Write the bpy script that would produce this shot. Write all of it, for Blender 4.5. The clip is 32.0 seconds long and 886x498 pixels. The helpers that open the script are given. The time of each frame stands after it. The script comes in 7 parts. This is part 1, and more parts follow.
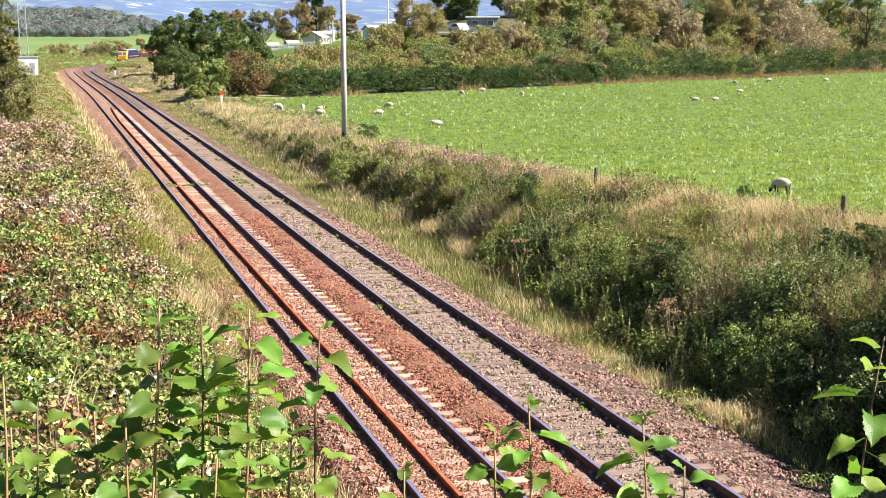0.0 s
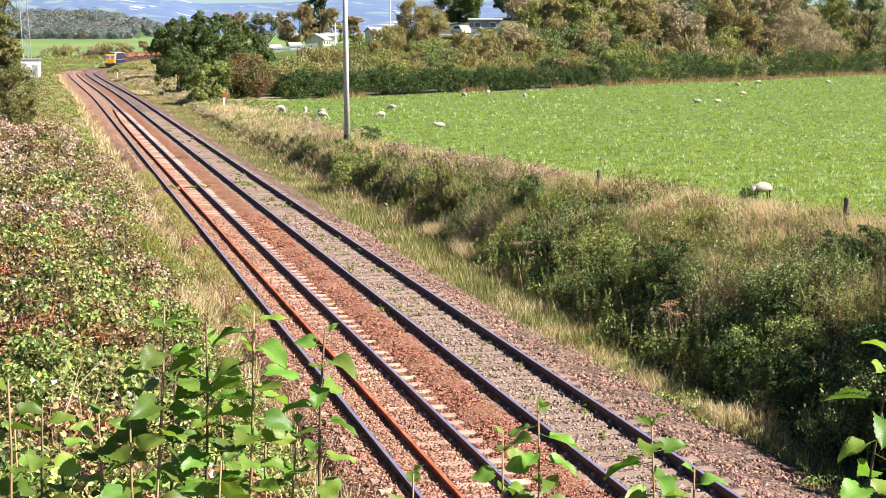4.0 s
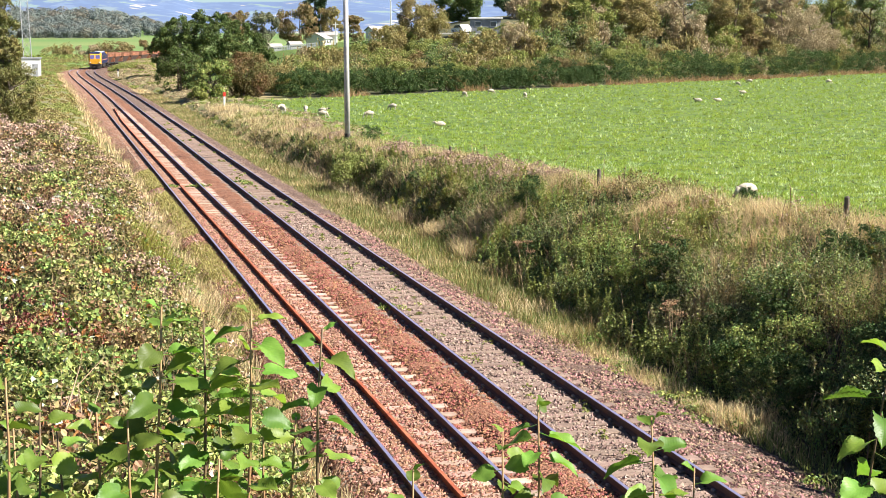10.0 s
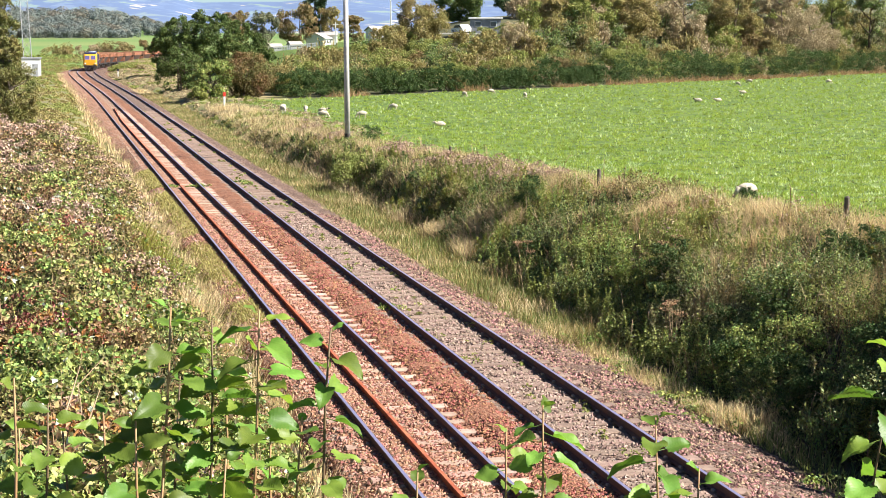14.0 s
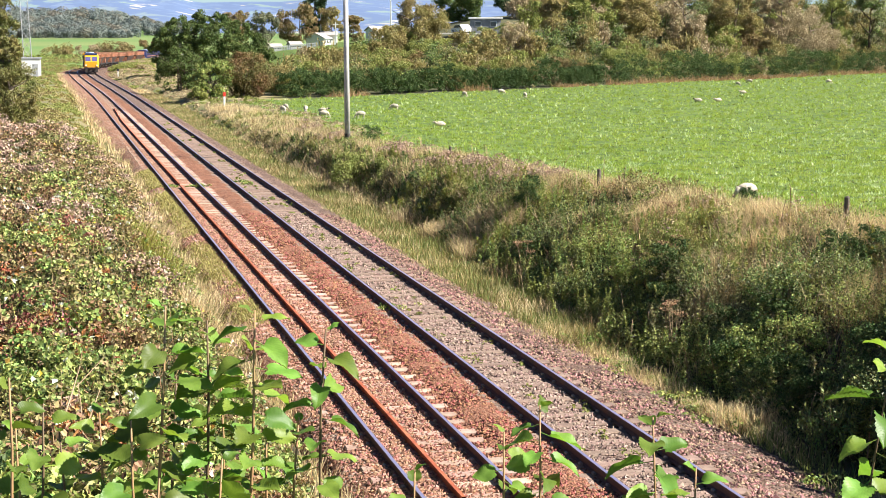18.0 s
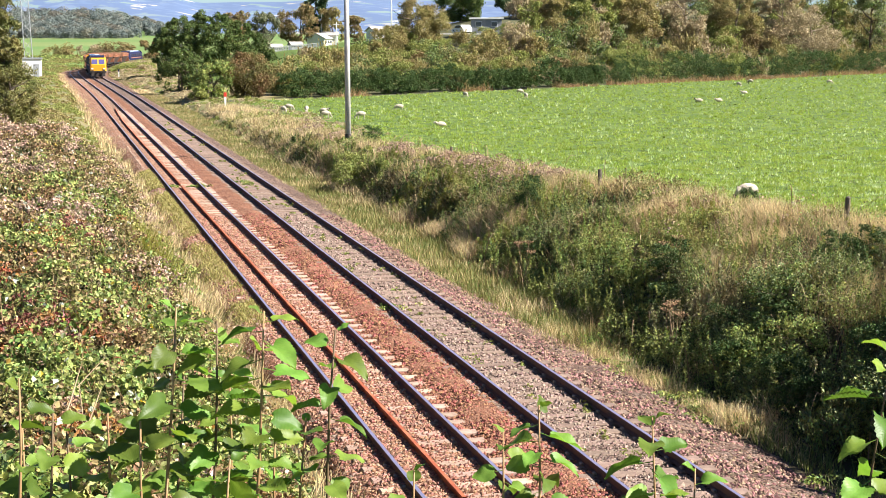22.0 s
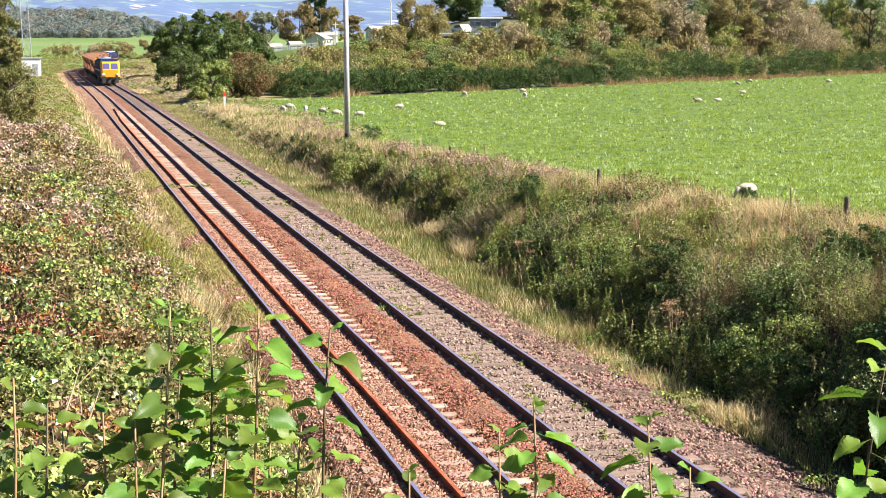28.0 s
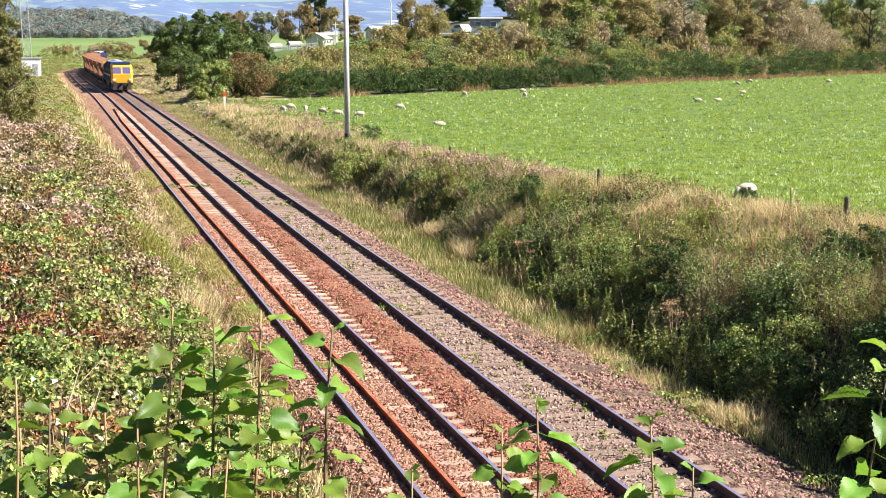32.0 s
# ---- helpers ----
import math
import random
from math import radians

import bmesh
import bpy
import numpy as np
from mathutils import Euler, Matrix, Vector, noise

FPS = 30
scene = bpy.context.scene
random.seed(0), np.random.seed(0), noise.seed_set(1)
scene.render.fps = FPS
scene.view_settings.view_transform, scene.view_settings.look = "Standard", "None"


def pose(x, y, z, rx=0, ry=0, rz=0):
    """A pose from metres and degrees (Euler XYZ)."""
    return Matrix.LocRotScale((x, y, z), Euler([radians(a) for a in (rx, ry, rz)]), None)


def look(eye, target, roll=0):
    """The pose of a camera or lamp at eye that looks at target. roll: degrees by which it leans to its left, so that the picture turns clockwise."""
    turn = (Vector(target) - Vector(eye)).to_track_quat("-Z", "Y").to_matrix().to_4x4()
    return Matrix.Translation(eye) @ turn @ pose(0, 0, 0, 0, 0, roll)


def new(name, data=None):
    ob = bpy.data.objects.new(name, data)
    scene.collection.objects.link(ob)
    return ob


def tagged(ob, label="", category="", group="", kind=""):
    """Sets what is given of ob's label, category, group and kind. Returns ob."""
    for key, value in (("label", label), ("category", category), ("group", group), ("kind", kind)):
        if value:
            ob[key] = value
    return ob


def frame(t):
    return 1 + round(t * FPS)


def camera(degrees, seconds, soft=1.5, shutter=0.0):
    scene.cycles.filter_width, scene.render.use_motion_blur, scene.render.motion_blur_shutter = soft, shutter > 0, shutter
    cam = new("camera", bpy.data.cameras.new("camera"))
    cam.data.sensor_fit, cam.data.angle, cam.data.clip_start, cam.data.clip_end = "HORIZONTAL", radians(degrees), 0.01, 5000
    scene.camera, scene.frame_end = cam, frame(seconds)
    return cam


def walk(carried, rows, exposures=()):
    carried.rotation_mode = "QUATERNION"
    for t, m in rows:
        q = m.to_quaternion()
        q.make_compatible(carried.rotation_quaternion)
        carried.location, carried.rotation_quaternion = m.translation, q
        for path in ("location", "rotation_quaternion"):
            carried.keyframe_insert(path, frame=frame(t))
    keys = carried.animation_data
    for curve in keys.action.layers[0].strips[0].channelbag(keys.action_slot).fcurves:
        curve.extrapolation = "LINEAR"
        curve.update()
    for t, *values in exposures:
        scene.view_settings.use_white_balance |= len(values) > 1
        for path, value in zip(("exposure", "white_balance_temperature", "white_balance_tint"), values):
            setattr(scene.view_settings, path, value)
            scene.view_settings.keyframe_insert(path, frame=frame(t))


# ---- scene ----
# ---- camera and its walk ----
cam = camera(31.29, 32.0, soft=0.8)
EYE = (0.0, 0.0, 6.90)
TILT, TURN, PX = 82.27, -14.05, 0.02046
# small hand drift on the tripod: seconds, sideways, upward
DRIFT = [(0, -5, -2), (0.5, -5, 0), (1, -5, 1.3), (1.5, -3.3, 3), (2, -3, 3), (2.5, -2.6, 3), (3, -1.4, 3), (3.5, -1, 2),
         (5.5, 0, 1.5), (6, 0, 0.8), (6.5, 0, 0), (10.5, 0, 0), (11.5, -1, 0), (13, -1, 0), (14, 0, 0), (16.5, 0, 0.5),
         (17.5, 0, 0), (20.5, 0, 0), (21.5, 1.5, 0.5), (22.5, 1, 0.3), (23.5, 0, 0), (32, 0, 0)]
walk(cam, [(t, pose(*EYE, TILT + dy * PX, 0, TURN + dx * PX)) for t, dx, dy in DRIFT])

# ---- world and sun ----
SUN_EL, SUN_AZ = 41.0, -26.0     # height, and angle from +X (negative: towards -Y)
world = bpy.data.worlds.new("sky")
scene.world = world
world.use_nodes = True
wn = world.node_tree
sky = wn.nodes.new("ShaderNodeTexSky")
sky.sky_type, sky.sun_disc = "NISHITA", False
sky.sun_elevation = radians(SUN_EL)
sky.sun_rotation = radians(90 - SUN_AZ)
sky.air_density, sky.dust_density, sky.ozone_density = 0.8, 0.0, 5.0
sky.altitude = 1500
wn.nodes["Background"].inputs[1].default_value = 0.042
wn.links.new(sky.outputs[0], wn.nodes["Background"].inputs[0])
sun = new("sun", bpy.data.lights.new("sun", "SUN"))
sun.data.energy, sun.data.angle, sun.data.color = 5.0, radians(0.53), (1.0, 0.945, 0.87)
_d = Vector((math.cos(radians(SUN_AZ)) * math.cos(radians(SUN_EL)), math.sin(radians(SUN_AZ)) * math.cos(radians(SUN_EL)), math.sin(radians(SUN_EL))))
sun.matrix_world = look(_d * 100, (0, 0, 0))
scene.view_settings.exposure = 1.49

# ---- helpers ----
rng = np.random.default_rng(7)


def material(name, base, alt=None, scale=4.0, rough=0.85, bump=0.0, bump_scale=40.0, metal=0.0, island=0.0, per_object=0.0, alt2=None, scale2=0.5, translucent=0.0, spec=0.3, object_space=True):
    """Principled surface with two scales of colour variation, fine relief and optional variation by piece."""
    m = bpy.data.materials.new(name)
    m.use_nodes = True
    nt = m.node_tree
    L, N = nt.links, nt.nodes
    bsdf = N["Principled BSDF"]
    bsdf.inputs["Roughness"].default_value = rough
    bsdf.inputs["Metallic"].default_value = metal
    bsdf.inputs["Specular IOR Level"].default_value = spec
    tc = N.new("ShaderNodeTexCoord")
    col = N.new("ShaderNodeRGB")
    col.outputs[0].default_value = (*base, 1)
    out = col.outputs[0]

    def mix(a, fac, c):
        k = N.new("ShaderNodeMix")
        k.data_type = "RGBA"
        L.new(fac, k.inputs[0])
        L.new(a, k.inputs[6])
        if isinstance(c, tuple):
            k.inputs[7].default_value = (*c, 1)
        else:
            L.new(c, k.inputs[7])
        return k.outputs[2]

    def noise_tex(s, lo, hi, detail=4.0):
        n = N.new("ShaderNodeTexNoise")
        n.inputs["Scale"].default_value = s
        n.inputs["Detail"].default_value = detail
        L.new(tc.outputs["Object"], n.inputs["Vector"])
        r = N.new("ShaderNodeMapRange")
        r.inputs[1].default_value, r.inputs[2].default_value = lo, hi
        L.new(n.outputs[0], r.inputs[0])
        return r.outputs[0], n.outputs[0]

    if alt:
        f, _ = noise_tex(scale, 0.35, 0.65)
        out = mix(out, f, alt)
    if alt2:
        f, _ = noise_tex(scale2, 0.42, 0.62, 3.0)
        out = mix(out, f, alt2)
    if island or per_object:
        hsv = N.new("ShaderNodeHueSaturation")
        src = N.new("ShaderNodeNewGeometry").outputs["Random Per Island"] if island else N.new("ShaderNodeObjectInfo").outputs["Random"]
        amt = island or per_object
        r = N.new("ShaderNodeMapRange")
        r.inputs[3].default_value, r.inputs[4].default_value = 1 - amt, 1 + amt
        L.new(src, r.inputs[0])
        L.new(r.outputs[0], hsv.inputs["Value"])
        mul = N.new("ShaderNodeMath")
        mul.operation = "MULTIPLY"
        mul.inputs[1].default_value = 7.31
        L.new(src, mul.inputs[0])
        fr = N.new("ShaderNodeMath")
        fr.operation = "FRACT"
        L.new(mul.outputs[0], fr.inputs[0])
        r2 = N.new("ShaderNodeMapRange")
        r2.inputs[3].default_value, r2.inputs[4].default_value = 0.5 - amt * 0.07, 0.5 + amt * 0.05
        L.new(fr.outputs[0], r2.inputs[0])
        L.new(r2.outputs[0], hsv.inputs["Hue"])
        L.new(out, hsv.inputs["Color"])
        out = hsv.outputs[0]
    L.new(out, bsdf.inputs["Base Color"])
    if bump:
        _, n = noise_tex(bump_scale, 0, 1, 6.0)
        b = N.new("ShaderNodeBump")
        b.inputs["Strength"].default_value = bump
        b.inputs["Distance"].default_value = 0.02
        L.new(n, b.inputs["Height"])
        L.new(b.outputs[0], bsdf.inputs["Normal"])
    if translucent:
        tr = N.new("ShaderNodeBsdfTranslucent")
        hs = N.new("ShaderNodeHueSaturation")
        hs.inputs["Saturation"].default_value, hs.inputs["Value"].default_value = 1.1, 1.25
        L.new(out, hs.inputs["Color"])
        L.new(hs.outputs[0], tr.inputs["Color"])
        ms = N.new("ShaderNodeMixShader")
        ms.inputs[0].default_value = translucent
        L.new(bsdf.outputs[0], ms.inputs[1])
        L.new(tr.outputs[0], ms.inputs[2])
        L.new(ms.outputs[0], N["Material Output"].inputs["Surface"])
    return m


def stones_material(name, cols, size=0.055, rough=0.9, strength=0.9):
    """Loose stone: cells of many colours with relief between them, mottled at a larger scale."""
    m = bpy.data.materials.new(name)
    m.use_nodes = True
    N, L = m.node_tree.nodes, m.node_tree.links
    bsdf = N["Principled BSDF"]
    bsdf.inputs["Roughness"].default_value, bsdf.inputs["Specular IOR Level"].default_value = rough, 0.2
    tc = N.new("ShaderNodeTexCoord")
    v = N.new("ShaderNodeTexVoronoi")
    v.inputs["Scale"].default_value = 1 / size
    L.new(tc.outputs["Object"], v.inputs["Vector"])
    sep = N.new("ShaderNodeSeparateColor")
    L.new(v.outputs["Color"], sep.inputs[0])
    ramp = N.new("ShaderNodeValToRGB")
    ramp.color_ramp.interpolation = "CONSTANT"
    for i, c in enumerate(cols):
        e = ramp.color_ramp.elements[i] if i < 2 else ramp.color_ramp.elements.new(i / len(cols))
        e.position, e.color = i / len(cols), (*c, 1)
    L.new(sep.outputs[0], ramp.inputs[0])
    n = N.new("ShaderNodeTexNoise")
    n.inputs["Scale"].default_value, n.inputs["Detail"].default_value = 0.9, 5
    L.new(tc.outputs["Object"], n.inputs["Vector"])
    mr = N.new("ShaderNodeMapRange")
    mr.inputs[1].default_value, mr.inputs[2].default_value, mr.inputs[3].default_value, mr.inputs[4].default_value = 0.3, 0.7, 0.75, 1.2
    L.new(n.outputs[0], mr.inputs[0])
    hsv = N.new("ShaderNodeHueSaturation")
    L.new(ramp.outputs[0], hsv.inputs["Color"])
    L.new(mr.outputs[0], hsv.inputs["Value"])
    L.new(hsv.outputs[0], bsdf.inputs["Base Color"])
    inv = N.new("ShaderNodeMath")
    inv.operation, inv.inputs[0].default_value = "SUBTRACT", 1
    L.new(v.outputs["Distance"], inv.inputs[1])
    b = N.new("ShaderNodeBump")
    b.inputs["Strength"].default_value, b.inputs["Distance"].default_value = strength, 0.04
    L.new(inv.outputs[0], b.inputs["Height"])
    L.new(b.outputs[0], bsdf.inputs["Normal"])
    return m


def np_mesh(name, V, F, mats=(), index=None, smooth=False):
    """A mesh from arrays of places and of faces that all have the same number of corners."""
    V, F = np.asarray(V, dtype=np.float32).reshape(-1, 3), np.asarray(F, dtype=np.int32)
    me = bpy.data.meshes.new(name)
    k = F.shape[1]
    me.vertices.add(len(V))
    me.vertices.foreach_set("co", V.ravel())
    me.loops.add(F.size)
    me.loops.foreach_set("vertex_index", F.ravel())
    me.polygons.add(len(F))
    me.polygons.foreach_set("loop_start", np.arange(0, F.size, k, dtype=np.int32))
    me.polygons.foreach_set("loop_total", np.full(len(F), k, dtype=np.int32))
    for m in (mats if isinstance(mats, (list, tuple)) else [mats]):
        me.materials.append(m)
    if index is not None:
        me.polygons.foreach_set("material_index", np.asarray(index, dtype=np.int32))
    me.polygons.foreach_set("use_smooth", np.full(len(F), smooth))
    me.update(calc_edges=True)
    me.validate()
    return me


def part(name, bm, mat, parent=None, label="", m=None, smooth=False):
    """Link a bmesh or a mesh as one object under a thing or a part."""
    if isinstance(bm, bmesh.types.BMesh):
        me = bpy.data.meshes.new(name)
        if smooth:
            for f in bm.faces:
                f.smooth = True
        bm.normal_update()
        bm.to_mesh(me)
        bm.free()
        me.materials.append(mat)
    else:
        me = bm
        if mat and not me.materials:
            me.materials.append(mat)
    ob = new(name, me)
    if parent:
        ob.parent = parent
    if m is not None:
        ob.matrix_local = m
    if label:
        ob["label"] = label
    return ob


def empty(name, m, label, category, group=""):
    ob = new(name)
    ob.empty_display_size = 0.2
    ob.matrix_world = m
    return tagged(ob, label, category, group)


def box(bm, x0, x1, y0, y1, z0, z1, bevel=0.0):
    r = bmesh.ops.create_cube(bm, size=1.0, matrix=Matrix.Translation(((x0 + x1) / 2, (y0 + y1) / 2, (z0 + z1) / 2)) @ Matrix.Diagonal((abs(x1 - x0), abs(y1 - y0), abs(z1 - z0), 1)))
    if bevel:
        es = {e for v in r["verts"] for e in v.link_edges}
        bmesh.ops.bevel(bm, geom=list(es), offset=bevel, segments=1, affect="EDGES")
    return bm


def tube(bm, a, b, r0, r1=None, seg=8, caps=True):
    a, b = Vector(a), Vector(b)
    d = b - a
    m = Matrix.Translation((a + b) / 2) @ d.to_track_quat("Z", "Y").to_matrix().to_4x4()
    bmesh.ops.create_cone(bm, cap_ends=caps, segments=seg, radius1=r0, radius2=r0 if r1 is None else r1, depth=d.length, matrix=m)
    return bm


def prism(bm, outline, x0, x1):
    """A flat outline of (y, z) pairs drawn out along x."""
    a = [bm.verts.new((x0, y, z)) for y, z in outline]
    b = [bm.verts.new((x1, y, z)) for y, z in outline]
    n = len(outline)
    bm.faces.new(a[::-1])
    bm.faces.new(b)
    for i in range(n):
        bm.faces.new((a[i], a[(i + 1) % n], b[(i + 1) % n], b[i]))
    bmesh.ops.recalc_face_normals(bm, faces=bm.faces[:])
    return bm


def smooth_step(x):
    x = np.clip(x, 0, 1)
    return x * x * (3 - 2 * x)


def wavy(x, y, s, seed=0.0):
    """Cheap smooth unevenness, about -1 to 1."""
    return (np.sin(x * s + 1.3 * np.sin(y * s * 0.7 + seed) + seed) + np.sin(y * s * 1.17 + 1.7 * np.sin(x * s * 0.61 - seed) + 2.1 * seed) + np.sin((x + y) * s * 1.9 + seed * 3)) / 3


# ---- plan ----
UP, GAP, GAUGE = 6.07, 3.144, 1.505      # near track's centre line, distance of the two, rail to rail
CURVE_Y, CURVE_R = 290.0, 594.0           # where the line bends to the right


def bend(y):
    """How far the line has left its first straight: a slight swing one way, then the curve to the right."""
    y = np.asarray(y, dtype=float)
    d, lim = np.maximum(0, y - CURVE_Y), 215.0
    arc = np.where(d < lim, d * d / (2 * CURVE_R), lim * lim / (2 * CURVE_R) + (d - lim) * lim / CURVE_R)
    return arc - 1.1 * smooth_step((y - 165) / 125)


def grade(y):
    """Height of the rails: the line falls gently beyond the start of the bend."""
    return -0.8 * smooth_step((np.asarray(y, dtype=float) - 295) / 120)


HEDGE_A, HEDGE_D = np.array((34.0, 173.0)), np.array((0.798, 0.602))


def hedge_frame(x, y):
    """Way along the field's hedge, and distance beyond it."""
    dx, dy = x - HEDGE_A[0], y - HEDGE_A[1]
    return dx * HEDGE_D[0] + dy * HEDGE_D[1], -dx * HEDGE_D[1] + dy * HEDGE_D[0]


def crest_line(y):
    """Offset of the bank's crest and boundary fence, which draw away from the line towards the bridge."""
    return 17.0 + 0.04 * np.clip(82 - y, 0, 60)


def toe_line(y):
    """Offset of the bank's foot on the field side: a wider verge between forty and ninety metres off."""
    return np.interp(y, (30, 44, 58, 75, 96), (13.7, 13.6, 14.2, 14.1, 13.3))


def ground_z(x, y):
    x, y = np.asarray(x, dtype=float), np.asarray(y, dtype=float)
    u = x - bend(y)
    # pasture, a little higher towards the bridge
    field = 2.9 * np.exp(-np.maximum(y, 8) / 52) + 0.06 * wavy(x, y, 0.09)
    # slope behind the hedge
    s, d = hedge_frame(x, y)
    q = x / np.maximum(y, 5.0)
    rise = np.interp(q, (0.0, 0.12, 0.2, 0.27, 0.33, 0.45, 0.6), (1.5, 3.0, 5.4, 10.0, 11.5, 14.0, 16.0)) * smooth_step(d / 75)
    rise = rise * smooth_step((u - 24) / 20) * smooth_step((620 - y) / 200) * (y > 20)
    far = 5.0 * smooth_step((y - 420) / 500)
    far = far + 11.5 * smooth_step((y - 930) / 230) * (1 - 0.75 * smooth_step((q - 0.03) / 0.06)) * (y > 900)
    z = field + rise + far
    # bank on the field side, with a crest by the fence
    uc = crest_line(y)
    crest = np.interp(y, (20, 40, 60, 80, 120, 150), (0.95, 0.62, 0.45, 0.3, 0.12, 0.0)) * np.exp(-((u - uc) / 1.2) ** 2)
    foot = -0.62
    toe = toe_line(y)
    k = 0.84 * smooth_step((u - toe) / (uc - 2.3 - toe)) + 0.16 * smooth_step((u - uc + 2.6) / 2.6)
    z = np.where(u > 8, foot + (z + crest - foot) * k, z)
    # bank on the other side
    high = smooth_step((84 - y) / 16) * 0.72 + 0.28
    high = high * smooth_step((330 - y) / 120)
    left = foot + high * (2.9 * smooth_step((4.6 - u) / 4.6) + 0.9 * smooth_step((0.5 - u) / 6)) + (0.35 + far) * smooth_step((4.4 - u) / 3)
    # shoulder of the bridge
    ramp = np.clip((15 - y) / 15, 0, 1)
    left = left + ramp * (5.25 - left) * smooth_step((4.3 - u) / 1.2)
    low = grade(y) * (1 - smooth_step((np.abs(u - 7.6) - 5.5) / 7)) * (u < 13)
    # mounds and hollows in the bank's face
    face = smooth_step((u - toe - 0.2) / 0.9) * smooth_step((uc - 0.3 - u) / 1.2) * smooth_step((125 - y) / 40)
    humps = face * (0.46 * wavy(u, y, 1.25, 9.0) + 0.2 * wavy(u, y, 2.9, 4.0))
    return np.where(u > 8, z + humps, np.where(u < 4.6, left, foot)) + low + np.where((u > 12.5) | (u < 4.2), 0.05 * wavy(x, y, 1.1, 2.0), 0)


def place(x, y, dz=0.0):
    return Vector((x, y, float(ground_z(x, y)) + dz))

# ---- materials ----
M_SOIL = material("bank_earth", (0.04, 0.032, 0.018), (0.032, 0.038, 0.014), 1.5, 0.95, 0.6, 25, alt2=(0.07, 0.055, 0.028), scale2=0.3)
# alt2 paints the dark flecks of tuft shade onto the pasture ground
M_PASTURE = material("pasture", (0.10, 0.155, 0.028), (0.15, 0.205, 0.038), 4.0, 0.9, 1.0, 9, alt2=(0.05, 0.09, 0.015), scale2=1.4)
M_ROUGH = material("rough_grass_ground", (0.24, 0.20, 0.09), (0.15, 0.18, 0.06), 0.5, 0.95, 0.6, 12, alt2=(0.34, 0.27, 0.14), scale2=0.1)
M_VERGE = material("verge_ground", (0.11, 0.125, 0.045), (0.15, 0.14, 0.06), 0.6, 0.95, 0.6, 12, alt2=(0.19, 0.16, 0.08), scale2=0.12)
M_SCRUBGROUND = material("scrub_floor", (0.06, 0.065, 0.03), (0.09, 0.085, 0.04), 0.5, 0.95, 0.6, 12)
M_FARFIELD = material("far_field", (0.155, 0.205, 0.065), (0.18, 0.225, 0.075), 0.02, 0.95, alt2=(0.10, 0.19, 0.05), scale2=0.006)
M_CESS = stones_material("trackside_earth", [(0.20, 0.10, 0.065), (0.25, 0.13, 0.085), (0.16, 0.10, 0.06), (0.30, 0.19, 0.13)], 0.06)
M_BALLAST_RED = stones_material("rust_stained_ballast", [(0.275, 0.128, 0.078), (0.32, 0.16, 0.10), (0.14, 0.062, 0.04), (0.35, 0.21, 0.145), (0.295, 0.14, 0.083), (0.42, 0.32, 0.245)])
M_BALLAST_BROWN = stones_material("brown_ballast", [(0.23, 0.10, 0.06), (0.28, 0.13, 0.08), (0.13, 0.056, 0.035), (0.31, 0.17, 0.11), (0.25, 0.115, 0.07)], 0.045)
M_BALLAST_PALE = stones_material("pale_ballast", [(0.22, 0.15, 0.115), (0.27, 0.20, 0.16), (0.12, 0.078, 0.06), (0.35, 0.275, 0.23), (0.20, 0.128, 0.097)], 0.05)
# grey bed is darkened under its loose stones to suggest shaded gaps
M_BALLAST_GREY = stones_material("grey_pink_ballast", [(0.13, 0.078, 0.058), (0.17, 0.115, 0.09), (0.06, 0.036, 0.028), (0.22, 0.16, 0.13), (0.11, 0.064, 0.045)])
# the rail head's sky sheen is put into this pale violet base
M_RAIL_TOP = material("polished_rail_sky_sheen", (0.52, 0.49, 0.68), (0.43, 0.40, 0.58), 6, 0.36, 0, metal=0.72)
M_RAIL_SIDE = material("dark_rail_steel", (0.10, 0.062, 0.06), (0.16, 0.08, 0.06), 5, 0.8, 0.3, 60)
M_RAIL_RUST = material("rusty_steel", (0.36, 0.095, 0.045), (0.25, 0.065, 0.035), 8, 0.85, 0.4, 90, alt2=(0.42, 0.14, 0.07), scale2=1.5)
M_SLEEPER = material("weathered_sleeper", (0.33, 0.225, 0.165), (0.43, 0.315, 0.245), 6, 0.9, 0.5, 40, per_object=0.25)
M_SLEEPER_GREY = material("grey_sleeper", (0.19, 0.13, 0.10), (0.255, 0.185, 0.145), 6, 0.9, 0.5, 40, per_object=0.15)
M_CLIP = material("galvanised_clip", (0.26, 0.22, 0.19), None, 5, 0.5, metal=0.4)
M_POLE = material("weathered_pole", (0.56, 0.53, 0.51), (0.45, 0.42, 0.40), 3, 0.85, 0.5, 30)
M_POLEBAND = material("dark_pole_band", (0.05, 0.045, 0.045), (0.09, 0.08, 0.075), 9, 0.8)
M_POST = material("fence_wood", (0.10, 0.085, 0.07), (0.15, 0.125, 0.10), 9, 0.9, 0.4, 50)
M_WHITE = material("white_paint", (0.78, 0.78, 0.76), (0.70, 0.70, 0.67), 2, 0.55, 0.1, 30)
M_REDPAINT = material("red_paint", (0.62, 0.05, 0.03), (0.5, 0.05, 0.03), 4, 0.5)
M_STEEL = material("galvanised_steel", (0.52, 0.53, 0.54), (0.44, 0.45, 0.46), 2, 0.45, metal=0.6)
M_BARK = material("bark", (0.12, 0.09, 0.065), (0.18, 0.145, 0.11), 8, 0.95, 0.8, 30)
M_CANE = material("bare_cane", (0.36, 0.27, 0.17), (0.26, 0.17, 0.10), 5, 0.85)
M_STALK = material("dry_stalk", (0.30, 0.20, 0.11), (0.24, 0.14, 0.08), 5, 0.9)


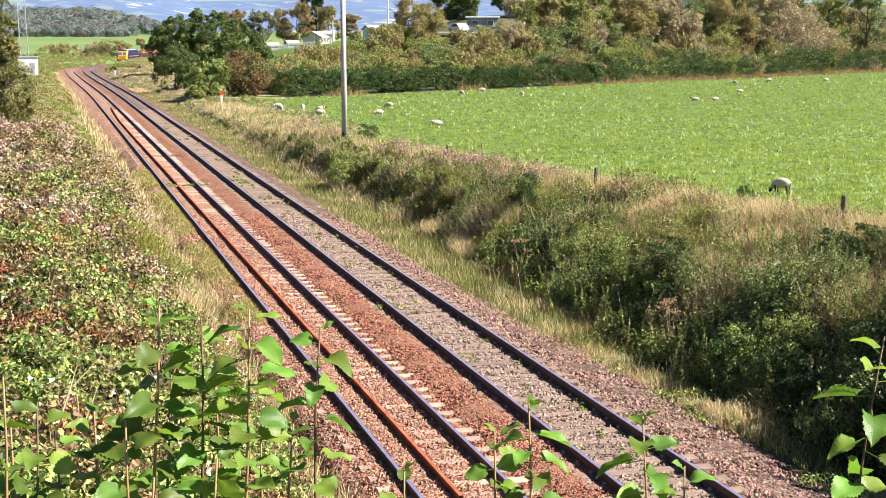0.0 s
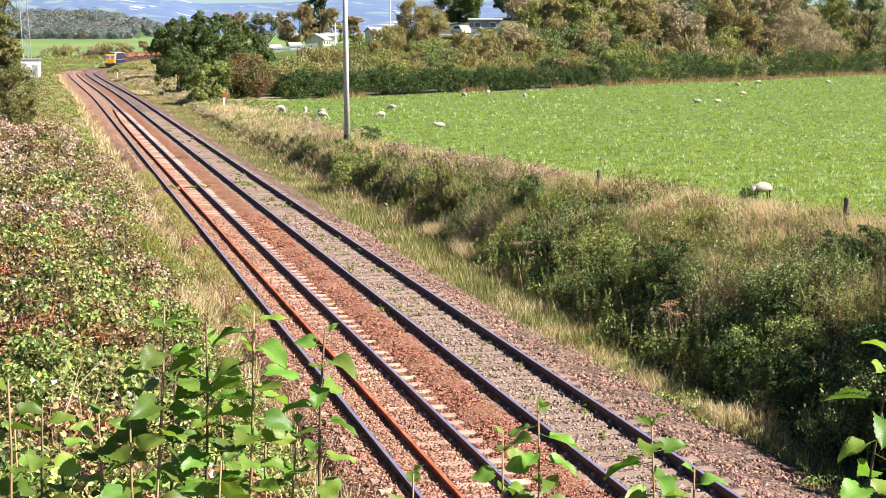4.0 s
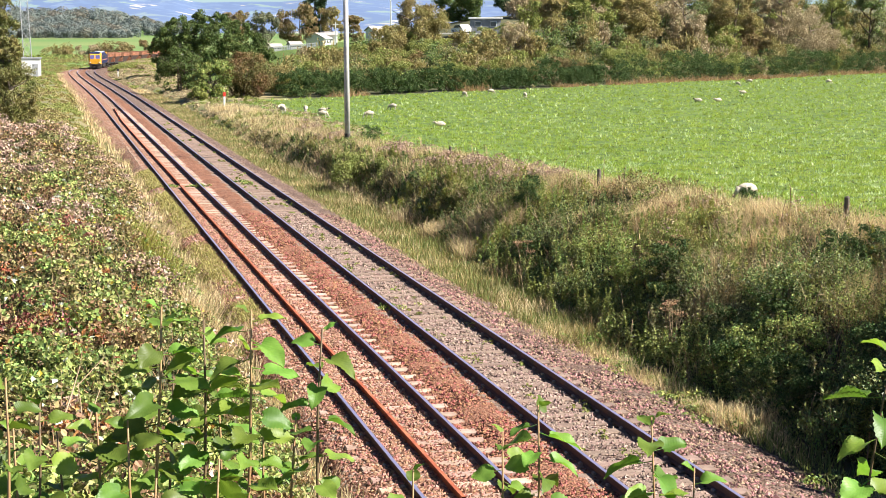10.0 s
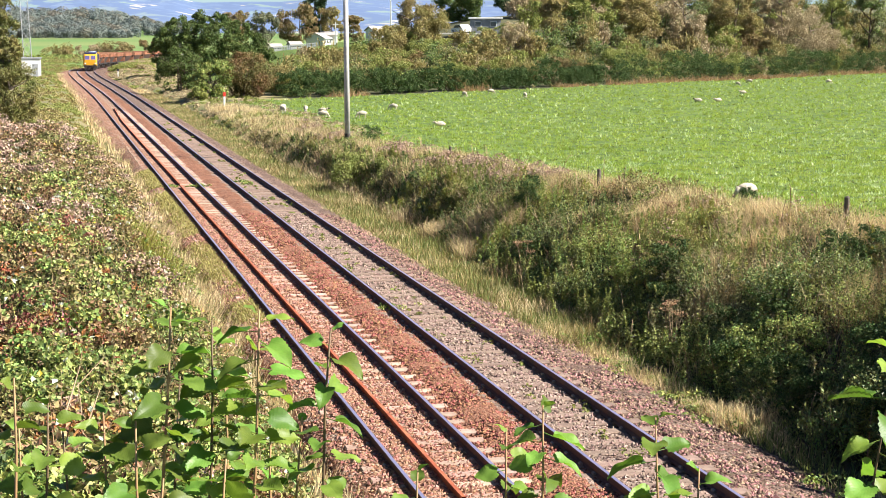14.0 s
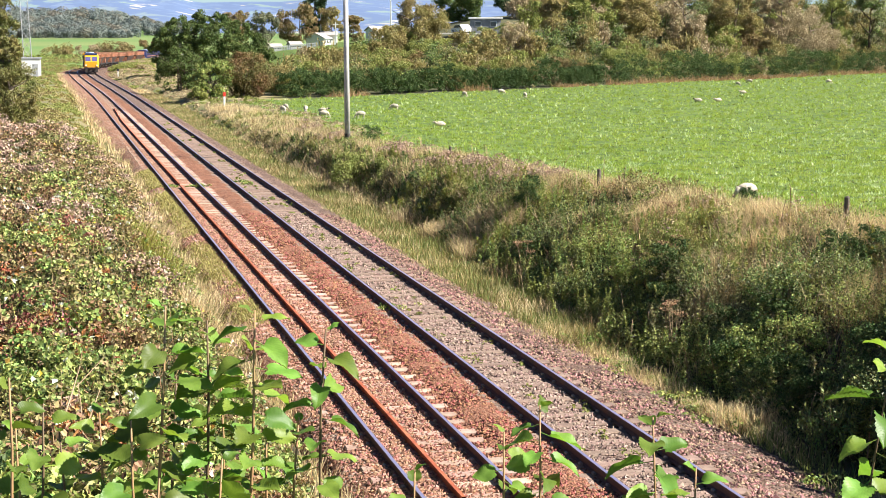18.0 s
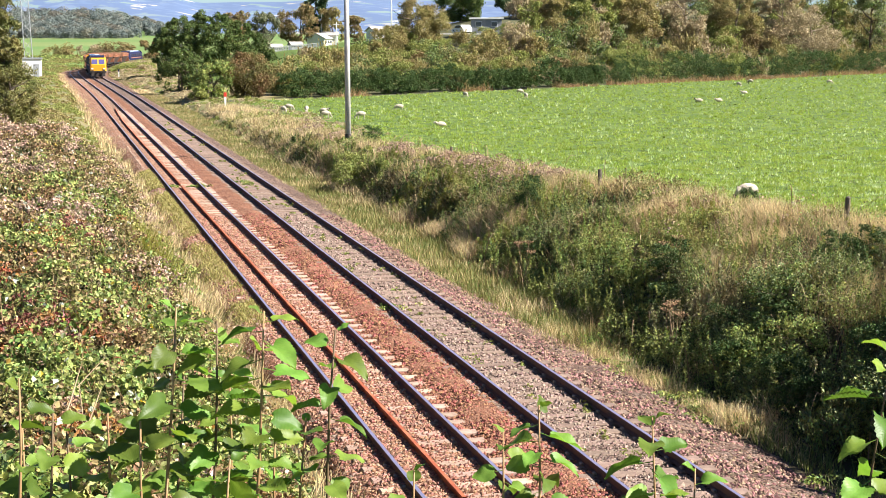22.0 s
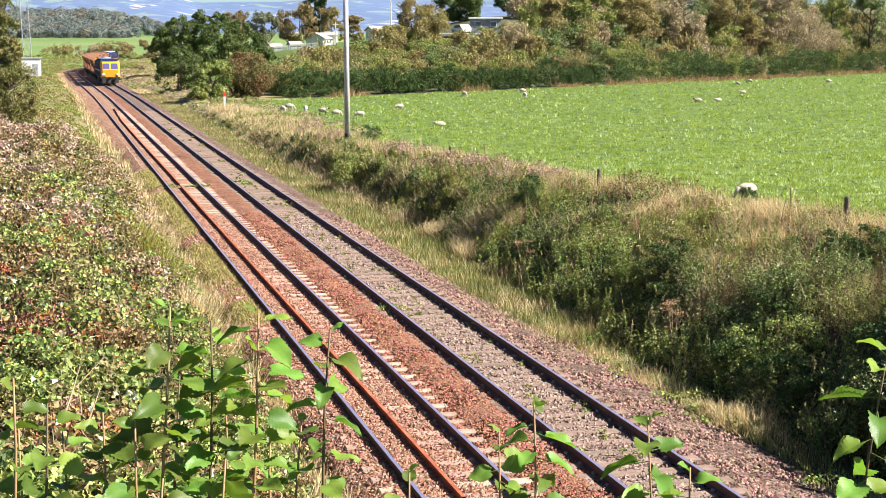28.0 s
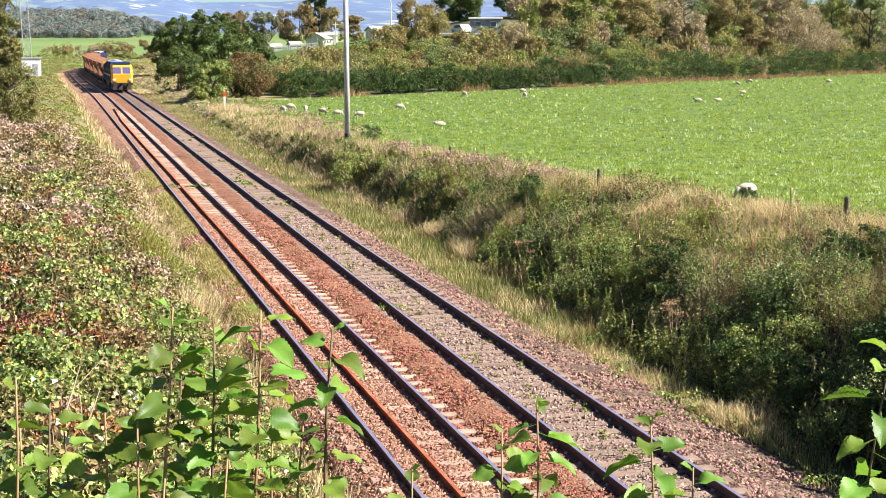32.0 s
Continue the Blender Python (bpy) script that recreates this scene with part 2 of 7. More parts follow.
def leaf_material(name, base, alt, island=0.35, tr=0.3, rough=0.5, alt2=None, scale2=0.25, scale=0.8, spec=0.4):
    return material(name, base, alt, scale, rough, island=island, translucent=tr, alt2=alt2, scale2=scale2, spec=spec)


M_BRAMBLE = leaf_material("bramble_leaf", (0.20, 0.235, 0.075), (0.33, 0.26, 0.13), 0.8, tr=0.25, spec=0.2, alt2=(0.27, 0.19, 0.09), scale2=0.3)
M_BRAMBLE_G = leaf_material("green_bramble_leaf", (0.19, 0.26, 0.07), (0.29, 0.335, 0.11), 0.75, tr=0.25, spec=0.25)
M_HEATHER = leaf_material("dry_flower_heads", (0.35, 0.25, 0.175), (0.45, 0.33, 0.235), 0.6, tr=0.1)
M_RUST_LEAF = leaf_material("rust_leaf", (0.36, 0.14, 0.06), (0.42, 0.24, 0.08), 0.45)
M_CRIMSON = leaf_material("dark_red_leaf", (0.20, 0.055, 0.045), (0.28, 0.12, 0.08), 0.5, tr=0.15)
M_YELLOW_LEAF = leaf_material("yellow_leaf", (0.62, 0.42, 0.06), (0.55, 0.40, 0.08), 0.3)
M_WHITE_LEAF = leaf_material("pale_leaf_back", (0.62, 0.64, 0.52), (0.55, 0.58, 0.46), 0.2, tr=0.15)
M_BANKLEAF = leaf_material("bank_leaf", (0.125, 0.185, 0.052), (0.20, 0.275, 0.08), 0.8, tr=0.18, alt2=(0.19, 0.18, 0.08), scale2=0.4)
M_DARKLEAF = leaf_material("dark_hedge_leaf", (0.05, 0.088, 0.028), (0.085, 0.13, 0.042), 0.5, tr=0.12, spec=0.12)
# undergrowth colour is darkened to stand for shade in the gaps between plants
M_UNDER_SHADE = leaf_material("shade_undergrowth_leaf", (0.05, 0.068, 0.024), (0.075, 0.085, 0.03), 0.7, tr=0.1, spec=0.15)
M_OAK = leaf_material("oak_leaf", (0.075, 0.115, 0.034), (0.115, 0.155, 0.045), 0.5, tr=0.1, spec=0.12)
M_SCRUB = leaf_material("scrub_leaf", (0.275, 0.26, 0.095), (0.37, 0.31, 0.13), 0.28, tr=0.2, alt2=(0.24, 0.19, 0.085), scale2=0.3, spec=0.12)
M_SCRUB_G = leaf_material("green_scrub_leaf", (0.205, 0.245, 0.07), (0.30, 0.315, 0.10), 0.28, tr=0.2, spec=0.12)
M_AUTUMN = leaf_material("autumn_leaf", (0.265, 0.185, 0.09), (0.235, 0.205, 0.085), 0.28, tr=0.15, spec=0.12)
M_PALESCRUB = leaf_material("pale_willow_leaf", (0.36, 0.30, 0.17), (0.44, 0.365, 0.23), 0.28, tr=0.15, spec=0.12)
M_GREYLEAF = leaf_material("grey_green_leaf", (0.15, 0.165, 0.095), (0.20, 0.205, 0.12), 0.3, tr=0.15, spec=0.12)
M_THORN = leaf_material("hawthorn_leaf", (0.20, 0.165, 0.065), (0.15, 0.17, 0.06), 0.4, tr=0.15, spec=0.12, alt2=(0.23, 0.145, 0.07), scale2=0.5)
M_PINE = leaf_material("pine_needles", (0.04, 0.07, 0.03), (0.06, 0.09, 0.035), tr=0.1, spec=0.12)
M_IVY = leaf_material("ivy_leaf", (0.22, 0.19, 0.06), (0.13, 0.15, 0.04), 0.35, tr=0.2)
M_STRAW = leaf_material("dry_grass", (0.63, 0.53, 0.32), (0.52, 0.42, 0.22), 0.5, tr=0.32, rough=0.8, spec=0.12)
M_RUSSET = leaf_material("russet_weed", (0.30, 0.19, 0.10), (0.36, 0.26, 0.13), 0.4, tr=0.2, rough=0.8, spec=0.12)
M_LIME = leaf_material("yellow_green_grass", (0.31, 0.29, 0.10), (0.39, 0.35, 0.14), 0.35, tr=0.3, spec=0.12)
M_FERN = leaf_material("fern_frond", (0.33, 0.31, 0.06), (0.24, 0.27, 0.06), 0.4, tr=0.25)
M_GREENBLADE = leaf_material("green_grass", (0.13, 0.18, 0.045), (0.20, 0.225, 0.07), 0.4, tr=0.3)
M_TUFT = leaf_material("pasture_tuft", (0.25, 0.345, 0.07), (0.33, 0.405, 0.095), 0.35, tr=0.4, spec=0.12)
M_TUFT_PALE = leaf_material("pale_pasture_tuft", (0.50, 0.62, 0.30), (0.60, 0.66, 0.38), 0.2, tr=0.3, spec=0.12)
# distant foliage holds the haze in its colour, greyed and lightened
M_FARWOOD = leaf_material("hazed_wood_leaf", (0.175, 0.205, 0.19), (0.20, 0.22, 0.195), 0.10, tr=0.3, spec=0.12)
M_FARWOOD_DARK = leaf_material("hazed_dark_wood_leaf", (0.125, 0.155, 0.155), (0.15, 0.175, 0.16), 0.10, tr=0.3, spec=0.12)
M_FARWOOD_BROWN = leaf_material("hazed_brown_wood_leaf", (0.22, 0.205, 0.165), (0.20, 0.19, 0.155), 0.10, tr=0.3, spec=0.12)


def sapling_leaf_material():
    """Thin bright leaf with raised side veins running out from the midrib."""
    m = material("sapling_leaf", (0.125, 0.22, 0.034), (0.185, 0.285, 0.05), 2.2, 0.45, per_object=0.45, translucent=0.42, spec=0.35)
    N, L = m.node_tree.nodes, m.node_tree.links
    tc = N.new("ShaderNodeTexCoord")
    sp = N.new("ShaderNodeSeparateXYZ")
    L.new(tc.outputs["Object"], sp.inputs[0])

    def op(kind, a, b):
        k = N.new("ShaderNodeMath")
        k.operation = kind
        for n, v in enumerate((a, b)):
            if v is None:
                continue
            if isinstance(v, float):
                k.inputs[n].default_value = v
            else:
                L.new(v, k.inputs[n])
        return k.outputs[0]
    ax = op("ABSOLUTE", sp.outputs[0], None)
    ph = op("SUBTRACT", op("MULTIPLY", sp.outputs[1], 46.0), op("MULTIPLY", ax, 40.0))
    vein = op("POWER", op("ABSOLUTE", op("SINE", ph, None), None), 0.4)
    rib = op("MINIMUM", op("MULTIPLY", ax, 30.0), 1.0)
    b = N.new("ShaderNodeBump")
    b.inputs["Strength"].default_value, b.inputs["Distance"].default_value = 0.13, 0.003
    L.new(op("MULTIPLY", vein, rib), b.inputs["Height"])
    for k in list(N):
        if k.bl_idname in ("ShaderNodeBsdfPrincipled", "ShaderNodeBsdfTranslucent"):
            L.new(b.outputs[0], k.inputs["Normal"])
    return m


M_SAPLING = sapling_leaf_material()
M_SAPSTEM = material("sapling_stem", (0.36, 0.24, 0.11), (0.30, 0.16, 0.08), 9, 0.6)
M_SAPSTEM_DARK = material("dark_sapling_stem", (0.12, 0.08, 0.045), (0.18, 0.12, 0.06), 9, 0.6)

# ---- ground: one sheet to the horizon ----
def build_ground():
    fine = np.arange(-4.0, 32.0, 0.12)
    ang = np.radians(np.concatenate([fine, np.arange(32.0, 356.0, 6.0)]))
    rad = np.concatenate([[0.001, 0.5, 1.0], np.geomspace(1.6, 4900, 400)])
    A, Rr = np.meshgrid(ang, rad)
    X, Y = Rr * np.sin(A) - 0.37, Rr * np.cos(A) - 0.41
    Z = ground_z(X, Y)
    n, k = len(ang), len(rad)
    i, j = np.meshgrid(np.arange(k - 1), np.arange(n), indexing="ij")
    j2 = (j + 1) % n
    F = np.stack([i * n + j, i * n + j2, (i + 1) * n + j2, (i + 1) * n + j], -1).reshape(-1, 4)
    V = np.stack([X, Y, Z], -1).reshape(-1, 3)
    C = V[F].mean(1)
    u = C[:, 0] - bend(C[:, 1])
    s, d = hedge_frame(C[:, 0], C[:, 1])
    idx = np.zeros(len(F), int)
    rim = crest_line(C[:, 1]) + 0.6
    idx[(u > rim) & (d < 0)] = 1
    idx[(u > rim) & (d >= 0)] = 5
    idx[(d > 34) & (u > rim) & (C[:, 0] / C[:, 1] < 0.225)] = 1
    idx[(C[:, 1] > 110) & (u > 12) & (u < np.where(C[:, 1] < 165, 17.5, 25))] = 2
    idx[(C[:, 1] > 84) & (u < 4)] = 6
    idx[(C[:, 1] > 395)] = 3
    idx[(u > 4.3 - np.interp(C[:, 1], (90, 120, 200), (0, 0.5, 1.4))) & (u < 12.4)] = 4
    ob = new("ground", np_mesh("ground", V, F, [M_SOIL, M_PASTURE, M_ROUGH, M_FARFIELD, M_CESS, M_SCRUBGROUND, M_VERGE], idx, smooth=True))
    tagged(ob, "grassy pasture and railway banks reaching the hills", "ground", kind="structure")


build_ground()

# ---- ballast bed ----
def build_ballast():
    # across the line: offset, height
    prof = [(4.25, -0.60), (4.62, -0.26), (5.05, -0.135), (5.32, -0.145), (5.60, -0.125), (5.95, -0.150), (6.07, -0.165), (6.75, -0.172), (7.15, -0.20), (7.65, -0.10),
            (8.15, -0.17), (8.50, -0.185), (9.2, -0.17), (9.9, -0.185), (10.3, -0.20), (10.8, -0.24), (11.5, -0.45), (12.1, -0.68)]
    zone = [0, 0, 0, 0, 0, 0, 0, 1, 1, 1, 2, 2, 2, 3, 3, 3, 3]
    us = np.array([p[0] for p in prof])
    zs = np.array([p[1] for p in prof])
    ys = np.concatenate([np.arange(8, 60, 0.25), np.arange(60, 200, 1.0), np.arange(200, 560, 4.0)])
    U, Y = np.meshgrid(us, ys)
    jig = 0.05 * wavy(U, Y, 2.3, 1.0) + 0.03 * wavy(U, Y, 7.0, 4.0)
    edge = (np.abs(U - 8.2) > 2.6)
    # the cess widens on the outer side farther on
    wide = np.interp(Y, (20, 60, 90, 120, 160, 200, 300), (0.0, 0.0, 0.0, 0.5, 1.0, 1.3, 0.8))
    U0 = U
    U = U - wide * np.clip((5.1 - U) / 0.8, 0, 1)
    X = U + bend(Y) + np.where(edge, jig * 2.5, jig * 0.3)
    X = X + 0.55 * np.clip((U0 - 11.0) / 1.1, 0, 1) * np.interp(Y, (34, 46), (1, 0))
    Z = zs[None, :] + np.where(np.abs(U - 7.65) < 0.55, jig * 0.9, jig * 0.35) + np.where(U0 < 4.4, 0.12, 0) * (wide > 0.2) + grade(Y)
    n = len(us)
    i, j = np.meshgrid(np.arange(len(ys) - 1), np.arange(n - 1), indexing="ij")
    F = np.stack([i * n + j, i * n + j + 1, (i + 1) * n + j + 1, (i + 1) * n + j], -1).reshape(-1, 4)
    idx = np.tile(np.array(zone), len(ys) - 1)
    ob = new("ballast_bed", np_mesh("ballast_bed", np.stack([X, Y, Z], -1).reshape(-1, 3), F, [M_BALLAST_RED, M_BALLAST_BROWN, M_BALLAST_PALE, M_BALLAST_GREY], idx, smooth=True))
    tagged(ob, "rust-stained and pale crushed-stone ballast under the rails", "ballast", kind="structure")


build_ballast()


# ---- the two tracks ----
def rail_mesh(name, u, y0, y1, z=0.0, mat_top=None, off=None):
    """Flat-bottom rail section swept along the line; the head's top is polished, with sky sheen in its colour."""
    sec = [(-0.066, -0.158), (0.066, -0.158), (0.066, -0.148), (0.012, -0.125), (0.012, -0.045), (0.036, -0.035), (0.036, -0.006), (0.030, 0.0), (-0.030, 0.0), (-0.036, -0.006), (-0.036, -0.035), (-0.012, -0.045), (-0.012, -0.125), (-0.066, -0.148)]
    ys = np.unique(np.concatenate([np.arange(y0, min(y1, 300), 4.0), np.arange(max(y0, 300), max(y1, 300), 4.0), [y1]]))
    ys = ys[(ys >= y0) & (ys <= y1)]
    S = np.array(sec)
    n = len(sec)
    X = u + bend(ys)[:, None] + S[None, :, 0] + (0 if off is None else off(ys)[:, None])
    Y = np.repeat(ys[:, None], n, 1)
    Z = np.repeat(S[None, :, 1], len(ys), 0) + z + grade(ys)[:, None]
    i, j = np.meshgrid(np.arange(len(ys) - 1), np.arange(n), indexing="ij")
    F = np.stack([i * n + j, i * n + (j + 1) % n, (i + 1) * n + (j + 1) % n, (i + 1) * n + j], -1).reshape(-1, 4)
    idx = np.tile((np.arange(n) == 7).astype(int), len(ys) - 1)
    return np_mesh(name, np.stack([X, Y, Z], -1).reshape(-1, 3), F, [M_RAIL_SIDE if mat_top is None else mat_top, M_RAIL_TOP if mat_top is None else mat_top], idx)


def build_track(name, u, label, mat):
    track = empty(name, pose(0, 0, 0), label, "railway track", "parallel railway tracks")
    for s in (-1, 1):
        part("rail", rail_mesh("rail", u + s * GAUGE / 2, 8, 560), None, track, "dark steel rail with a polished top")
    bm = bmesh.new()
    box(bm, -1.25, 1.25, -0.13, 0.13, -0.30, -0.155, 0.02)
    me = bpy.data.meshes.new("sleeper")
    bm.to_mesh(me)
    bm.free()
    me.materials.append(mat)
    # clips at each rail seat
    bm = bmesh.new()
    box(bm, -0.028, 0.028, -0.05, 0.05, -0.155, -0.105, 0.012)
    ce = bpy.data.meshes.new("rail_clip")
    bm.to_mesh(ce)
    bm.free()
    ce.materials.append(M_CLIP)
    y = 14.0
    r = random.Random(3)
    while y < 150:
        m = pose(u + r.uniform(-0.03, 0.03), y + r.uniform(-0.03, 0.03), r.uniform(-0.022, 0.012), 0, 0, r.uniform(-0.8, 0.8))
        sl = part("sleeper", me, None, track, m=m)
        if y < 62:
            for s in (-1, 1):
                for q in (-1, 1):
                    part("rail_clip", ce, None, sl, m=pose(s * GAUGE / 2 + q * 0.10, 0, 0))
        y += 0.675
    # far sleepers, too small to tell apart
    ys = np.arange(150, 330, 0.675)
    c = np.array([(-1.25, -0.13, -0.155), (1.25, -0.13, -0.155), (1.25, 0.13, -0.155), (-1.25, 0.13, -0.155)])
    V = c[None] + np.stack([u + bend(ys), ys, grade(ys)], -1)[:, None]
    ob = part("far_sleeper", np_mesh("far_sleeper", V, np.arange(len(ys) * 4).reshape(-1, 4), mat), None, track)
    ob["kind"] = "stuff"


build_track("railway_track", UP, "running line of rails on pale weathered sleepers in rusty ballast", M_SLEEPER)
build_track("railway_track", UP + GAP, "running line of rails on grey sleepers in pale weedy ballast", M_SLEEPER_GREY)


# ---- rusty rails left lying between the running rails ----
def loose_rail(y0, y1, label, off=None):
    ob = new("discarded_rail", rail_mesh("discarded_rail", 5.93, y0, y1, -0.02, M_RAIL_RUST, off))
    tagged(ob, label, "rail", "discarded rails in the track")


loose_rail(22.4, 73.6, "rusty red discarded rail lying between the running rails")
loose_rail(74.6, 140.0, "rusty discarded rail with its far end bent aside", lambda y: 0.02 * np.sin(y * 0.1) + 0.0035 * np.maximum(0, y - 132) ** 2)
loose_rail(139.0, 154.0, "short bent rusty rail beside the running rail", lambda y: 0.10 + 0.018 * (y - 139))


def loose_stones():
    """Single ballast stones proud of the bed, near the bridge."""
    base = np.array([(1, 0, 0), (-1, 0, 0), (0, 1, 0), (0, -1, 0), (0, 0, 1), (0, 0, -1)], float)
    tri = np.array([(0, 2, 4), (2, 1, 4), (1, 3, 4), (3, 0, 4), (2, 0, 5), (1, 2, 5), (3, 1, 5), (0, 3, 5)])
    g = np.random.default_rng(5)
    for u0, u1, n, mat, lab in ((4.5, 6.75, 13000, M_STONE_RED, "rust-stained ballast stones"), (6.9, 8.4, 9500, M_STONE_BROWN, "brown ballast stones between the tracks"), (8.6, 9.85, 5000, M_STONE_PALE, "pale ballast stones between the rails"), (10.1, 11.9, 14000, M_STONE_GREY, "grey-pink ballast stones on the shoulder")):
        y = np.exp(np.log(19) + g.uniform(0, 1, n) * np.log(62 / 19))
        u = g.uniform(u0, u1, n)
        z = np.interp(u, (4.25, 4.62, 5.05, 5.32, 5.6, 5.95, 6.75, 7.15, 7.65, 8.15, 8.5, 9.2, 9.9, 10.3, 10.8, 11.5, 12.1), (-0.60, -0.26, -0.135, -0.145, -0.125, -0.15, -0.172, -0.20, -0.10, -0.17, -0.185, -0.17, -0.185, -0.20, -0.24, -0.45, -0.68))
        sz = g.uniform(0.020, 0.046 if u0 > 8.5 else 0.038, n)[:, None, None] * (1 + y / 160)[:, None, None]
        V = base[None] * g.uniform(0.6, 1.3, (n, 6, 1)) + g.uniform(-0.25, 0.25, (n, 6, 3))
        a = g.uniform(0, 6.28, n)
        ca, sa = np.cos(a)[:, None], np.sin(a)[:, None]
        V = np.stack([V[..., 0] * ca - V[..., 1] * sa, V[..., 0] * sa + V[..., 1] * ca, V[..., 2] * 0.8], -1) * sz
        u = u + 0.55 * np.clip((u - 11.0) / 1.1, 0, 1) * np.interp(y, (34, 46), (1, 0))
        V = V + np.stack([u, y, z + 0.01], -1)[:, None]
        F = (tri[None] + (np.arange(n) * 6)[:, None, None]).reshape(-1, 3)
        tagged(new("ballast_stones", np_mesh("ballast_stones", V, F, mat)), lab, "ballast", kind="stuff")


M_STONE_RED = material("rust_stone", (0.26, 0.13, 0.082), (0.33, 0.195, 0.135), 9, 0.9, island=0.5)
M_STONE_BROWN = material("brown_stone", (0.235, 0.105, 0.062), (0.285, 0.138, 0.085), 9, 0.9, island=0.6)
M_STONE_PALE = material("pale_stone", (0.23, 0.16, 0.125), (0.29, 0.22, 0.175), 9, 0.9, island=0.5)
M_STONE_GREY = material("grey_pink_stone", (0.185, 0.11, 0.08), (0.255, 0.17, 0.128), 9, 0.9, island=0.9)
loose_stones()


# ---- plants: generators ----
def unit(v):
    return v / np.maximum(1e-9, np.linalg.norm(v, axis=-1, keepdims=True))


def leaf_arrays(P, size, up=0.5, aspect=0.6, fold=0.2, g=rng, out=None, oval=False):
    """Pointed leaves of four corners at places P, turned at random but leaning to face up (or outwards)."""
    n = len(P)
    size = np.broadcast_to(size, (n,))[:, None]
    nrm = g.normal(size=(n, 3))
    nrm = unit(unit(nrm) * (1 - up) + (np.array((0, 0, 1.0)) if out is None else out) * up)
    d = unit(np.cross(nrm, g.normal(size=(n, 3))))
    w = np.cross(nrm, d)
    a = P - d * size * 0.5
    b = P + d * size * 0.5
    if oval:
        # two halves on a bent midrib, with a rounded outline
        m = P - nrm * size * 0.04
        side = w * size * aspect * 0.5 + nrm * size * fold * 0.45
        back = -w * size * aspect * 0.5 + nrm * size * fold * 0.45
        V = np.stack([a, P - d * size * 0.22 + side * 0.95, P + d * size * 0.18 + side * 0.85, b, P + d * size * 0.18 + back * 0.85, P - d * size * 0.22 + back * 0.95, m], 1).reshape(-1, 3)
        k = np.arange(n)[:, None] * 7
        F = np.concatenate([k + np.array(q) for q in ((0, 6, 2, 1), (0, 5, 4, 6), (6, 4, 3, 2))])
        return V, F
    l = P + w * size * aspect * 0.5 + nrm * size * fold
    r = P - w * size * aspect * 0.5 + nrm * size * fold
    V = np.stack([a, r, b, l], 1).reshape(-1, 3)
    return V, np.arange(4 * n).reshape(-1, 4)


def blade_arrays(P, height, width, lean=0.4, g=rng):
    """Grass blades: narrow, tapering, bent quads rooted at P."""
    n = len(P)
    height = np.broadcast_to(height, (n,))[:, None]
    a = g.uniform(0, 2 * np.pi, n)
    side = np.stack([np.cos(a), np.sin(a), np.zeros(n)], -1) * np.broadcast_to(width, (n,))[:, None]
    b = g.uniform(0, 2 * np.pi, n)
    tip = np.stack([np.cos(b), np.sin(b), np.zeros(n)], -1) * (g.uniform(0, lean, n)[:, None] * height) + np.array((0, 0, 1.0)) * height
    V = np.stack([P - side / 2, P + side / 2, P + tip + side * 0.1, P + tip - side * 0.1], 1).reshape(-1, 3)
    return V, np.arange(4 * n).reshape(-1, 4)


def joined(chunks):
    V, F, o = [], [], 0
    for v, f in chunks:
        V.append(v)
        F.append(f + o)
        o += len(v)
    return np.concatenate(V), np.concatenate(F)


def stuff(name, arrays, mat, label, category):
    ob = new(name, np_mesh(name, *arrays, mat))
    return tagged(ob, label, category, kind="stuff")


def clumps(C, R, n, size, squash=0.8, up=0.22, g=rng, aspect=0.6, oval=False):
    """Rounded clumps of leaves: n leaves on and inside the upper shell of each ball."""
    m = len(C)
    d = unit(g.normal(size=(m, n, 3)))
    d[..., 2] = np.abs(d[..., 2]) * 1.0 - 0.15
    rad = (g.uniform(0.25, 1.0, (m, n, 1)) ** 0.45) * np.asarray(R)[:, None, None]
    P = C[:, None] + d * rad * np.array((1, 1, squash))
    S = np.broadcast_to(np.asarray(size).reshape(-1, 1) if np.ndim(size) else size, (m, n)) * g.uniform(0.6, 1.25, (m, n))
    return leaf_arrays(P.reshape(-1, 3), S.ravel(), max(up, 0.5), aspect, g=g, out=unit(d + np.array((0, 0, 0.35))).reshape(-1, 3), oval=oval)


def on_ground(x, y, dz=0.0):
    return np.stack([x, y, ground_z(x, y) + dz], -1)


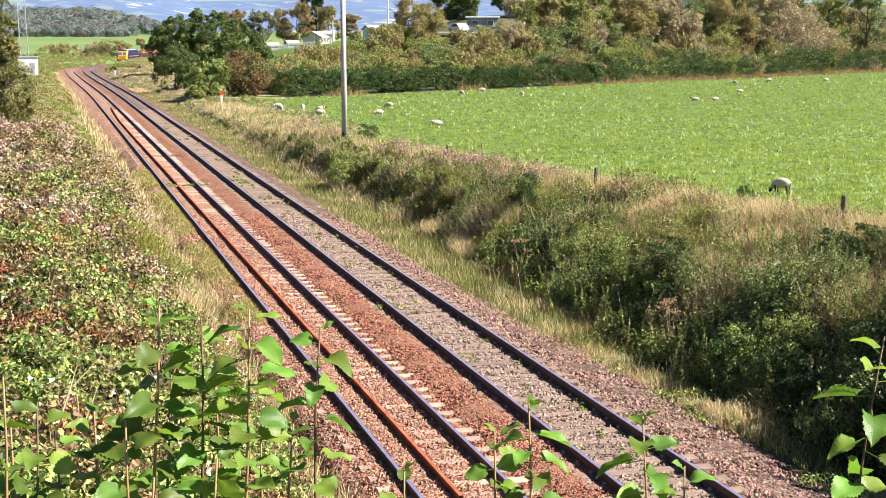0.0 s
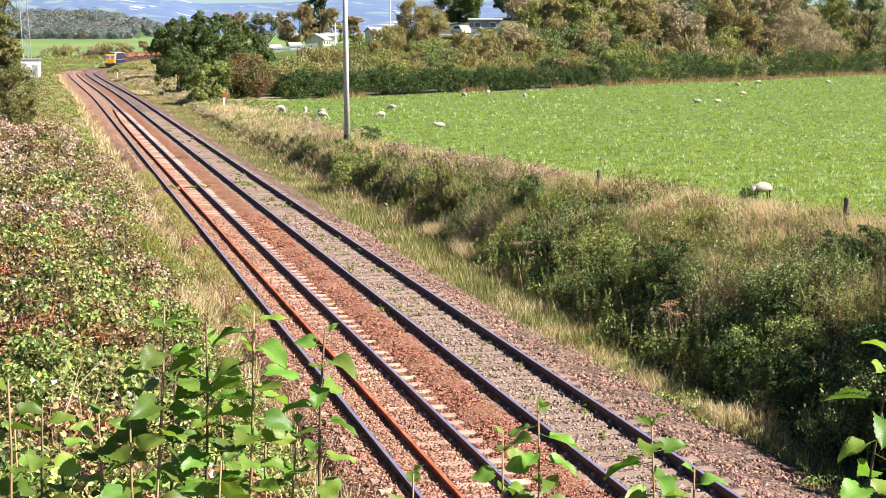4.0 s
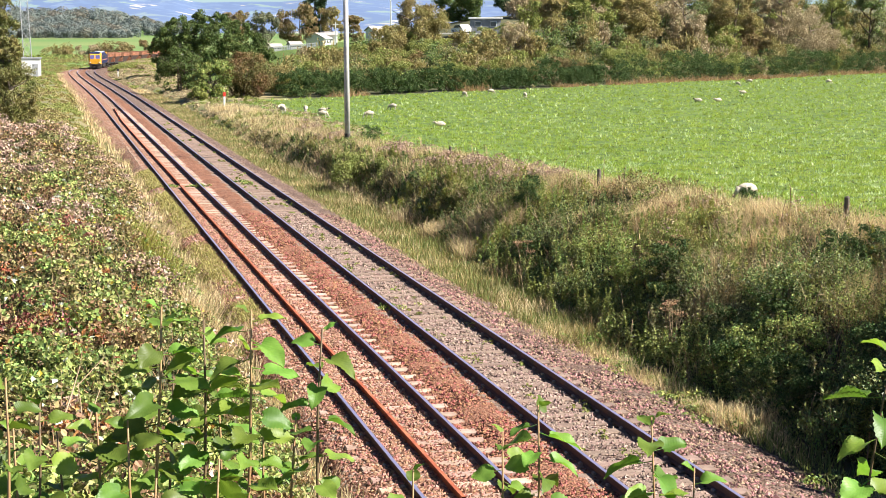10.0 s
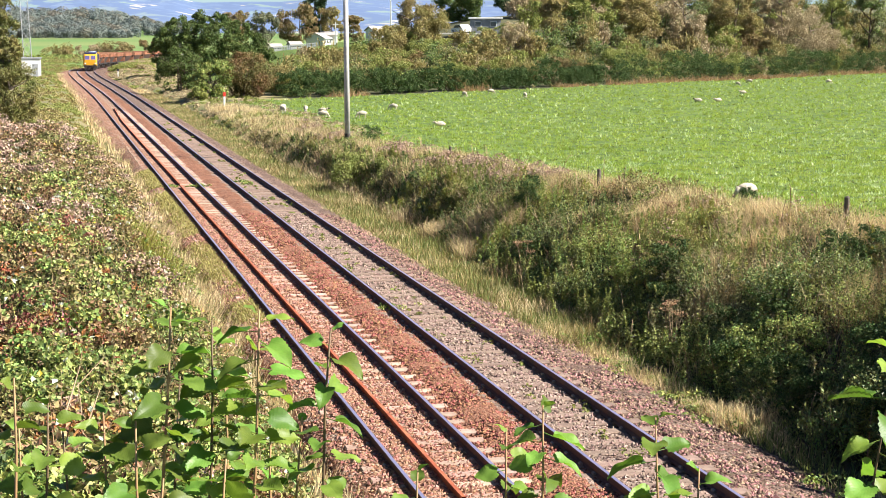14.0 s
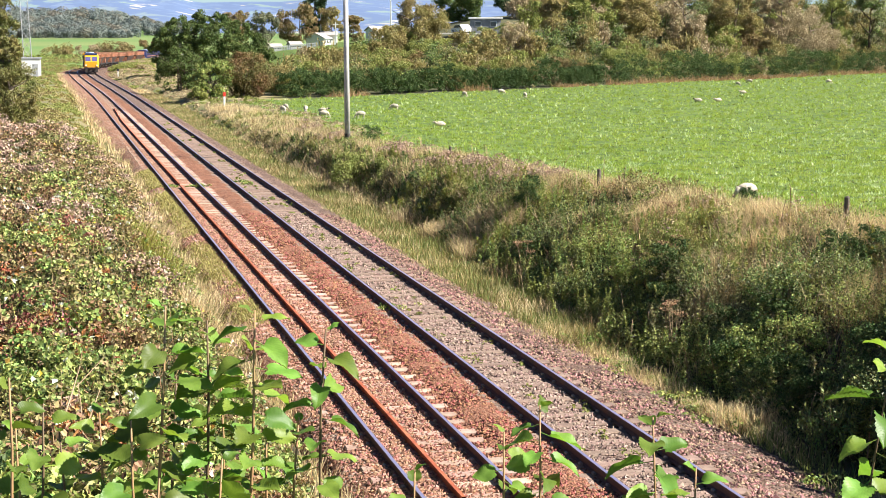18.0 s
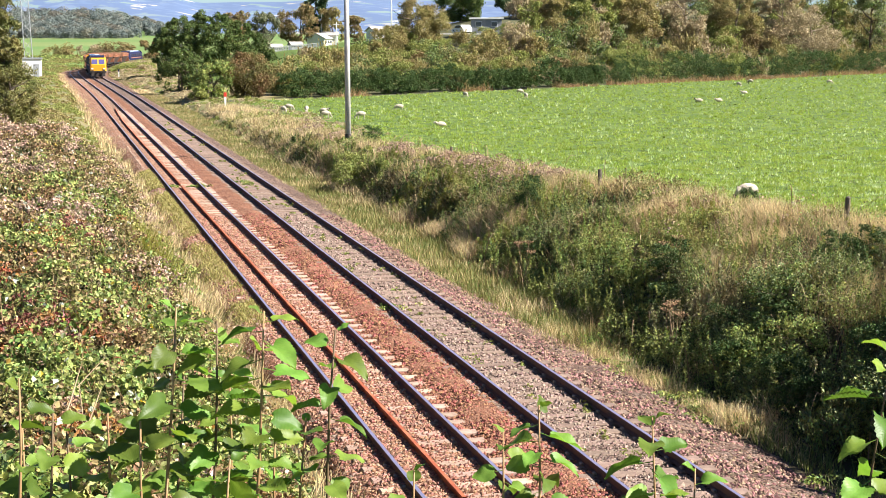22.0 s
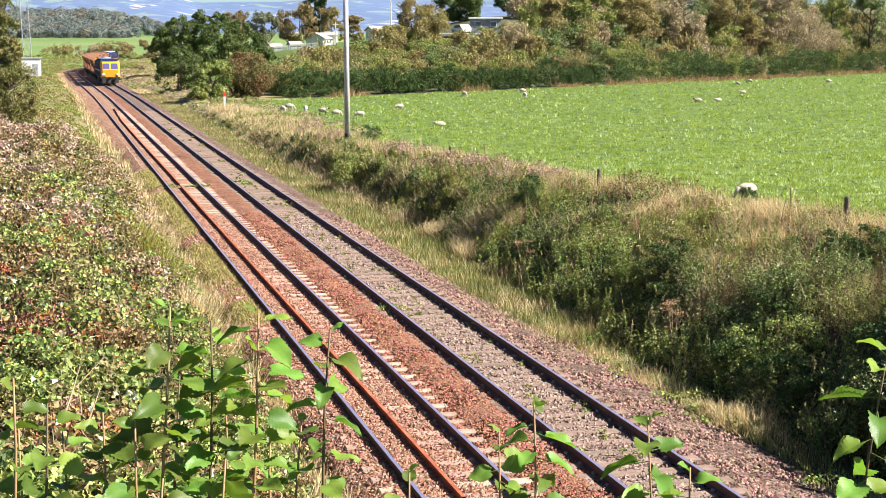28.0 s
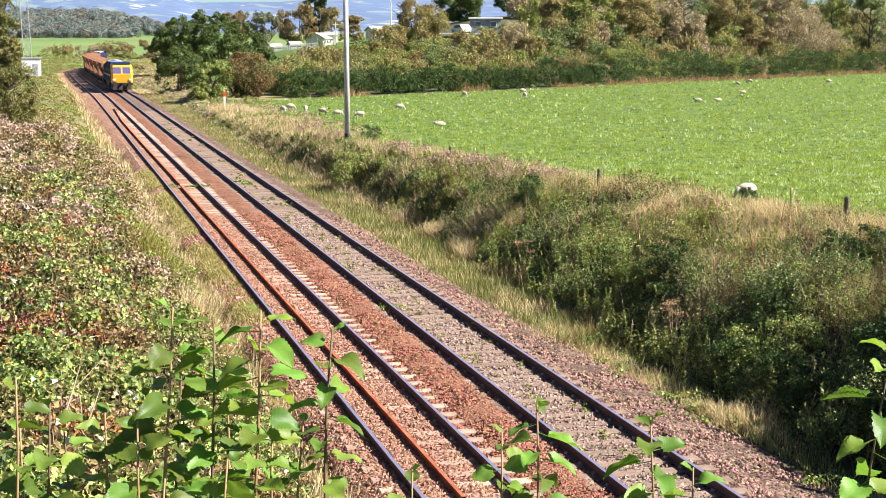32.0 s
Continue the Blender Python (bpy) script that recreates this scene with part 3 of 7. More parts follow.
def crown_arrays(seed, blobs, leaves, size, height, width, bottom=0.25, up=0.35, shell=0.5):
    """A crown of lumps, each made of smaller clumps on its outer side, with dark gaps between them."""
    g = np.random.default_rng(seed)
    out = []
    for b in range(blobs):
        a = g.uniform(0, 2 * np.pi)
        h = bottom + (1 - bottom) * g.uniform(0.05, 0.92)
        prof = math.sin(math.pi * min(0.97, max(0.18, (h - bottom * 0.6) / (1.12 - bottom * 0.6)))) ** 0.6
        rr = width / 2 * prof * g.uniform(0.25, 0.85)
        c = np.array((math.cos(a) * rr, math.sin(a) * rr, h * height))
        rb = width * g.uniform(0.12, 0.22)
        away = unit(c - np.array((0, 0, 0.45 * height)))
        n = max(4, int(leaves / blobs / 6))
        for k in range(6):
            e = unit(g.normal(size=3) + away * 0.9 + np.array((0, 0, 0.35)))
            cc = c + e * rb * g.uniform(0.4, 0.95) * np.array((1, 1, 0.8))
            d = unit(g.normal(size=(n, 3)) + e * 0.55)
            P = cc + d * rb * g.uniform(0.42, 0.66) * (g.uniform(0, 1, (n, 1)) ** shell) * np.array((1, 1, 0.85))
            m = P[:, 2] > 0.02 * height
            if m.any():
                out.append(leaf_arrays(P[m], size * g.uniform(0.6, 1.3, int(m.sum())), 0.6, 0.7, g=g, out=unit(d[m] + np.array((0, 0, 0.3)))))
    return joined(out)


def spray_arrays(seed, twigs, leaves, size, height, width):
    """Feathery growth: leaning upright twigs fanning from the foot, set with narrow leaves."""
    g = np.random.default_rng(seed)
    n = max(6, leaves // twigs)
    a = g.uniform(0, 2 * np.pi, twigs)
    q = np.sqrt(g.uniform(0, 1, twigs))
    tip = np.stack([np.cos(a) * q * width / 2, np.sin(a) * q * width / 2, height * (1 - 0.45 * q ** 2) * g.uniform(0.6, 1.05, twigs)], -1)
    foot = tip * np.array((0.45, 0.45, 0.0)) + g.normal(0, 0.05 * width, (twigs, 3)) * np.array((1, 1, 0))
    t = g.uniform(0.12, 1, (twigs, n)) ** 0.8
    bow = np.sin(t * np.pi)[..., None] * np.array((0, 0, 0.06 * height))
    P = foot[:, None] + (tip - foot)[:, None] * t[..., None] + bow + g.normal(0, 0.035 * width, (twigs, n, 3)) * (1.15 - t)[..., None]
    P = P.reshape(-1, 3)
    P[:, 2] = np.maximum(P[:, 2], 0.03 * height)
    axis = np.repeat(unit(tip - foot), n, 0)
    side = unit(g.normal(size=P.shape) + np.array((0, 0, 0.4)))
    d = unit(axis * 0.8 + side * 0.75)
    w = unit(np.cross(d, side))
    sz = (size * g.uniform(0.6, 1.3, len(P)))[:, None]
    V = np.stack([P - d * sz * 0.5, P - w * sz * 0.22, P + d * sz * 0.6, P + w * sz * 0.22], 1).reshape(-1, 3)
    return V, np.arange(len(V)).reshape(-1, 4)


def trunk_mesh(seed, height, width, r, limbs=7, stems=1):
    """Tapered trunk or stems with limbs that fork into the crown."""
    rr = random.Random(seed)
    bm = bmesh.new()
    for s in range(stems):
        base = Vector((rr.uniform(-0.15, 0.15) * width * (stems > 1), rr.uniform(-0.15, 0.15) * width * (stems > 1), -0.25))
        top = base + Vector((rr.uniform(-0.1, 0.1) * width, rr.uniform(-0.1, 0.1) * width, height * 0.8))
        pts = [base.lerp(top, k / 4) + Vector((rr.uniform(-1, 1), rr.uniform(-1, 1), 0)) * width * 0.03 * (k > 0) for k in range(5)]
        for k in range(4):
            tube(bm, pts[k], pts[k + 1], r * (1 - 0.22 * k), r * (1 - 0.22 * (k + 1)), 6, False)
        for q in range(limbs):
            k = rr.randint(1, 3)
            p = pts[k].lerp(pts[k + 1], rr.random())
            a = rr.uniform(0, 6.28)
            e = p + Vector((math.cos(a) * width * 0.36, math.sin(a) * width * 0.36, height * rr.uniform(0.08, 0.28)))
            mid = p.lerp(e, 0.5) + Vector((0, 0, -0.02 * height))
            tube(bm, p, mid, r * 0.4, r * 0.26, 5, False)
            tube(bm, mid, e, r * 0.26, r * 0.08, 5, False)
    return bm


def tree(name, x, y, height, width, mat, label, category="tree", seed=1, leaves=3000, size=0.3, blobs=26, bottom=0.25, r=None, stems=1, group="", dz=0.0, spin=0, limbs=7):
    leaves = int(leaves * (2.3 if y > 215 else 1.3))
    t = empty(name, Matrix.Translation(place(x, y, dz)) @ pose(0, 0, 0, 0, 0, spin), label, category, group)
    part("trunk", trunk_mesh(seed, height, width, r or height * 0.022, limbs, stems), M_BARK, t)
    part("crown", np_mesh("crown", *crown_arrays(seed, blobs, leaves, size, height, width, bottom), mat), None, t)
    return t


# ---- sloping bank by the near track: brambles, dry heads, grass ----
def scatter(n, y0, y1, u_of, g=rng):
    """Places that thin out with distance."""
    y = np.exp(np.log(y0) + g.uniform(0, 1, n) * (np.log(y1) - np.log(y0)))
    return u_of(y, g.uniform(0, 1, n)) + bend(y), y


def left_bank():
    wide = lambda y, q: -0.035 * y - 0.8 + q * (4.75 + 0.035 * y + 0.25 * np.sin(y * 0.7))
    lumps = lambda x, y: wavy(x, y, 2.6, 1.0) + 0.6 * wavy(x, y, 5.5, 2.0)
    mound = lambda x, y: 0.10 + 0.44 * np.maximum(lumps(x, y), -0.2)
    x, y = scatter(6000, 10, 90, wide)
    # mounds with hollows between them
    lump = lumps(x, y)
    keep = lump + rng.normal(0, 0.2, len(x)) > -0.02
    x, y, lump = x[keep], y[keep], lump[keep]
    C = on_ground(x, y, 0.08 + 0.44 * lump + rng.uniform(-0.14, 0.14, len(x)))
    R = rng.uniform(0.10, 0.30, len(C)) * (1 + y / 150)
    w = wavy(x, y, 0.8, 3.0) + rng.normal(0, 0.35, len(x))
    brown = wavy(x, y, 0.35, 5.0) + (y - 40) / 26 + rng.normal(0, 0.45, len(x))
    for sel, mat, lab, n in (((brown <= 0.1) & (w > 0), M_BRAMBLE, "bramble thicket with olive and browning leaves on the bank", 56), ((brown <= 0.1) & (w <= 0), M_BRAMBLE_G, "green bramble thicket on the railway bank", 56), ((brown > 0.1) & (w > 0.08), M_HEATHER, "dry pinkish-brown flower heads spread over the bank", 62), ((brown > 0.1) & (w <= 0.08), M_BRAMBLE, "olive bramble between the dry flower heads", 60)):
        stuff("bramble_thicket" if mat is not M_HEATHER else "dry_flower_patch", clumps(C[sel], R[sel], n, 0.062 + y[sel] * 0.0004, 0.85, aspect=0.72, oval=True), mat, lab, "bramble" if mat is not M_HEATHER else "wildflowers")
    x, y = scatter(60000, 11, 84, wide)
    stuff("bramble_undergrowth", leaf_arrays(on_ground(x, y, rng.uniform(0.0, 0.14, len(x))), (0.05 + y * 0.0011) * rng.uniform(0.6, 1.4, len(x)), 0.35, 0.7, oval=True), M_UNDER_SHADE, "low undergrowth covering the ground between the brambles, coloured dark for shade in the gaps", "undergrowth")
    x, y = scatter(7000, 11, 70, wide)
    stuff("dead_stems", blade_arrays(on_ground(x, y, mound(x, y) * 0.4), rng.uniform(0.12, 0.4, len(x)), 0.007 + y * 0.0003, 1.6), M_RUSSET, "dead brown bramble stems and litter in the hollows", "stems")
    x, y = scatter(240, 13, 44, wide)
    keep = wavy(x, y, 0.7, 8.0) > 0.3
    C = on_ground(x[keep], y[keep], mound(x[keep], y[keep]) + 0.15)
    stuff("red_bramble_leaves", clumps(C, rng.uniform(0.08, 0.28, len(C)), 34, 0.075, 0.8), M_RUST_LEAF, "rust-red turning bramble leaves among the green", "bramble")
    for n, mat, lab, s in ((260, M_WHITE_LEAF, "pale upturned bramble leaves", 0.07), (110, M_YELLOW_LEAF, "yellow turning bramble leaves", 0.09)):
        x, y = scatter(n, 12, 60, wide)
        stuff("scattered_leaves", leaf_arrays(on_ground(x, y, mound(x, y) + rng.uniform(0.2, 0.4, n)), s * rng.uniform(0.7, 1.4, n), 0.3, 0.8), mat, lab, "leaves")
    # patches of dark red leaves, and pale seed heads
    for cx, cy, rr, n in ((-0.35, 21.8, 0.55, 26), (-0.1, 24.0, 0.4, 14), (-0.75, 20.6, 0.4, 12), (0.6, 33.0, 0.5, 10)):
        x, y = cx + rng.normal(0, rr * 0.6, n), cy + rng.normal(0, rr, n)
        stuff("red_bramble_leaves", clumps(on_ground(x, y, mound(x, y) + 0.12), rng.uniform(0.08, 0.2, n), 26, 0.07, 0.8), M_CRIMSON, "dark red withering leaves in the brambles", "bramble")
    x, y = scatter(90, 14, 55, wide)
    stuff("seed_heads", clumps(on_ground(x, y, mound(x, y) + 0.28), np.full(90, 0.03) + y * 0.0004, 22, 0.035 + y * 0.0004, 1.0), M_WHITE_LEAF, "pale fluffy seed heads above the brambles", "seed heads")
    # drooping sedge and pale grass tussocks near the foot
    for cx, cy, rr, n, mat, lab in ((2.5, 43.0, 0.5, 1500, M_FERN, "drooping olive-yellow sedge tussock on the bank"), (2.9, 40.6, 0.4, 1000, M_FERN, "drooping olive-yellow sedge tussock on the bank"), (3.2, 36.6, 0.35, 1100, M_STRAW, "pale dry grass tussock at the foot of the bank"), (3.4, 33.8, 0.3, 800, M_STRAW, "pale dry grass tussock at the foot of the bank"), (3.3, 52.0, 0.4, 1000, M_STRAW, "pale dry grass tussock at the foot of the bank")):
        a, q = rng.uniform(0, 6.28, n), np.sqrt(rng.uniform(0, 1, n)) * rr
        x, y = cx + np.cos(a) * q, cy + np.sin(a) * q * 1.6
        stuff("grass_tussock", blade_arrays(on_ground(x, y), rng.uniform(0.4, 0.85, n), 0.018, 1.0), mat, lab, "grass")
    # bare and dry stems standing out of the brambles
    x, y = scatter(260, 11, 60, wide)
    P = on_ground(x, y, mound(x, y))
    stuff("dry_stems", blade_arrays(P, rng.uniform(0.4, 0.95, len(x)), 0.012, 0.9), M_STALK, "thin dry stems among the brambles", "stems")
    # dry grass along the foot
    x, y = scatter(36000, 16, 300, lambda y, q: 3.2 + q ** 0.8 * 1.35 + 0.25 * np.sin(y * 0.9))
    keep = wavy(x, y, 0.8, 2.0) + rng.normal(0, 0.15, len(x)) > -0.02
    x, y = x[keep], y[keep]
    stuff("dry_grass", blade_arrays(on_ground(x, y), rng.uniform(0.15, 0.55, len(x)), 0.008 + y * 0.0005, 0.8), M_STRAW, "pale dry grass along the foot of the bank", "grass")
    x, y = scatter(20000, 18, 140, lambda y, q: 3.7 + q * 1.0)
    keep = wavy(x, y, 0.3, 6.0) > -0.1
    x, y = x[keep], y[keep]
    stuff("short_grass", blade_arrays(on_ground(x, y), rng.uniform(0.08, 0.22, len(x)), 0.010 + y * 0.0006, 0.8), M_GREENBLADE, "short green grass beside the ballast", "grass")
    # yellow-green grass creeping over the ballast shoulder
    x, y = scatter(24000, 38, 84, lambda y, q: 4.2 + q * 0.95)
    keep = wavy(x, y, 0.55, 12.0) + 0.4 * wavy(x, y, 2.0, 3.0) + rng.normal(0, 0.15, len(x)) + np.clip((y - 40) / 40, -0.3, 0.3) > 0.1
    x, y = x[keep], y[keep]
    z = np.maximum(ground_z(x, y), np.interp(x - bend(y), (4.25, 4.62, 5.05), (-0.60, -0.26, -0.135)))
    stuff("short_grass", blade_arrays(np.stack([x, y, z], -1), rng.uniform(0.04, 0.11, len(x)), 0.008 + y * 0.0005, 1.2), M_LIME, "yellow-green grass creeping over the ballast shoulder", "grass")
    # reedy growth outside the bend
    x, y = scatter(1500, 285, 470, lambda y, q: -0.055 * y - 14 + q * (17.2 + 0.055 * y))
    C = on_ground(x, y, 0.2)
    k = wavy(x, y, 0.1, 3.0) + rng.normal(0, 0.35, len(x))
    for sel, mat, lab in ((k > -0.1, M_BRAMBLE_G, "green reedy growth outside the bend"), (k <= -0.1, M_SCRUB, "olive rough growth outside the bend")):
        stuff("rough_growth", clumps(C[sel], rng.uniform(0.4, 0.9, sel.sum()), 60, 0.24, 0.7), mat, lab, "undergrowth")
    # low rough growth farther on
    x, y = scatter(2200, 84, 290, lambda y, q: -0.05 * y - 3 + q * (6.2 + 0.05 * y))
    C = on_ground(x, y)
    k = wavy(x, y, 0.2, 3.0) + rng.normal(0, 0.3, len(x))
    for sel, mat, lab in ((k > 0, M_SCRUB_G, "low green growth on the far bank"), (k <= 0, M_SCRUB, "olive rough growth on the far bank")):
        stuff("rough_growth", clumps(C[sel], rng.uniform(0.2, 0.5, sel.sum()), 30, 0.09 + y[sel] * 0.0008, 0.7), mat, lab, "undergrowth")


left_bank()


# ---- bank on the field side ----
def plumes(x, y, h, r, n, size, mat, name, label, category):
    """Upright leafy weeds, narrow and tall."""
    m = len(x)
    t = rng.uniform(0.05, 1, (m, n))
    a = rng.uniform(0, 6.28, (m, n))
    rad = r[:, None] * (1.05 - t) * rng.uniform(0.2, 1, (m, n))
    lean = rng.normal(0, 0.12, (m, 2))
    P = np.stack([x[:, None] + np.cos(a) * rad + lean[:, :1] * t * h[:, None], y[:, None] + np.sin(a) * rad + lean[:, 1:] * t * h[:, None], ground_z(x, y)[:, None] + t * h[:, None]], -1).reshape(-1, 3)
    return stuff(name, leaf_arrays(P, np.repeat(size, n) * rng.uniform(0.6, 1.3, m * n), 0.25, 0.45), mat, label, category)


def right_bank():
    face = lambda y, q: toe_line(y) - 0.35 + q * (crest_line(y) - toe_line(y) + 0.45)
    x, y = scatter(4600, 16, 130, face)
    u = x - bend(y)
    rel = (u - toe_line(y) + 0.35) / (crest_line(y) - toe_line(y) + 0.45)
    k = (rel < 0.6) | (rng.uniform(0, 1, len(x)) < 0.5)
    k &= wavy(u, y, 1.25, 9.0) + 0.5 * wavy(u, y, 2.9, 4.0) + rng.normal(0, 0.2, len(x)) > 0.02
    x, y, u, rel = x[k], y[k], u[k], rel[k]
    x2, y2 = scatter(60000, 18, 120, face)
    stuff("bank_undergrowth", leaf_arrays(on_ground(x2, y2, rng.uniform(0.0, 0.2, len(x2))), (0.035 + y2 * 0.0012) * rng.uniform(0.6, 1.4, len(x2)), 0.35, 0.6), M_UNDER_SHADE, "low undergrowth covering the face of the bank, coloured dark for shade in the hollows", "undergrowth")
    grow = 1.15 * np.clip(1.15 - y / 85, 0.2, 1)
    C = on_ground(x, y, rng.uniform(-0.1, 0.45, len(x)) * grow)
    R = rng.uniform(0.15, 0.50, len(C)) * (0.75 + 0.5 * grow)
    kind = wavy(x, y, 0.5, 7.0) + rng.normal(0, 0.55, len(x)) - 1.6 * (rel - 0.5) - (y - 55) / 130
    for sel, mat, lab, n in ((kind > 0.75, M_SCRUB_G, "bright green leafy growth on the field bank", 76), ((kind <= 0.75) & (kind > 0.05), M_BANKLEAF, "dark green bank thicket with small leaves", 76), ((kind <= 0.05) & (kind > -0.35), M_BRAMBLE_G, "green bramble thicket on the field bank", 66), ((kind <= -0.35) & (kind > -1.2), M_SCRUB, "olive-brown withering thicket on the field bank", 60), (kind <= -1.2, M_HEATHER, "withered pinkish-brown growth on the field bank", 46)):
        stuff("bank_thicket", clumps(C[sel], R[sel], n, 0.032 + y[sel] * 0.0010, 1.0, oval=True), mat, lab, "thicket")
    x, y = scatter(2000, 18, 95, lambda y, q: toe_line(y) - 0.1 + q * 0.7 * (crest_line(y) - toe_line(y)))
    k = wavy(x, y, 0.45, 1.5)
    for sel, mat, lab in ((k > 0.25, M_BANKLEAF, "tall dark leafy weeds on the bank"), ((k <= 0.25) & (k > -0.05), M_BRAMBLE_G, "tall leafy green weeds on the bank"), (k <= -0.05, M_SCRUB_G, "tall bright green leafy weeds on the bank")):
        n = int(sel.sum())
        plumes(x[sel], y[sel], rng.uniform(0.6, 1.35, n) * np.clip(1.3 - y[sel] / 110, 0.5, 1), rng.uniform(0.12, 0.3, n), 90, 0.035 + y[sel] * 0.0009, mat, "tall_weeds", lab, "weeds")
    # lush nettle beds at the foot of the bank
    for cx, cy, sx, sy, n, mat, lab in ((14.0, 40.0, 0.35, 1.8, 90, M_SCRUB_G, "bed of bright green nettles at the foot of the bank"), (13.9, 31.0, 0.35, 1.5, 70, M_BRAMBLE_G, "leafy green weeds at the foot of the bank"), (14.0, 47.0, 0.3, 1.6, 60, M_BRAMBLE_G, "leafy green weeds at the foot of the bank")):
        x, y = cx + rng.normal(0, sx, n), cy + rng.normal(0, sy, n)
        plumes(x, y, rng.uniform(0.45, 1.0, n), rng.uniform(0.1, 0.22, n), 80, 0.05 + y * 0.0007, mat, "nettles", lab, "weeds")
    # straw-coloured grass in the cess and on the crest
    x, y = scatter(52000, 20, 220, lambda y, q: np.where(y < 36, 12.35, 10.95) + q ** 0.75 * np.where(y < 34, 0.9, toe_line(y) - 10.6))
    keep = wavy(x, y, 0.55, 1.0) + 0.7 * wavy(x, y, 1.7, 2.0) + rng.normal(0, 0.12, len(x)) > np.interp(y, (40, 80), (0.28, -0.05))
    x, y = x[keep], y[keep]
    stuff("dry_grass", blade_arrays(on_ground(x, y), rng.uniform(0.1, 0.42, len(x)) * np.clip(0.6 + 0.6 * wavy(x, y, 1.3, 5.0), 0.3, 1.2), 0.007 + y * 0.0005, 1.1), M_STRAW, "straw-coloured dry grass beside the ballast", "grass")
    x, y = scatter(30000, 34, 200, lambda y, q: 11.1 + q * (toe_line(y) - 10.8))
    stuff("rough_grass", blade_arrays(on_ground(x, y), rng.uniform(0.12, 0.4, len(x)), 0.006 + y * 0.0004, 1.1), M_SCRUB, "olive-brown rough grass beside the ballast", "grass")
    x, y = scatter(36000, 38, 190, lambda y, q: 11.3 + q * (toe_line(y) - 11.1))
    keep = wavy(x, y, 0.6, 13.0) + 0.5 * wavy(x, y, 1.9, 6.0) + rng.normal(0, 0.15, len(x)) > 0.05
    x, y = x[keep], y[keep]
    stuff("short_grass", blade_arrays(on_ground(x, y), rng.uniform(0.12, 0.34, len(x)), 0.008 + y * 0.0005, 0.9), M_GREENBLADE, "green grass patches along the foot of the bank", "grass")
    # thick straw patches that stand out on the bank
    for cx, cy, rr, n in ((17.9, 38.2, 1.1, 5000), (17.2, 36.2, 0.8, 2500), (14.6, 53.5, 0.9, 2200), (15.0, 51.3, 0.7, 1600), (14.2, 56.5, 0.8, 1600), (13.8, 51.5, 0.6, 1400), (17.2, 43.0, 0.9, 2500), (15.6, 37.6, 0.5, 1000), (12.35, 33.6, 0.42, 800), (12.6, 31.3, 0.36, 650), (12.5, 28.0, 0.26, 350), (12.9, 26.0, 0.26, 300), (12.3, 37.4, 0.4, 600), (12.5, 42.5, 0.45, 700), (15.3, 34.6, 0.7, 1500), (15.9, 36.0, 0.6, 1300), (16.3, 33.4, 0.6, 1200)):
        a, q = rng.uniform(0, 6.28, n), np.sqrt(rng.uniform(0, 1, n)) * rr
        x, y = cx + np.cos(a) * q * 0.8, cy + np.sin(a) * q * 1.4
        tall = 1.0
        if cx < 13:
            # looser, lower tufts on the verge
            x, y, tall = x + rng.normal(0, 0.16, n), y + rng.normal(0, 0.7, n), 0.55
        stuff("dry_grass", blade_arrays(on_ground(x, y, 0.12 * rr * (tall == 1.0)), tall * rng.uniform(0.35, 0.75, n) * (1.1 - 0.5 * q / rr), 0.005 + y * 0.00022, 1.2), M_STRAW, "bright tussock of dry grass on the field bank", "grass")
    x, y = scatter(34000, 20, 170, lambda y, q: np.where(y < 36, 12.5, 10.95) + q * np.where(y < 34, 0.8, toe_line(y) - 10.6))
    keep = (wavy(x, y, 0.4, 9.0) + rng.normal(0, 0.3, len(x)) > -0.15) & ((y > 36) | (rng.uniform(0, 1, len(x)) < 0.3))
    x, y = x[keep], y[keep]
    stuff("short_grass", blade_arrays(on_ground(x, y), rng.uniform(0.1, 0.3, len(x)), 0.010 + y * 0.0005, 0.8), M_GREENBLADE, "short green grass beside the ballast", "grass")
    x, y = scatter(115000, 24, 150, lambda y, q: crest_line(y) - 3.0 + q ** 0.8 * 3.4)
    keep = wavy(x, y, 0.45, 4.0) + 0.6 * wavy(x, y, 1.6, 3.0) + rng.normal(0, 0.2, len(x)) > np.interp(y, (52, 62), (-0.12, 0.12))
    x, y = x[keep], y[keep]
    stuff("dry_grass", blade_arrays(on_ground(x, y), rng.uniform(0.2, 0.62, len(x)), 0.004 + y * 0.00024, 1.0), M_STRAW, "tall straw-coloured grass on the crest of the bank", "grass")
    x, y = scatter(40000, 24, 130, lambda y, q: crest_line(y) - 3.2 + q * 3.6)
    keep = wavy(x, y, 0.8, 17.0) + rng.normal(0, 0.3, len(x)) > -0.1
    x, y = x[keep], y[keep]
    stuff("rough_grass", blade_arrays(on_ground(x, y), rng.uniform(0.2, 0.55, len(x)), 0.004 + y * 0.00026, 1.0), M_LIME, "yellow-green rough grass on the crest of the bank", "grass")
    x, y = scatter(900, 26, 130, lambda y, q: crest_line(y) - 3.2 + q * 3.6)
    keep = wavy(x, y, 1.1, 27.0) > 0.1
    C = on_ground(x[keep], y[keep], 0.2)
    stuff("crest_weeds", clumps(C, rng.uniform(0.15, 0.42, len(C)), 60, 0.035 + y[keep] * 0.0010, 0.95), M_BRAMBLE_G, "leafy green weeds among the crest grass", "weeds")
    x, y = scatter(16000, 24, 120, lambda y, q: 13 + q * (crest_line(y) - 12.9))
    keep = wavy(x, y, 0.7, 14.0) + rng.normal(0, 0.2, len(x)) > 0.3
    x, y = x[keep], y[keep]
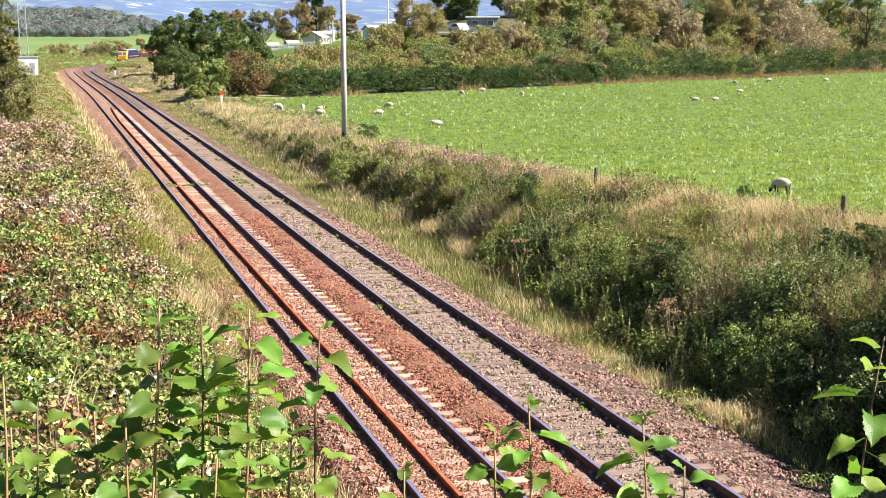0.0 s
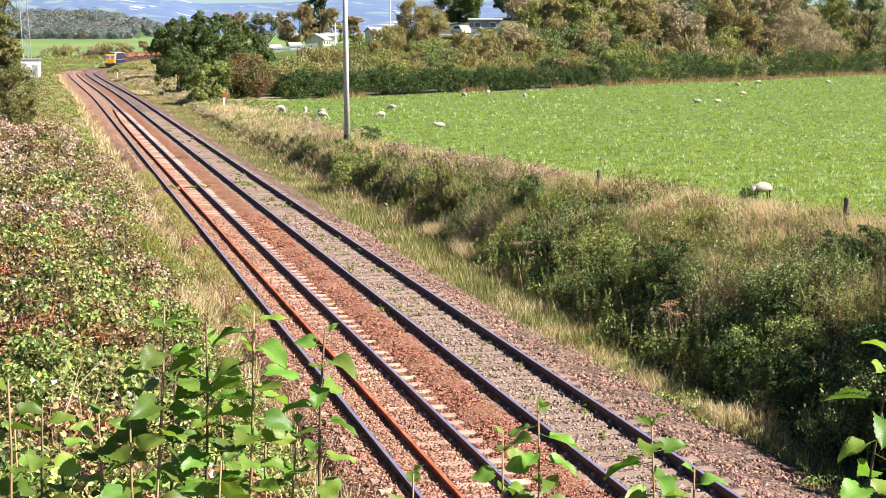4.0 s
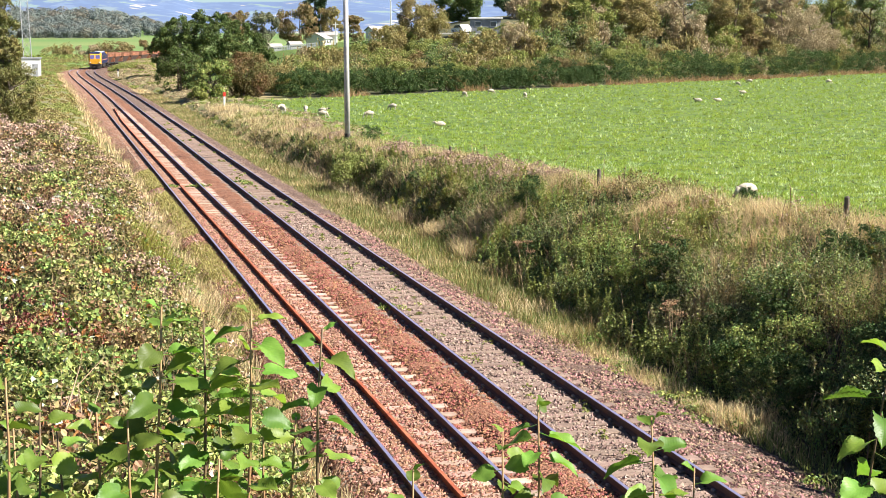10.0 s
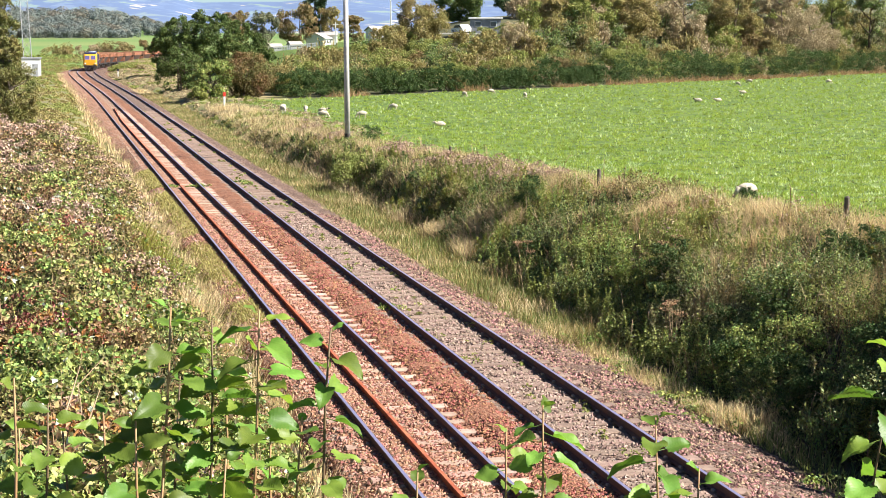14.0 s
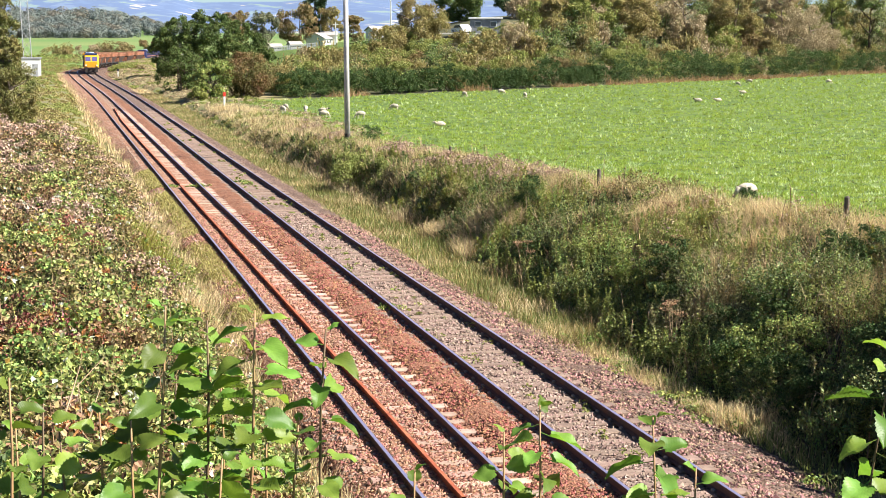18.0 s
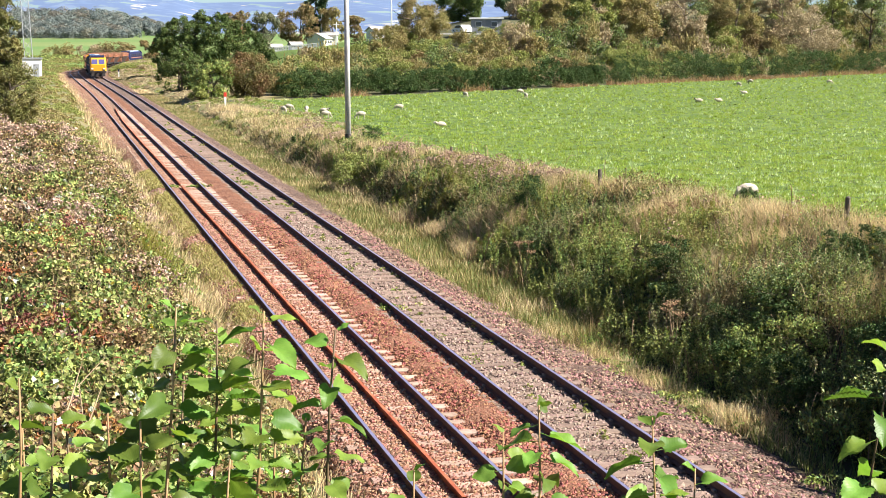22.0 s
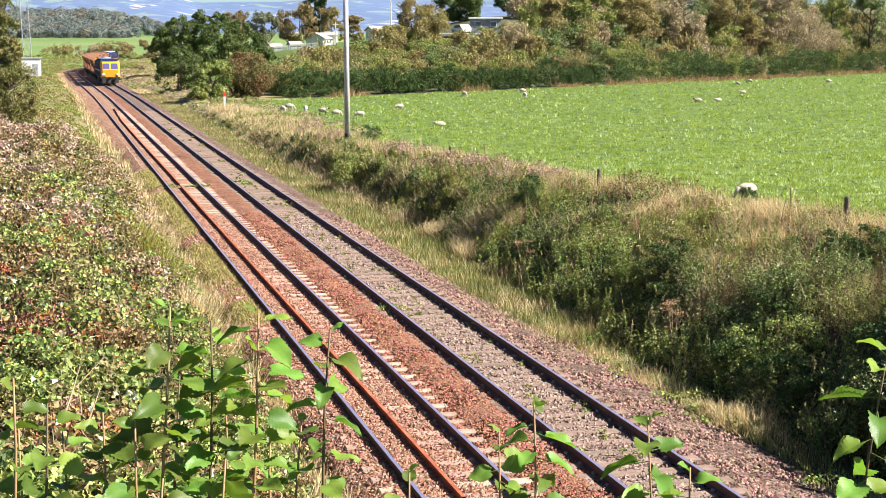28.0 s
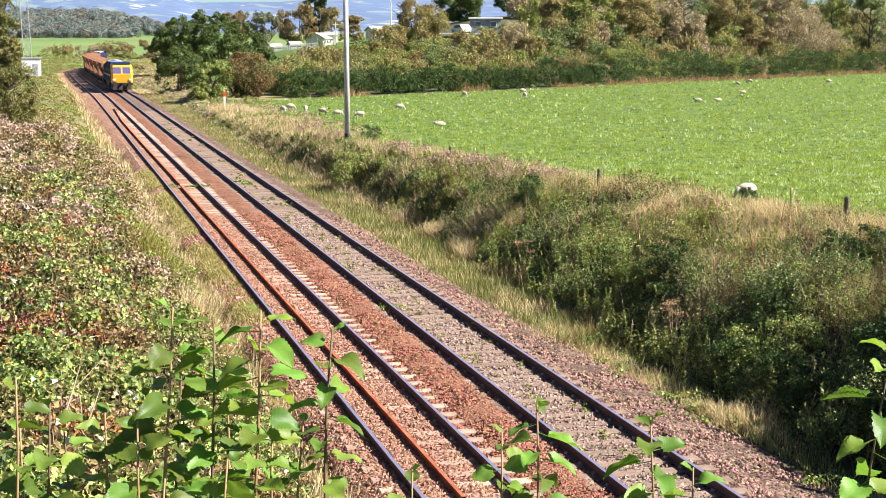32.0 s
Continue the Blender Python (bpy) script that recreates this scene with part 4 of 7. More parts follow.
    stuff("russet_weeds", blade_arrays(on_ground(x, y), rng.uniform(0.35, 0.9, len(x)), 0.005 + y * 0.00025, 0.9), M_RUSSET, "withered russet weeds leaning over the bank", "weeds")
    # straw tussocks in patches down the face
    x, y = scatter(60000, 26, 120, lambda y, q: 13.2 + q * (crest_line(y) - 13.2))
    keep = wavy(x, y, 0.9, 21.0) + 0.4 * wavy(x, y, 2.6, 8.0) + rng.normal(0, 0.12, len(x)) + np.clip((y - 48) / 60, -0.25, 0.35) > 0.5
    x, y = x[keep], y[keep]
    stuff("dry_grass", blade_arrays(on_ground(x, y), rng.uniform(0.3, 0.7, len(x)), 0.004 + y * 0.00022, 1.1), M_STRAW, "tussocks of straw-coloured grass on the face of the bank", "grass")
    # arching canes and bare stems
    n = 420
    x, y = scatter(n, 22, 90, lambda y, q: 13.2 + q * (crest_line(y) - 13.2))
    t = np.linspace(0, 1, 6)
    a = rng.uniform(0, 6.28, n)
    reach, high = rng.uniform(0.3, 1.1, n), rng.uniform(0.4, 1.1, n)
    base = on_ground(x, y, 0.05)
    path = base[:, None] + np.stack([np.cos(a)[:, None] * reach[:, None] * t, np.sin(a)[:, None] * reach[:, None] * t, high[:, None] * np.sin(t * 2.3)], -1)
    wid = np.stack([-np.sin(a), np.cos(a), np.full(n, 0.6)], -1)[:, None] * (0.006 + y * 0.00012)[:, None, None] * (1.1 - 0.8 * t)[None, :, None]
    V = np.stack([path - wid, path + wid], 2).reshape(-1, 3)
    i, j = np.meshgrid(np.arange(n), np.arange(5), indexing="ij")
    b = i * 12 + j * 2
    stuff("bramble_canes", (V, np.stack([b, b + 1, b + 3, b + 2], -1).reshape(-1, 4)), M_CANE, "pale arching bramble canes and bare stems on the bank", "canes")
    # yellowing ferns
    x, y = scatter(420, 30, 75, lambda y, q: 13.8 + q * (crest_line(y) - 14.4))
    keep = wavy(x, y, 0.7, 33.0) > 0.42
    x, y = x[keep], y[keep]
    x, y = np.concatenate([x, 15.2 + rng.normal(0, 0.35, 22)]), np.concatenate([y, 60.6 + rng.normal(0, 1.3, 22)])
    plumes(x, y, rng.uniform(0.5, 0.95, len(x)), rng.uniform(0.2, 0.45, len(x)), 70, 0.05 + y * 0.0008, M_FERN, "ferns", "yellow-green bracken fronds on the bank", "fern")
    x, y = scatter(500, 54, 112, lambda y, q: crest_line(y) - 1.7 + q * 1.9)
    keep = wavy(x, y, 0.4, 11.0) + 0.9 * np.exp(-((y - 65) / 9) ** 2) > 0.1
    C = on_ground(x[keep], y[keep], rng.uniform(0.2, 0.55, int(keep.sum())))
    stuff("dry_flower_patch", clumps(C, rng.uniform(0.2, 0.4, len(C)), 40, 0.10, 0.7), M_HEATHER, "pinkish-grey dry flower heads on the crest of the bank", "wildflowers")
    # verge towards the bend
    x, y = scatter(1500, 100, 330, lambda y, q: 12.4 + q * 9.0)
    C = on_ground(x, y)
    k = wavy(x, y, 0.15, 3.0) + rng.normal(0, 0.3, len(x))
    for sel, mat, lab in ((k > 0.25, M_SCRUB_G, "low green growth beside the line"), (k <= 0.25, M_PALESCRUB, "pale rough grass beside the line")):
        stuff("rough_growth", clumps(C[sel], rng.uniform(0.2, 0.5, sel.sum()), 30, 0.09 + y[sel] * 0.0008, 0.6), mat, lab, "undergrowth")

    # higher rough ground on the inside of the bend
    x, y = scatter(1100, 318, 455, lambda y, q: 12.9 + q * 8.0)
    C = on_ground(x, y, 0.45)
    k = wavy(x, y, 0.12, 5.0) + rng.normal(0, 0.3, len(x))
    for sel, mat, lab in ((k > 0.1, M_SCRUB_G, "green rough growth on the inside of the bend"), (k <= 0.1, M_PALESCRUB, "pale rough growth on the inside of the bend")):
        stuff("rough_growth", clumps(C[sel], rng.uniform(0.5, 1.05, sel.sum()), 34, 0.36, 0.85), mat, lab, "undergrowth")


right_bank()

SHRUB_KINDS = []
for k, (mat, lab, h, w) in enumerate(((M_BANKLEAF, "dark green leafy bank shrub", 1.3, 1.9), (M_BANKLEAF, "dense dark green bramble mound", 1.0, 2.2), (M_BRAMBLE_G, "green leafy bank shrub", 1.2, 1.7), (M_SCRUB, "olive-brown withering bank shrub", 1.1, 1.8), (M_DARKLEAF, "very dark green upright shrub", 1.6, 1.5), (M_BRAMBLE, "browning bramble mound on the bank", 0.9, 2.0), (M_SCRUB_G, "bright green leafy bush at the top of the verge", 1.2, 1.7))):
    bm = trunk_mesh(160 + k, h, w, 0.02, 6, 4)
    me = bpy.data.meshes.new("stem")
    bm.to_mesh(me)
    bm.free()
    me.materials.append(M_BARK)
    leafy = crown_arrays(150 + k, 30, 2700, 0.072, h, w, 0.0, 0.25, 0.4) if k in (1, 2, 4, 6) else joined([spray_arrays(150 + k, 60, 1700, 0.085, h * 1.1, w), crown_arrays(150 + k, 14, 1000, 0.068, h * 0.8, w, 0.0)])
    SHRUB_KINDS.append((np_mesh("crown", *leafy, mat), me, lab))


def shrub(x, y, kind, scale, spin=0.0, tall=1.0, dz=-0.08, group="shrubs on the field bank"):
    c, t, lab = SHRUB_KINDS[kind]
    e = empty("bank_shrub", Matrix.Translation(place(x, y, dz)) @ pose(0, 0, 0, 0, 0, spin) @ Matrix.Diagonal((scale, scale, scale * tall, 1)), lab, "shrub", group)
    part("stem", t, None, e)
    part("crown", c, None, e)


def bank_shrubs():
    r = random.Random(44)
    for k in range(230):
        y = math.exp(math.log(17) + (k + r.random()) / 230 * math.log(105 / 17))
        q = r.random()
        u = float(toe_line(y)) + 0.25 + q * (float(crest_line(y)) - float(toe_line(y)) - 1.4)
        if y > 60 and r.random() < 0.45:
            continue
        if float(wavy(u, y, 1.25, 9.0) + 0.5 * wavy(u, y, 2.9, 4.0)) < -0.05:
            continue
        near = max(0.55, 1.15 - y / 110)
        kind = r.choice((0, 0, 1, 1, 2, 4, 4)) if y < 52 and q < 0.6 else r.choice((0, 2, 3, 3, 5, 5, 3))
        shrub(u, y, kind, r.uniform(0.6, 1.15) * near * (0.55 if q > 0.7 else 1.0), r.uniform(0, 360), r.uniform(0.75, 1.15))
    # shrubs at the bank foot near the bridge, dark kinds for the shade there
    for k in range(16):
        shrub(13.6 + r.uniform(0, 1.2), 18.5 + k * 0.75 + r.uniform(-0.3, 0.3), r.choice((0, 4, 4)), r.uniform(0.6, 0.9), r.uniform(0, 360), r.uniform(0.9, 1.2))
    # single bushes that stand out on the crest
    for x, y, kind, sc, tall in ((18.6, 92.0, 4, 0.95, 0.75), (13.9, 73.6, 6, 1.3, 1.05), (14.5, 74.8, 6, 1.25, 1.0), (18.8, 48.8, 5, 1.1, 0.95), (18.6, 47.6, 5, 0.6, 1.0), (18.9, 45.4, 5, 0.9, 1.1), (18.7, 47.2, 3, 0.7, 1.0), (19.6, 42.0, 4, 0.42, 1.6), (17.4, 32.6, 4, 0.75, 0.85), (17.9, 31.8, 4, 0.75, 0.9), (16.8, 32.2, 0, 0.6, 1.0), (16.1, 51.6, 6, 0.55, 1.7), (15.8, 51.0, 4, 0.6, 1.7), (18.9, 37.8, 3, 0.35, 1.2), (17.8, 62.0, 5, 0.6, 1.0), (17.6, 68.0, 3, 0.7, 0.9)):
        shrub(x, y, kind, sc, x * 50 % 360, tall)


bank_shrubs()


# ---- weeds in the far track ----
def track_weeds():
    g = np.random.default_rng(17)
    n = 150
    y = np.exp(np.log(24) + g.uniform(0, 1, n) * np.log(150 / 24))
    u = g.choice((8.62, 9.0, 9.35, 9.82), n) + g.normal(0, 0.12, n)
    C = np.stack([u, y, np.full(n, -0.17)], -1)
    stuff("track_weeds", clumps(C, g.uniform(0.04, 0.16, n), 16, 0.05 + y * 0.0008, 0.9, g=g), M_SCRUB_G, "small green weeds growing between the rails", "weeds")
    for x, y, r in ((9.25, 76.0, 0.5), (8.5, 39.9, 0.22), (6.9, 74.5, 0.4), (5.6, 74.2, 0.35)):
        C = np.stack([x + g.normal(0, r * 0.5, 16), y + g.normal(0, r, 16), np.full(16, -0.16)], -1)
        stuff("track_weed", clumps(C, g.uniform(0.06, 0.2, 16), 26, 0.09, 0.8, g=g), M_BRAMBLE_G, "leafy weed tuft growing in the ballast", "weed")


track_weeds()


def edge_weeds():
    """Low leafy weeds creeping over the edge of the ballast."""
    g = np.random.default_rng(19)
    n = 420
    y = np.exp(np.log(21) + g.uniform(0, 1, n) * np.log(120 / 21))
    u = np.where(y < 36, 12.4, 11.2) + g.normal(0, 0.45, n)
    k = wavy(u, y, 0.8, 3.0) > -0.1
    C = on_ground(u[k], y[k], 0.12)
    stuff("edge_weeds", clumps(C, g.uniform(0.08, 0.26, k.sum()), 30, 0.06 + y[k] * 0.0007, 0.6, g=g), M_BRAMBLE_G, "low leafy weeds along the ballast edge", "weeds")


edge_weeds()


# ---- pasture ----
def pasture():
    def pts(n, seed, y0=34):
        g = np.random.default_rng(seed)
        y = (y0 ** -0.5 + g.uniform(0, 1, n) * (265 ** -0.5 - y0 ** -0.5)) ** (-1 / 0.5)
        x = crest_line(y) + 0.4 + g.uniform(0, 1, n) * (0.64 * y + 8 - crest_line(y))
        s, d = hedge_frame(x, y)
        k = d < -0.5
        return x[k], y[k], g
    def tufts(x, y, n, h0, h1, w, spread, g):
        x, y = np.repeat(x, n) + g.normal(0, spread, len(x) * n), np.repeat(y, n) + g.normal(0, spread, len(y) * n)
        return blade_arrays(on_ground(x, y), g.uniform(h0, h1, len(x)) * (0.7 + y / 160), w * (0.4 + y / 60), 1.0, g)
    x, y, g = pts(90000, 21)
    k = wavy(x, y, 3.1, 2.0) + 0.7 * wavy(x, y, 6.5, 5.0) + g.normal(0, 0.12, len(x)) > 0.05
    x, y = x[k], y[k]
    stuff("pasture_grass", tufts(x, y, 4, 0.04, 0.12, 0.022, 0.08, g), M_TUFT, "cropped bright green pasture grass", "grass")
    x, y, g = pts(9000, 24)
    k = wavy(x, y, 0.7, 2.0) + 0.6 * wavy(x, y, 2.2, 7.0) > 0.0
    stuff("pasture_tussocks", tufts(x[k], y[k], 16, 0.07, 0.17, 0.02, 0.11, g), M_TUFT, "taller tussocks standing in the cropped pasture", "grass")
    x, y, g = pts(9000, 22)
    k = wavy(x, y, 0.12, 3.0) + g.normal(0, 0.5, len(x)) > -0.1
    stuff("pale_pasture_grass", tufts(x[k], y[k], 4, 0.06, 0.15, 0.024, 0.04, g), M_TUFT_PALE, "pale seeding grass tufts scattered over the pasture", "grass")
    # dark clumps added to read as shade between the grass tufts
    x, y, g = pts(4500, 23)
    stuff("dark_pasture_weeds", clumps(on_ground(x, y), g.uniform(0.05, 0.14, len(x)), 6, 0.05 + y * 0.0009, 0.6, 0.2, g, 0.5), M_GREENBLADE, "dark small leaf clumps dotted over the pasture for the shade of tufts", "weeds")


pasture()


# ---- hedge along the field, scrub slope and trees ----
def along(s, d):
    p = HEDGE_A + HEDGE_D * s + np.array((-HEDGE_D[1], HEDGE_D[0])) * d
    return float(p[0]), float(p[1])


def hedges():
    g = np.random.default_rng(31)

    def row(s, d):
        return HEDGE_A[0] + HEDGE_D[0] * s - HEDGE_D[1] * d, HEDGE_A[1] + HEDGE_D[1] * s + HEDGE_D[0] * d
    top = lambda s: 2.6 + 0.7 * wavy(s, s * 0, 0.3, 2.0) + 0.6 * wavy(s, s * 0, 0.95, 5.0)
    n = 1500
    s = g.uniform(-11, 50, n)
    x, y = row(s, g.uniform(0.3, 2.6, n))
    C = on_ground(x, y, g.uniform(0.05, 1.0, n) ** 0.8 * top(s))
    stuff("field_hedge", clumps(C, g.uniform(0.25, 0.5, n), 46, 0.19, 1.25, 0.2, g), M_DARKLEAF, "dark green hedge with an uneven top along the pasture", "hedge")
    n = 1700
    s = g.uniform(48, 188, n)
    x, y = row(s, g.uniform(0.2, 5.5, n))
    C = on_ground(x, y, g.uniform(0.05, 1.0, n) * (top(s) + 0.8 + 0.9 * wavy(s, s * 0, 0.16, 1.0)))
    k = wavy(s, s * 0, 0.22, 6.0) + g.normal(0, 0.4, n) > 0.75
    for sel, mat, lab in ((~k, M_DARKLEAF, "dark overgrown hedge at the top of the pasture"), (k, M_BRAMBLE_G, "green bramble grown through the overgrown hedge")):
        stuff("wild_hedge", clumps(C[sel], g.uniform(0.35, 0.8, int(sel.sum())), 44, 0.2, 1.2, 0.25, g), mat, lab, "hedge")
    n = 9000
    s = g.uniform(-10, 185, n)
    x, y = row(s, g.uniform(-1.0, 0.9, n))
    k = wavy(s, s * 0, 0.3, 1.0) + np.where(s > 44, 0.5, -0.35) > 0
    stuff("russet_weeds", blade_arrays(on_ground(x[k], y[k]), g.uniform(0.3, 1.5, k.sum()) * (0.6 + 0.4 * wavy(x[k], y[k], 0.6, 2.0)), 0.06, 1.0, g), M_RUSSET, "dry russet weeds at the foot of the hedge", "weeds")


hedges()

SCRUB_KINDS = []
for k, (mat, lab, st) in enumerate(((M_SCRUB, "olive-brown scrub bush on the hillside", 4), (M_SCRUB_G, "green scrub bush on the hillside", 4), (M_PALESCRUB, "pale wispy willow scrub bush", 5), (M_AUTUMN, "reddish-brown autumn scrub bush", 3), (M_BANKLEAF, "dark green bush on the hillside", 3), (M_SCRUB, "tall olive scrub on the hillside", 2), (M_SCRUB_G, "leafy green thorn on the hillside", 3), (M_PALESCRUB, "straw-coloured dry scrub bush", 4))):
    h, w = ((4.0, 4.6), (4.2, 4.4), (4.6, 4.0), (3.8, 4.2), (4.4, 4.8), (6.0, 4.6), (3.6, 5.2), (3.2, 5.0))[k]
    bm = trunk_mesh(60 + k, h, w, 0.07, 5, st)
    me = bpy.data.meshes.new("stem")
    bm.to_mesh(me)
    bm.free()
    me.materials.append(M_BARK)
    leafy = joined([spray_arrays(50 + k, 70, 2000, 0.36, h * 1.06, w), crown_arrays(50 + k, 16, 700, 0.26, h * 0.8, w * 0.9, 0.05)]) if k in (0, 2, 5, 7) else joined([crown_arrays(50 + k, 26, 2200, 0.27, h, w, 0.05), spray_arrays(350 + k, 26, 600, 0.34, h * 1.1, w * 0.8)])
    SCRUB_KINDS.append((np_mesh("crown", *leafy, mat), me, lab))


def scrub(x, y, kind, scale, spin, tall):
    c, t, lab = SCRUB_KINDS[kind]
    e = empty("scrub_bush", Matrix.Translation(place(x, y, -0.1)) @ pose(0, 0, 0, 0, 0, spin) @ Matrix.Diagonal((scale, scale, scale * tall, 1)), lab, "bush", "scrub on the hillside")
    part("stem", t, None, e)
    part("crown", c, None, e)


def hillside():
    r = random.Random(12)
    for d, n, s0, s1, sc in ((4.5, 34, -8, 185, 0.75), (8, 34, -4, 190, 0.85), (12, 34, -2, 195, 0.9), (17, 32, 0, 200, 1.0), (23, 30, 6, 205, 1.05), (30, 28, 14, 210, 1.1), (38, 28, 24, 215, 1.15), (48, 26, 45, 225, 1.25), (60, 24, 66, 235, 1.3)):
        for i in range(n):
            s = s0 + (s1 - s0) * (i + r.uniform(0.1, 0.9)) / n
            dd = d + r.uniform(-2.5, 2.5)
            x, y = along(s, dd)
            q = x / y
            low = 0.95 if q < 0.24 else 1.0
            if q < 0.29 and dd > 42:          # gardens and houses lie here
                continue
            flat = 0.58 if 0.243 < q < 0.302 and dd > 20 else 0.8 if q < 0.30 else 1.0
            scrub(x, y, r.choice((0, 0, 0, 1, 1, 2, 3, 4, 4, 5, 6, 7)), r.uniform(0.75, 1.2) * sc * low, r.uniform(0, 360), r.uniform(0.8, 1.15) * flat)

    # thick growth on the slope below the gardens
    for k in range(60):
        q, d = r.uniform(0.135, 0.30), r.uniform(5, 40)
        s = (q * (173 + 0.798 * d) - 34 + 0.602 * d) / (0.798 - 0.602 * q)
        x, y = along(s, d)
        scrub(x, y, r.choice((0, 1, 1, 0, 4, 6, 5)), r.uniform(0.65, 1.0), r.uniform(0, 360), r.uniform(0.8, 1.05) * (0.6 if q > 0.235 and d > 18 else 1.0))

    # tall growth at the bank top by the bridge, unseen, added to cast shade
    for x, y, sc in ((17.2, 20.3, 0.6), (17.6, 22.4, 0.6), (18.0, 24.4, 0.58), (18.5, 26.4, 0.5), (20.8, 19.0, 1.0), (18.0, 14.0, 0.8), (21.6, 22.8, 1.3), (22.2, 25.6, 1.05), (20.4, 17.0, 0.9)):
        scrub(x, y, r.choice((0, 4, 6)), sc, r.uniform(0, 360), 1.1)


hillside()


def oak():
    """A broad oak: great lobes on heavy limbs, highest over the trunk and falling away on the field side."""
    t = empty("oak_tree", Matrix.Translation(place(25.9, 262)), "large dark green oak with a broad lobed crown", "tree")
    bm = trunk_mesh(71, 9.0, 15.0, 0.34, 9, 1)
    part("trunk", bm, M_BARK, t)
    g = np.random.default_rng(71)
    out = []
    for q, h, d, r in ((-1.2, 8.6, 0, 2.1), (-4.6, 7.6, 0.5, 2.2), (-6.9, 6.0, -0.5, 2.0), (-7.5, 3.9, 0.4, 1.9), (-6.0, 2.2, -0.6, 2.0), (1.8, 8.2, 0.6, 2.1), (-2.6, 6.6, -2.2, 2.6), (1.2, 6.0, -2.6, 2.6), (4.6, 7.0, 0, 2.2), (6.6, 5.6, -0.4, 2.2), (8.6, 4.0, 0.4, 2.0), (4.0, 4.2, -2.6, 2.4), (-4.6, 4.4, -2.4, 2.3), (-0.6, 3.2, -3.0, 2.5), (-3.4, 1.6, -2.0, 2.2), (2.6, 1.8, -2.6, 2.3), (6.2, 2.4, -1.8, 2.3), (9.6, 2.0, 0, 2.0), (0, 5, 2.5, 3.0), (4.5, 5, 2.8, 2.4), (-4.5, 5, 2.6, 2.6), (-0.5, 1.4, 1.5, 2.6), (6, 2.4, 2.4, 2.4), (-6.6, 1.0, -0.6, 1.8), (-3.4, 0.8, -2.6, 1.8), (0.4, 0.8, -3.0, 1.9), (3.6, 0.8, -2.6, 1.8)):
        c = np.array((q, d, h))
        for k in range(15):
            e = unit(g.normal(size=3) + np.array((0.0, -0.5, 0.45)))
            cc = c + e * r * g.uniform(0.65, 1.02) * np.array((1, 1, 0.8))
            n = 130
            dd = unit(g.normal(size=(n, 3)) + e * 0.6)
            P = cc + dd * r * g.uniform(0.24, 0.42) * g.uniform(0.1, 1, (n, 1)) ** 0.5
            P[:, 2] = np.maximum(P[:, 2], 0.1)
            out.append(leaf_arrays(P, 0.3 * g.uniform(0.6, 1.3, n), 0.55, 0.7, g=g, out=unit(dd + np.array((0, 0, 0.4)))))
    part("crown", np_mesh("crown", *joined(out), M_OAK), None, t)


oak()
tree("thorn_bush", 21.5, 172, 4.7, 6.2, M_THORN, "reddish-green hawthorn bush in front of the oak", "bush", 72, 8800, 0.21, 44, 0.02, 0.14, 3)
tree("thorn_bush", 17.3, 170, 3.7, 4.6, M_BRAMBLE_G, "green hawthorn bush beside the line", "bush", 73, 7150, 0.21, 34, 0.02, 0.12, 3)
tree("thorn_bush", 15.4, 168, 1.3, 2.4, M_SCRUB_G, "low bright green hawthorn bush beside the line", "bush", 74, 2750, 0.16, 18, 0.02, 0.06, 3)
tree("holly_bush", 16.3, 196, 4.7, 5.9, M_OAK, "dark green holly bush below the oak", "bush", 75, 6600, 0.21, 34, 0.0, 0.14, 3)
tree("thorn_bush", 24.6, 190, 2.9, 5.5, M_OAK, "dark green bush behind the hawthorn", "bush", 76, 5500, 0.21, 30, 0.0, 0.09, 3)
tree("ivy_bush", -2.3, 104, 4.1, 4.0, M_IVY, "low ivy-covered bush at the foot of the tree", "bush", 77, 9900, 0.13, 44, 0.0, 0.12, 3)
tree("ivy_bush", -2.5, 106, 6.2, 2.7, M_IVY, "low ivy-covered bush beside the line", "bush", 78, 14000, 0.15, 60, 0.0, 0.19, 3)
tree("autumn_tree", 34.8, 300, 9.0, 6.5, M_AUTUMN, "small orange-brown autumn tree", "tree", 79, 2750, 0.34, 22, 0.2, 0.27, 1)
tree("grey_tree", 38.5, 290, 7.5, 6.5, M_GREYLEAF, "grey-green rounded tree beyond the hedge", "tree", 80, 2860, 0.34, 22, 0.15, 0.22, 1)
tree("autumn_tree", 51.8, 330, 8.2, 8.9, M_AUTUMN, "broad russet autumn tree by the bungalow", "tree", 81, 3300, 0.39, 24, 0.15, 0.25, 1)
tree("conifer", 57.7, 345, 11.6, 7.7, M_PINE, "tall dark conifer behind the bungalow", "tree", 82, 3300, 0.43, 26, 0.2, 0.35, 1)
tree("olive_tree", 59.6, 335, 8.0, 5.8, M_SCRUB, "olive-green tree behind the bungalow", "tree", 83, 2640, 0.34, 22, 0.15, 0.24, 1)
tree("grey_tree", 65.4, 340, 5.2, 5.7, M_AUTUMN, "low brown tree by the hut", "tree", 84, 1980, 0.34, 18, 0.1, 0.16, 1)
tree("willow_tree", 55.7, 240, 7.3, 8.4, M_SCRUB, "wispy olive-brown willow tree above the hedge", "tree", 85, 9500, 0.24, 46, 0.03, 0.23, 1)
tree("willow_tree", 49.9, 232, 4.8, 5.9, M_SCRUB, "olive willow scrub above the hedge", "tree", 86, 4400, 0.21, 30, 0.03, 0.14, 1)
tree("dark_tree", 75.8, 290, 6.4, 10.3, M_OAK, "dense dark tree behind the parked car", "tree", 87, 7000, 0.38, 40, 0.0, 0.19, 1)
